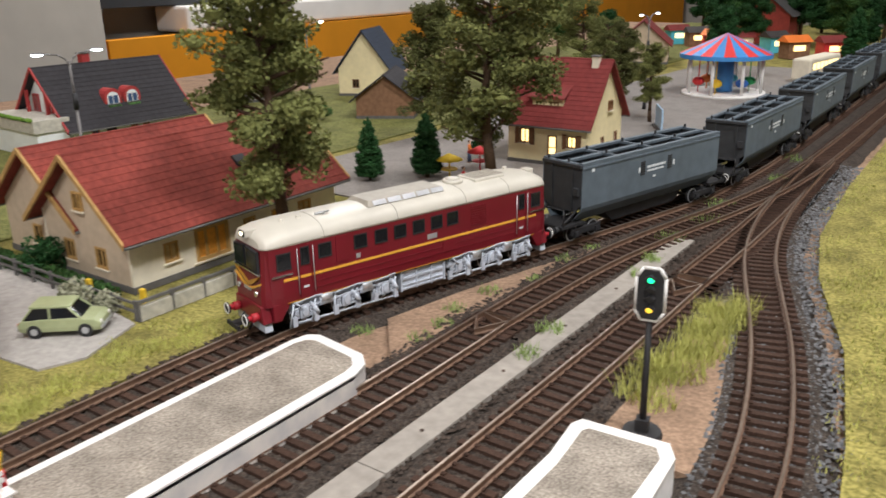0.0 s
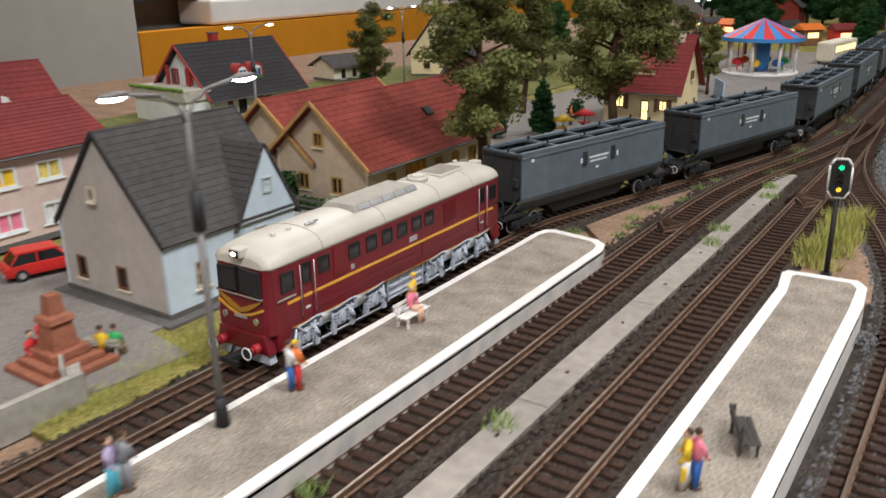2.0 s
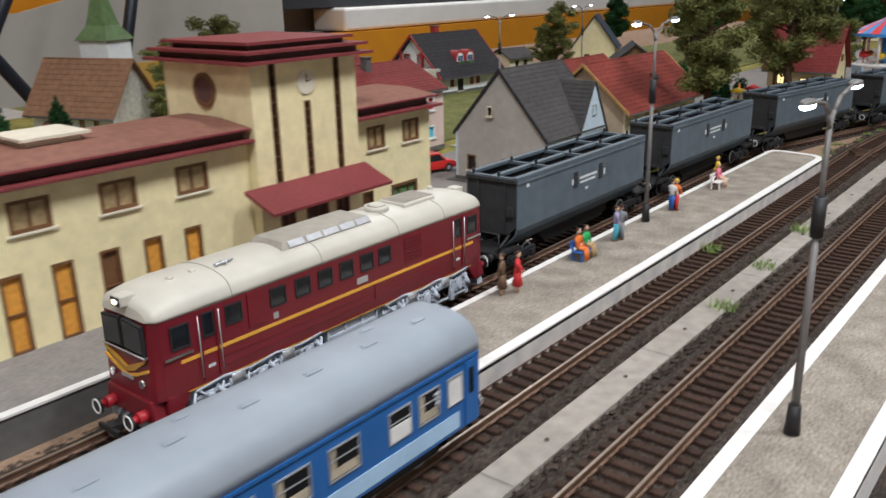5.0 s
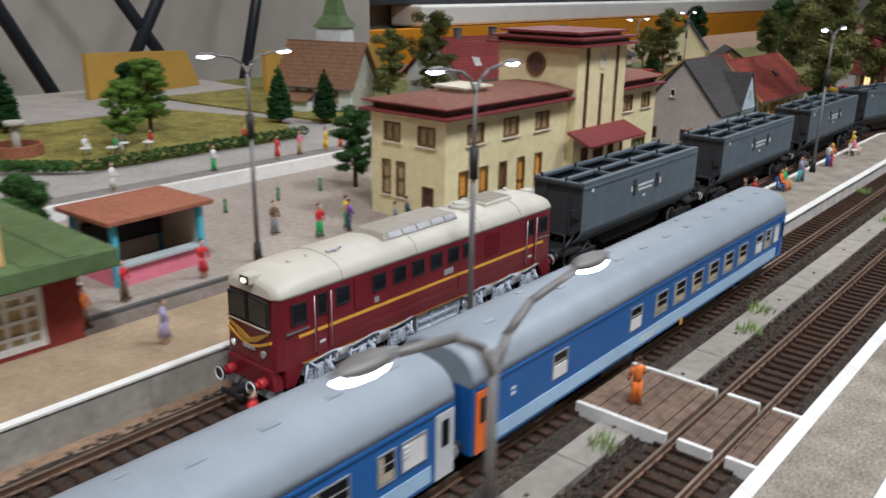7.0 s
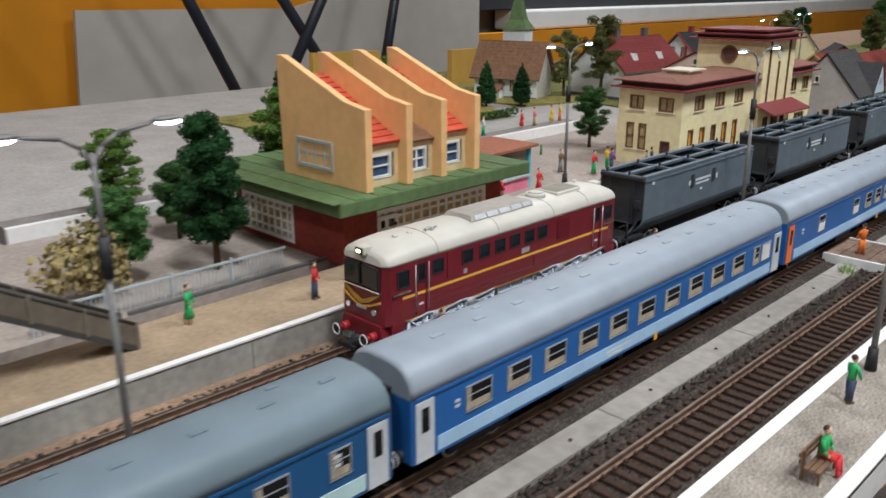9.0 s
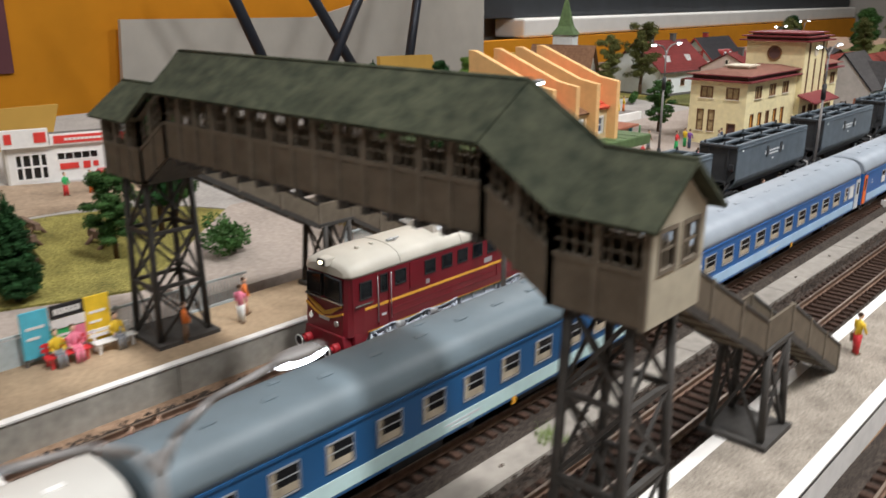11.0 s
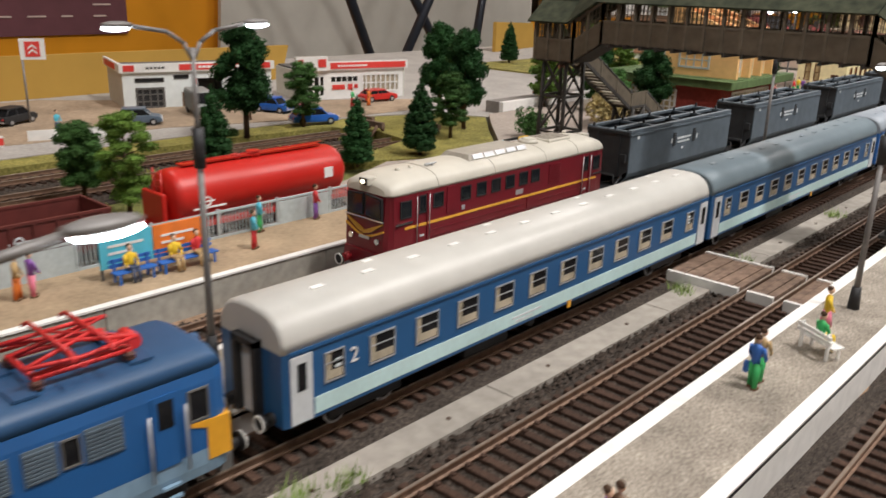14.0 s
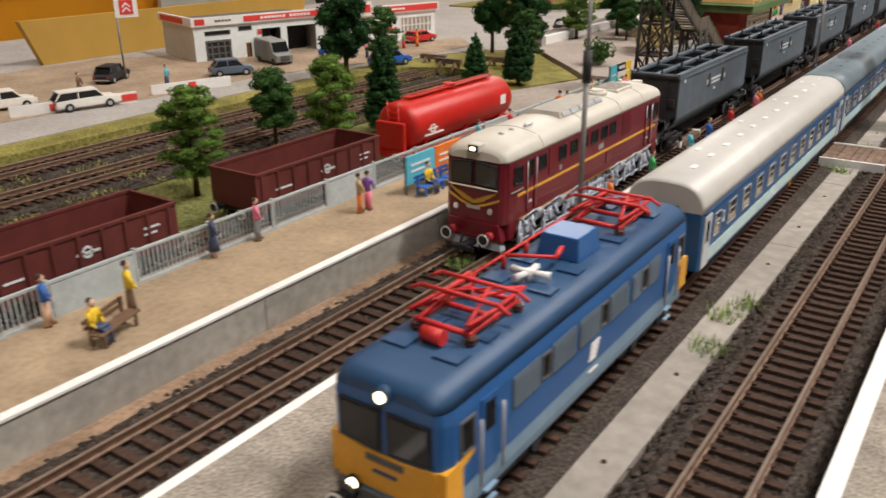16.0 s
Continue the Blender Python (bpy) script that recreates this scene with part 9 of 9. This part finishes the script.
# carousel
ca = thing("carousel", "lit carousel with red and blue striped canopy", "carousel", pose(-0.357, 1.150, 0.0052))
single("deck", "plat_white", ca, lambda b: rod(b, (0, 0, 0), (0, 0, 0.004), 0.055, n=32))
single("drum", "carousel_blue", ca, lambda b: rod(b, (0, 0, 0.004), (0, 0, 0.050), 0.012, n=16))
for i in range(24):
    a, b2 = 2 * math.pi * i / 24, 2 * math.pi * (i + 1) / 24
    bm = bmesh.new()
    R2 = 0.060
    v = [bm.verts.new(p) for p in ((0, 0, 0.082), (R2 * math.cos(a), R2 * math.sin(a), 0.0555), (R2 * math.cos(b2), R2 * math.sin(b2), 0.0555), (0, 0, 0.0805), (R2 * math.cos(a), R2 * math.sin(a), 0.054), (R2 * math.cos(b2), R2 * math.sin(b2), 0.054))]
    for f in ((0, 1, 2), (5, 4, 3), (1, 4, 5, 2), (0, 3, 4, 1), (2, 5, 3, 0)):
        bm.faces.new([v[k] for k in f])
    part("canopy_panel", bm, "carousel_red" if i % 2 else "carousel_blue", ca)
single("valance", "carousel_blue", ca, lambda b: ring(b, (0, 0), 0.0605, 0.0590, "z", 0.050, 0.0552, 32))
for i in range(8):
    a = math.pi * i / 4
    single("column", "white", ca, lambda b: rod(b, (0.050 * math.cos(a), 0.050 * math.sin(a), 0.004), (0.050 * math.cos(a), 0.050 * math.sin(a), 0.052), 0.0022, n=8))
for i in range(6):
    a = math.pi * (i + 0.5) / 3
    single("ride_seat", ("c_green", "c_cyan", "c_orange", "c_red", "c_yellow", "c_blue")[i], ca, lambda b: (blob(b, (0.034 * math.cos(a), 0.034 * math.sin(a), 0.018), 0.009, 0.006, 0.006), rod(b, (0.034 * math.cos(a), 0.034 * math.sin(a), 0.004), (0.034 * math.cos(a), 0.034 * math.sin(a), 0.052), 0.0008)))
bus = thing("fairground_coach", "cream fairground trailer with rows of windows", "trailer", pose(-0.285, 1.36, 0.0052, 0, 0, 82))
single("body", "wall_cream", bus, lambda b: box(b, -0.06, 0.06, -0.014, 0.014, 0.005, 0.036), bevel=0.003)
single("window", "pane_lit", bus, lambda b: [box(b, -0.05 + i * 0.0145, -0.04 + i * 0.0145, -0.0145, 0.0145, 0.020, 0.029) for i in range(7)])
for sx in (-0.04, 0.04):
    single("wheel", "black", bus, lambda b: [rod(b, (sx, s * 0.012, 0.005), (sx, s * 0.0145, 0.005), 0.005, n=12) for s in (-1, 1)])
for i in range(7):
    rr = random.Random(i)
    bt = thing("fairground_stall", "small dim fairground stall with a lit front", "stall", pose(-0.33 - 0.06 * i, 1.62 + 0.07 * rr.random() + 0.03 * i, 0.0052, 0, 0, rr.uniform(-20, 60)))
    single("booth", ("c_red", "hall_brown", "c_cyan", "wall_cream")[i % 4], bt, lambda b: box(b, -0.022, 0.022, -0.016, 0.016, 0, 0.030))
    single("roof", ("tile_maroon", "c_orange", "tile_dark")[i % 3], bt, lambda b: prism(b, [(-0.020, 0.030), (0.020, 0.030), (0, 0.042)], "x", -0.026, 0.026))
    single("lit_front", "pane_lit", bt, lambda b: (box(b, 0.0215, 0.0228, -0.011, 0.011, 0.014, 0.024), box(b, -0.012, 0.012, -0.0168, -0.0155, 0.014, 0.024)))
rl = thing("play_slide", "pale blue picture board at the square", "board", pose(-0.335, 0.865, 0.0052, 0, 0, 30))
single("panel", "stripe_a", rl, lambda b: box(b, -0.0008, 0.0008, -0.022, 0.022, 0.002, 0.024))
single("foot", "plinth", rl, lambda b: box(b, -0.004, 0.004, -0.022, 0.022, 0, 0.002))
for x, y in ((-0.395, 0.60), (-0.40, 0.56)):
    solo("parasol", (lambda b: (rod(b, (0, 0, 0), (0, 0, 0.020), 0.0007), rod(b, (0, 0, 0.0165), (0, 0, 0.022), 0.012, 0.0005, n=12), rod(b, (0, 0, 0.008), (0, 0, 0.009), 0.007, n=12)) and b)(bmesh.new()), "c_red" if y > 0.58 else "c_yellow", "garden parasol over a small round table", "parasol", pose(x, y, 0.0052))
for x, y, a, b in ((-0.345, 0.505, "skin", "c_tan"), (-0.365, 0.53, "c_red", "c_white"), (-0.42, 0.62, "c_orange", "c_navy")):
    figure(x, y, 0.0052, 20, a, b)
for x, y in ((-0.372, 0.234), (-0.3625, 0.300), (-0.41, 0.2265)):
    solo("letter_box", (lambda b: (box(b, -0.0015, 0.0015, -0.0012, 0.0012, 0.008, 0.014), box(b, -0.0006, 0.0006, -0.0006, 0.0006, 0, 0.008)) and b)(bmesh.new()), "c_yellow", "small yellow letter box on a post", "letter box", pose(x + 0.004, y, GZ))

# ---- trees, hedges and grass ----
def leafy(centres, count, size, seed, core=0.0):
    """Small leaf flakes strewn about clumps: (x, y, z, rx, ry, rz)."""
    rs = np.random.RandomState(seed)
    verts, faces = [], []
    wts = np.array([c[3] * c[4] * c[5] for c in centres]) ** 0.75
    wts /= wts.sum()
    for i in rs.choice(len(centres), count, p=wts):
        c = centres[i]
        d = rs.normal(size=3)
        d /= np.linalg.norm(d)
        r = rs.uniform(0.40, 1.10) ** 0.5
        p = np.array(c[:3]) + d * np.array(c[3:]) * r
        a, b = rs.normal(size=3), rs.normal(size=3)
        a /= np.linalg.norm(a)
        b -= a * (a @ b)
        b /= np.linalg.norm(b)
        s = size * rs.uniform(0.6, 1.4)
        n = len(verts)
        verts += [tuple(p + a * s), tuple(p + b * s * 0.8), tuple(p - a * s), tuple(p - b * s * 0.8)]
        faces.append((n, n + 1, n + 2, n + 3))
    for c in (centres if core else ()):
        # a rough dark heart in each clump, so that little light passes through
        n = len(verts)
        ring_pts = [(q, k) for q in (-0.5, 0.35) for k in range(6)]
        for q, k in ring_pts:
            a, r = k * 1.047 + q, math.sqrt(1 - q * q) * core * rs.uniform(0.75, 1.1)
            verts.append((c[0] + c[3] * r * math.cos(a), c[1] + c[4] * r * math.sin(a), c[2] + c[5] * q * core))
        verts += [(c[0], c[1], c[2] - c[5] * core), (c[0], c[1], c[2] + c[5] * core)]
        for k in range(6):
            j = (k + 1) % 6
            faces += [(n + k, n + j, n + 6 + j, n + 6 + k), (n + j, n + k, n + 12), (n + 6 + k, n + 6 + j, n + 13)]
    return verts, faces


def tree(kind, seed, h, w, leaf, flakes, label):
    t = thing({"cone": "conifer_tree", "tall": "tall_tree", "round": "leafy_tree", "tier": "leafy_tree"}[kind], label, "tree", group="model trees")
    rs = random.Random(seed)
    cs = []
    bm = bmesh.new()
    if kind == "cone":
        rod(bm, (0, 0, 0), (0, 0, h * 0.9), h * 0.028, h * 0.006, n=7)
        n = 13
        for j in range(n):
            k = j / (n - 1)
            z, r = h * (0.13 + 0.83 * k), w * min(1.0, 0.82 + 0.6 * k) * (1 - k) ** 0.62 + w * 0.10
            m = max(3, int(9 * (1 - k) + 3))
            for i in range(m):
                a = i * 6.28 / m + rs.uniform(-.3, .3)
                f = rs.uniform(0.55, 0.80)
                cs.append((r * f * math.cos(a), r * f * math.sin(a), z + rs.uniform(-.025, .025) * h, r * 0.38, r * 0.38, h * 0.048))
            cs.append((0, 0, z, r * 0.6, r * 0.6, h * 0.06))
    elif kind == "tall":
        x = y = 0.0
        pts = [(0, 0, 0)]
        for j in range(1, 7):
            x, y = x + rs.uniform(-.02, .02) * h, y + rs.uniform(-.02, .02) * h
            pts.append((x, y, h * j / 6.3))
        for j, (p, q) in enumerate(zip(pts, pts[1:])):
            rod(bm, p, q, h * 0.028 * (1 - j * 0.13), h * 0.028 * (1 - (j + 1) * 0.13), n=7)
        for j in range(34):
            k = 0.30 + 0.70 * j / 33
            b = pts[min(6, int(k * 6.3))]
            a = rs.uniform(0, 6.28)
            L = w * rs.uniform(0.45, 1.0) * (1.15 - 0.5 * abs(k - 0.65))
            e = (b[0] + L * math.cos(a), b[1] + L * math.sin(a), h * k + rs.uniform(0, .04) * h)
            rod(bm, (b[0], b[1], h * (k - 0.05)), e, h * 0.008, h * 0.003, n=5)
            for q in range(3):
                f = rs.uniform(0.30, 1.05)
                cs.append((b[0] + (e[0] - b[0]) * f, b[1] + (e[1] - b[1]) * f, e[2] + rs.uniform(-.02, .03) * h, w * rs.uniform(.22, .36), w * rs.uniform(.22, .36), h * rs.uniform(.035, .06)))
    else:
        tz = 0.28 if kind == "round" else 0.22
        rod(bm, (0, 0, 0), (0, 0, h * 0.8), h * 0.030, h * 0.010, n=7)
        n = 46 if kind == "round" else 34
        for j in range(n):
            k = (j + 0.5) / n
            z = h * (tz + (0.97 - tz) * k)
            prof = math.sin(math.pi * min(1, 0.20 + 0.74 * k)) ** 0.45
            a = j * 2.4 + rs.uniform(-.4, .4)
            r = w * prof * (rs.uniform(0.55, 0.80) if j % 3 else rs.uniform(0.1, 0.4))
            rod(bm, (0, 0, z - h * 0.06), (r * math.cos(a), r * math.sin(a), z), h * 0.006, h * 0.003, n=5)
            cs.append((r * math.cos(a), r * math.sin(a), z, w * rs.uniform(.28, .42), w * rs.uniform(.28, .42), h * (0.070 if kind == "round" else 0.050)))
    part("trunk", bm, "bark", t)
    v, f = leafy(cs, flakes, h * 0.0105 if kind != "tall" else h * 0.0072, seed, 0.50 if kind == "tall" else 0.78)
    soup("crown", v, f, leaf, t)
    return t


protos = {
    "cone": [tree("cone", 1, 1.0, 0.24, "leaf_dark", 11000, "dark green conical model tree"), tree("cone", 2, 1.0, 0.29, "leaf_mid", 11000, "green conical model tree")],
    "round": [tree("round", 3, 1.0, 0.27, "leaf_dark", 14000, "dark green leafy model tree"), tree("round", 4, 1.0, 0.30, "leaf_mid", 14000, "green leafy model tree")],
    "tier": [tree("tier", 5, 1.0, 0.32, "leaf_light", 9000, "light green layered model tree"), tree("tier", 6, 1.0, 0.30, "leaf_mid", 9000, "green layered model tree")],
    "tall": [tree("tall", 7, 1.0, 0.22, "leaf_olive", 20000, "tall olive-green model tree with bare lower trunk"), tree("tall", 8, 1.0, 0.25, "leaf_olive", 20000, "tall olive-green model tree with spreading limbs")],
}
used = set()


def plant(kind, i, x, y, z, h, rz=0, wide=1.0):
    p = protos[kind][i]
    m = pose(x, y, z, 0, 0, rz)
    if (kind, i) not in used:
        used.add((kind, i))
        p.scale = (h * wide, h * wide, h)
        p.location, p.rotation_euler = (x, y, z), (0, 0, radians(rz))
        return p
    c = copy_thing(p, pose(0, 0, 0))
    c.matrix_basis = m @ Matrix.Diagonal((h * wide, h * wide, h, 1))
    return c


for a in (
    # village
    ("tall", 0, -0.343, 0.318, 0.004, 0.178, 0, 0.92), ("tall", 1, -0.322, 0.510, 0.004, 0.178, 60, 1.0), ("tall", 1, -0.72, 0.66, 0.0055, 0.110, 10), ("tall", 0, -0.50, 0.66, 0.005, 0.135, 100),
    ("tall", 1, -0.40, 0.90, 0.005, 0.10, 140), ("tall", 0, -0.46, 0.98, 0.005, 0.105, 200), ("tall", 1, -0.55, 1.10, 0.0055, 0.125, 240), ("tall", 0, -0.36, 0.90, 0.005, 0.085, 20),
    ("cone", 0, -0.455, 0.52, 0.005, 0.055, 0), ("cone", 0, -0.420, 0.555, 0.005, 0.060, 50), ("cone", 0, -0.48, 0.46, 0.005, 0.062, 90), ("cone", 1, -0.76, 0.70, 0.0055, 0.055, 0),
    ("round", 0, -0.60, 1.30, 0.0055, 0.10, 0), ("round", 1, -0.72, 1.18, 0.0055, 0.10, 50), ("round", 0, -0.45, 1.42, 0.005, 0.105, 90), ("round", 0, -0.50, 1.75, 0.005, 0.14, 130), ("round", 1, -0.34, 1.85, 0.005, 0.15, 10), ("round", 0, -0.24, 2.1, 0.004, 0.17, 70), ("round", 0, -0.40, 2.2, 0.005, 0.18, 20), ("cone", 0, -0.28, 1.62, 0.005, 0.10, 20), ("round", 1, -0.80, 1.5, 0.0055, 0.13, 10), ("round", 0, -0.95, 1.3, 0.0055, 0.11, 10), ("round", 0, -0.16 - 0.10, 2.35, 0.004, 0.17, 200), ("tall", 0, -0.66, 1.02, 0.0055, 0.11, 300), ("tall", 1, -0.82, 0.78, 0.0055, 0.075, 77), ("round", 1, -0.62, 1.95, 0.0055, 0.15, 200), ("round", 0, -0.75, 2.2, 0.0055, 0.16, 40),
    # station and park
    ("tier", 1, -0.495, -0.318, 0.0155, 0.062, 0), ("tall", 0, -0.72, 0.03, 0.0125, 0.115, 50), ("tall", 1, -0.765, 0.00, 0.0125, 0.09, 150),
    ("cone", 0, -0.775, -0.165, 0.0150, 0.062, 10), ("cone", 0, -0.745, -0.125, 0.0150, 0.058, 100), ("round", 0, -0.905, -0.27, 0.0150, 0.062, 30), ("tier", 0, -0.77, -0.355, 0.0150, 0.062, 30), ("tier", 0, -0.815, -0.30, 0.0150, 0.075, 130), ("cone", 0, -0.92, -0.40, 0.0150, 0.07, 10), ("round", 1, -0.495, -0.565, 0.0155, 0.050, 20),
    ("round", 0, -0.53, -0.735, 0.0155, 0.075, 70), ("tier", 0, -0.56, -0.79, 0.0125, 0.07, 10), ("round", 1, -0.50, -0.775, 0.0155, 0.05, 10), ("tier", 0, -0.545, -0.66, 0.0155, 0.085, 60),
    ("round", 0, -0.427, -0.79, 0.0155, 0.075, 20), ("round", 1, -0.440, -0.84, 0.0155, 0.055, 120),
    # old sidings and street
    ("round", 0, -0.625, -1.150, 0.0120, 0.098, 0, 0.95), ("tier", 1, -0.640, -1.075, 0.0120, 0.062, 30), ("cone", 0, -0.480, -1.274, 0.0050, 0.077, 60, 0.85), ("cone", 0, -0.480, -1.148, 0.0100, 0.056, 0), ("cone", 0, -0.475, -1.083, 0.0120, 0.063, 120), ("tier", 1, -0.509, -1.008, 0.0120, 0.060, 200), ("round", 0, -0.533, -0.962, 0.0120, 0.094, 120, 0.8), ("round", 0, -0.600, -0.925, 0.0120, 0.096, 200, 0.8), ("round", 1, -0.56, -0.935, 0.0120, 0.080, 80, 0.8),
    ("tier", 0, -0.476, -1.455, 0.0058, 0.064, 0), ("round", 1, -0.524, -1.344, 0.0045, 0.055, 90), ("tier", 0, -0.472, -1.340, 0.0045, 0.068, 190, 0.85),
    # dark wood at the far end
    *[("cone" if i % 3 else "round", i % 2 if i % 4 == 0 else 0, -0.62 + 0.052 * i + 0.02 * (i % 3), 1.92 + 0.09 * (i * 7 % 5), 0.0055, 0.13 + 0.012 * (i * 5 % 4), 37 * i) for i in range(14) if i not in (7, 8, 9)]):
    plant(*a)
for i, (x, y, h, mt, lab) in enumerate(((-0.432, -0.868, 0.045, "leaf_tan", "dry straw-coloured bush on the forecourt"), (-0.398, 0.212, 0.020, "leaf_cream", "pale flowering bush by a lane"), (-0.385, 0.222, 0.013, "leaf_cream", "pale flowering bush by a lane"), (-0.395, 0.205, 0.012, "leaf_mid", "small green bush by a lane"), (-0.645, -1.155, 0.014, "leaf_mid", "small green bush beside the street"), (-0.47, 0.236, 0.024, "leaf_dark", "dark climbing bush by a wall"), (-0.70, 0.72, 0.02, "leaf_mid", "low green bush in the village"), (-0.43, 0.66, 0.022, "leaf_dark", "dark low bush near the cream house"), (-0.45, -0.96, 0.03, "leaf_mid", "green bush behind the platform"))):
    t = thing("garden_bush", lab, "bush", pose(x, y, 0.006 if y > 0 or y < -1 else 0.0155))
    rb2 = random.Random(i)
    v, f = leafy([(rb2.uniform(-.3, .3) * h, rb2.uniform(-.3, .3) * h, h * rb2.uniform(.25, .7), h * .3, h * .3, h * .28) for _ in range(9)], 1500, h * 0.035 + 0.0002, i)
    soup("foliage", v, f, mt, t)
for pts in ([(-0.695, -0.43), (-0.695, -0.20)], [(-0.665, -0.09), (-0.70, -0.02)], [(-0.78, -0.52), (-0.70, -0.44)], [(-0.545, 0.232), (-0.40, 0.234)]):
    (xa, ya), (xb, yb) = pts
    n = 22
    v, f = leafy([(xa + (xb - xa) * i / n, ya + (yb - ya) * i / n, 0.005, 0.005, 0.006, 0.005) for i in range(n + 1)], 3500, 0.0011, 9)
    hd = soup("clipped_hedge", v, f, "leaf_mid", None, "low clipped green hedge")
    hd.location.z = 0.0150 if ya < 0 else 0.004
    tagged(hd, category="hedge")


def blades(name, spots, per, hgt, material, seed, label):
    """Tufts of grass: spots (x, y, z, radius)."""
    rs = np.random.RandomState(seed)
    verts, faces = [], []
    for x, y, z, r in spots:
        for _ in range(per):
            a, d = rs.uniform(0, 6.28), r * rs.uniform(0, 1) ** 0.6
            px, py = x + d * math.cos(a), y + d * math.sin(a)
            h = hgt * rs.uniform(0.4, 1.2)
            q = rs.uniform(0, 6.28)
            lean = rs.uniform(0.1, 0.9) * h
            n = len(verts)
            wx, wy = 0.0003 * math.cos(q + 1.57), 0.0003 * math.sin(q + 1.57)
            verts += [(px - wx, py - wy, z), (px + wx, py + wy, z), (px + lean * math.cos(q), py + lean * math.sin(q), z + h)]
            faces.append((n, n + 1, n + 2))
    return tagged(soup(name, verts, faces, material, None, label, "stuff"), category="grass")


rs = np.random.RandomState(21)
blades("signal_tuft", [(-0.1135 + rs.uniform(-.009, .012), 0.345 + rs.uniform(-.055, .07), 0.0046, 0.009) for _ in range(26)], 110, 0.0085, "blade", 1, "pale yellow-green tuft of long grass by the signal")
blades("track_tuft", [(-0.1722 + rs.uniform(-.006, .006), y, 0.0062, 0.007) for y in (0.455, 0.425, 0.33, 0.30, 0.05, -0.03, -0.10, -0.335, -0.365, -0.505, -0.995, -1.205, -1.43, -1.445, -1.475, -1.14)] + [(-0.206, -0.02, 0.0066, 0.006), (-0.181, 0.50, 0.005, 0.010), (-0.177, 0.55, 0.005, 0.012), (-0.182, 0.60, 0.005, 0.012), (-0.170, 0.78, 0.005, 0.012), (-0.165, 0.70, 0.005, 0.008), (-0.2896, -1.46, 0.0066, 0.006)], 75, 0.0052, "bladegreen", 2, "small green tufts growing between the tracks")
blades("wedge_tuft", [(-0.232 + 0.10 * (y - 0.30) + rs.uniform(-.008, .008), y, 0.0046, 0.007) for y in (0.29, 0.31, 0.33, 0.36, 0.39, 0.43, 0.46)] + [(-0.255, 0.28, 0.0046, 0.006)], 70, 0.0032, "bladegreen", 3, "low green tufts on the sandy wedge")
spots = []
for _ in range(420):
    spots.append((rs.uniform(-0.11, 0.10), rs.uniform(0.28, 1.1), 0.0055, 0.012))
spots = [s for s in spots if s[0] > np.interp(s[1], [0.3, 0.385, 0.48, 0.56, 0.7, 1.5], [-0.034, -0.050, -0.082, -0.099, -0.109, -0.117])]
blades("lawn_flock", spots, 60, 0.0026, "blade", 4, "short yellow-green static grass")
blades("lawn_flock", [(np.interp(y, [-0.05, 0.22, 0.4], [-0.322, -0.318, -0.29]) - abs(rs.normal()) * 0.012, y, 0.0042, 0.008) for y in rs.uniform(-0.04, 0.42, 160)], 60, 0.0026, "blade", 5, "short yellow-green static grass along the track")
blades("lawn_flock", [(rs.uniform(-0.655, -0.475), y, 0.0100 if y > -1.0 else 0.0058, 0.009) for y in rs.uniform(-1.6, -0.86, 220)], 40, 0.0024, "blade", 6, "short dull static grass by the sidings")

# ---- what moves: the red locomotive and its hopper wagons ----
LAMP = ((0.0, 0.2470), (0.5, 0.1945), (1.0, 0.1430), (1.5, 0.0893), (2.0, 0.0348), (2.5, -0.0224), (3.0, -0.0826), (5.5, -0.3968), (6.0, -0.4545), (6.5, -0.5113), (7.0, -0.5677), (7.5, -0.6235), (8.0, -0.6799), (11.0, -1.0091), (11.5, -1.0654), (12.0, -1.1199), (12.5, -1.1724), (13.0, -1.2201), (13.5, -1.2656), (14.0, -1.3095), (14.5, -1.3496), (15.0, -1.3835), (15.5, -1.4149), (16.0, -1.4437))


def on_way(way, s_mid, half):
    """The pose of a car whose two bogies stand on the track, half before and half behind its middle."""
    a, b = way.at(s_mid - half), way.at(s_mid + half)
    c, d = (a + b) / 2, b - a
    return pose(c[0], c[1], 0, 0, 0, math.degrees(math.atan2(d[1], d[0])) - 90)


def motions():
    rows = {0: []}
    rows.update({i + 1: [] for i in range(len(hoppers))})
    for t, y in LAMP:
        s = way1.s_at_y(y) + 0.0905
        rows[0].append((t, on_way(way1, s, 0.049)))
        for i in range(len(hoppers)):
            rows[i + 1].append((t, on_way(way1, s + 0.1985 + i * 0.1965, 0.066)))
    walk(dl, rows[0])
    for i, hp in enumerate(hoppers):
        walk(hp, rows[i + 1])


motions()
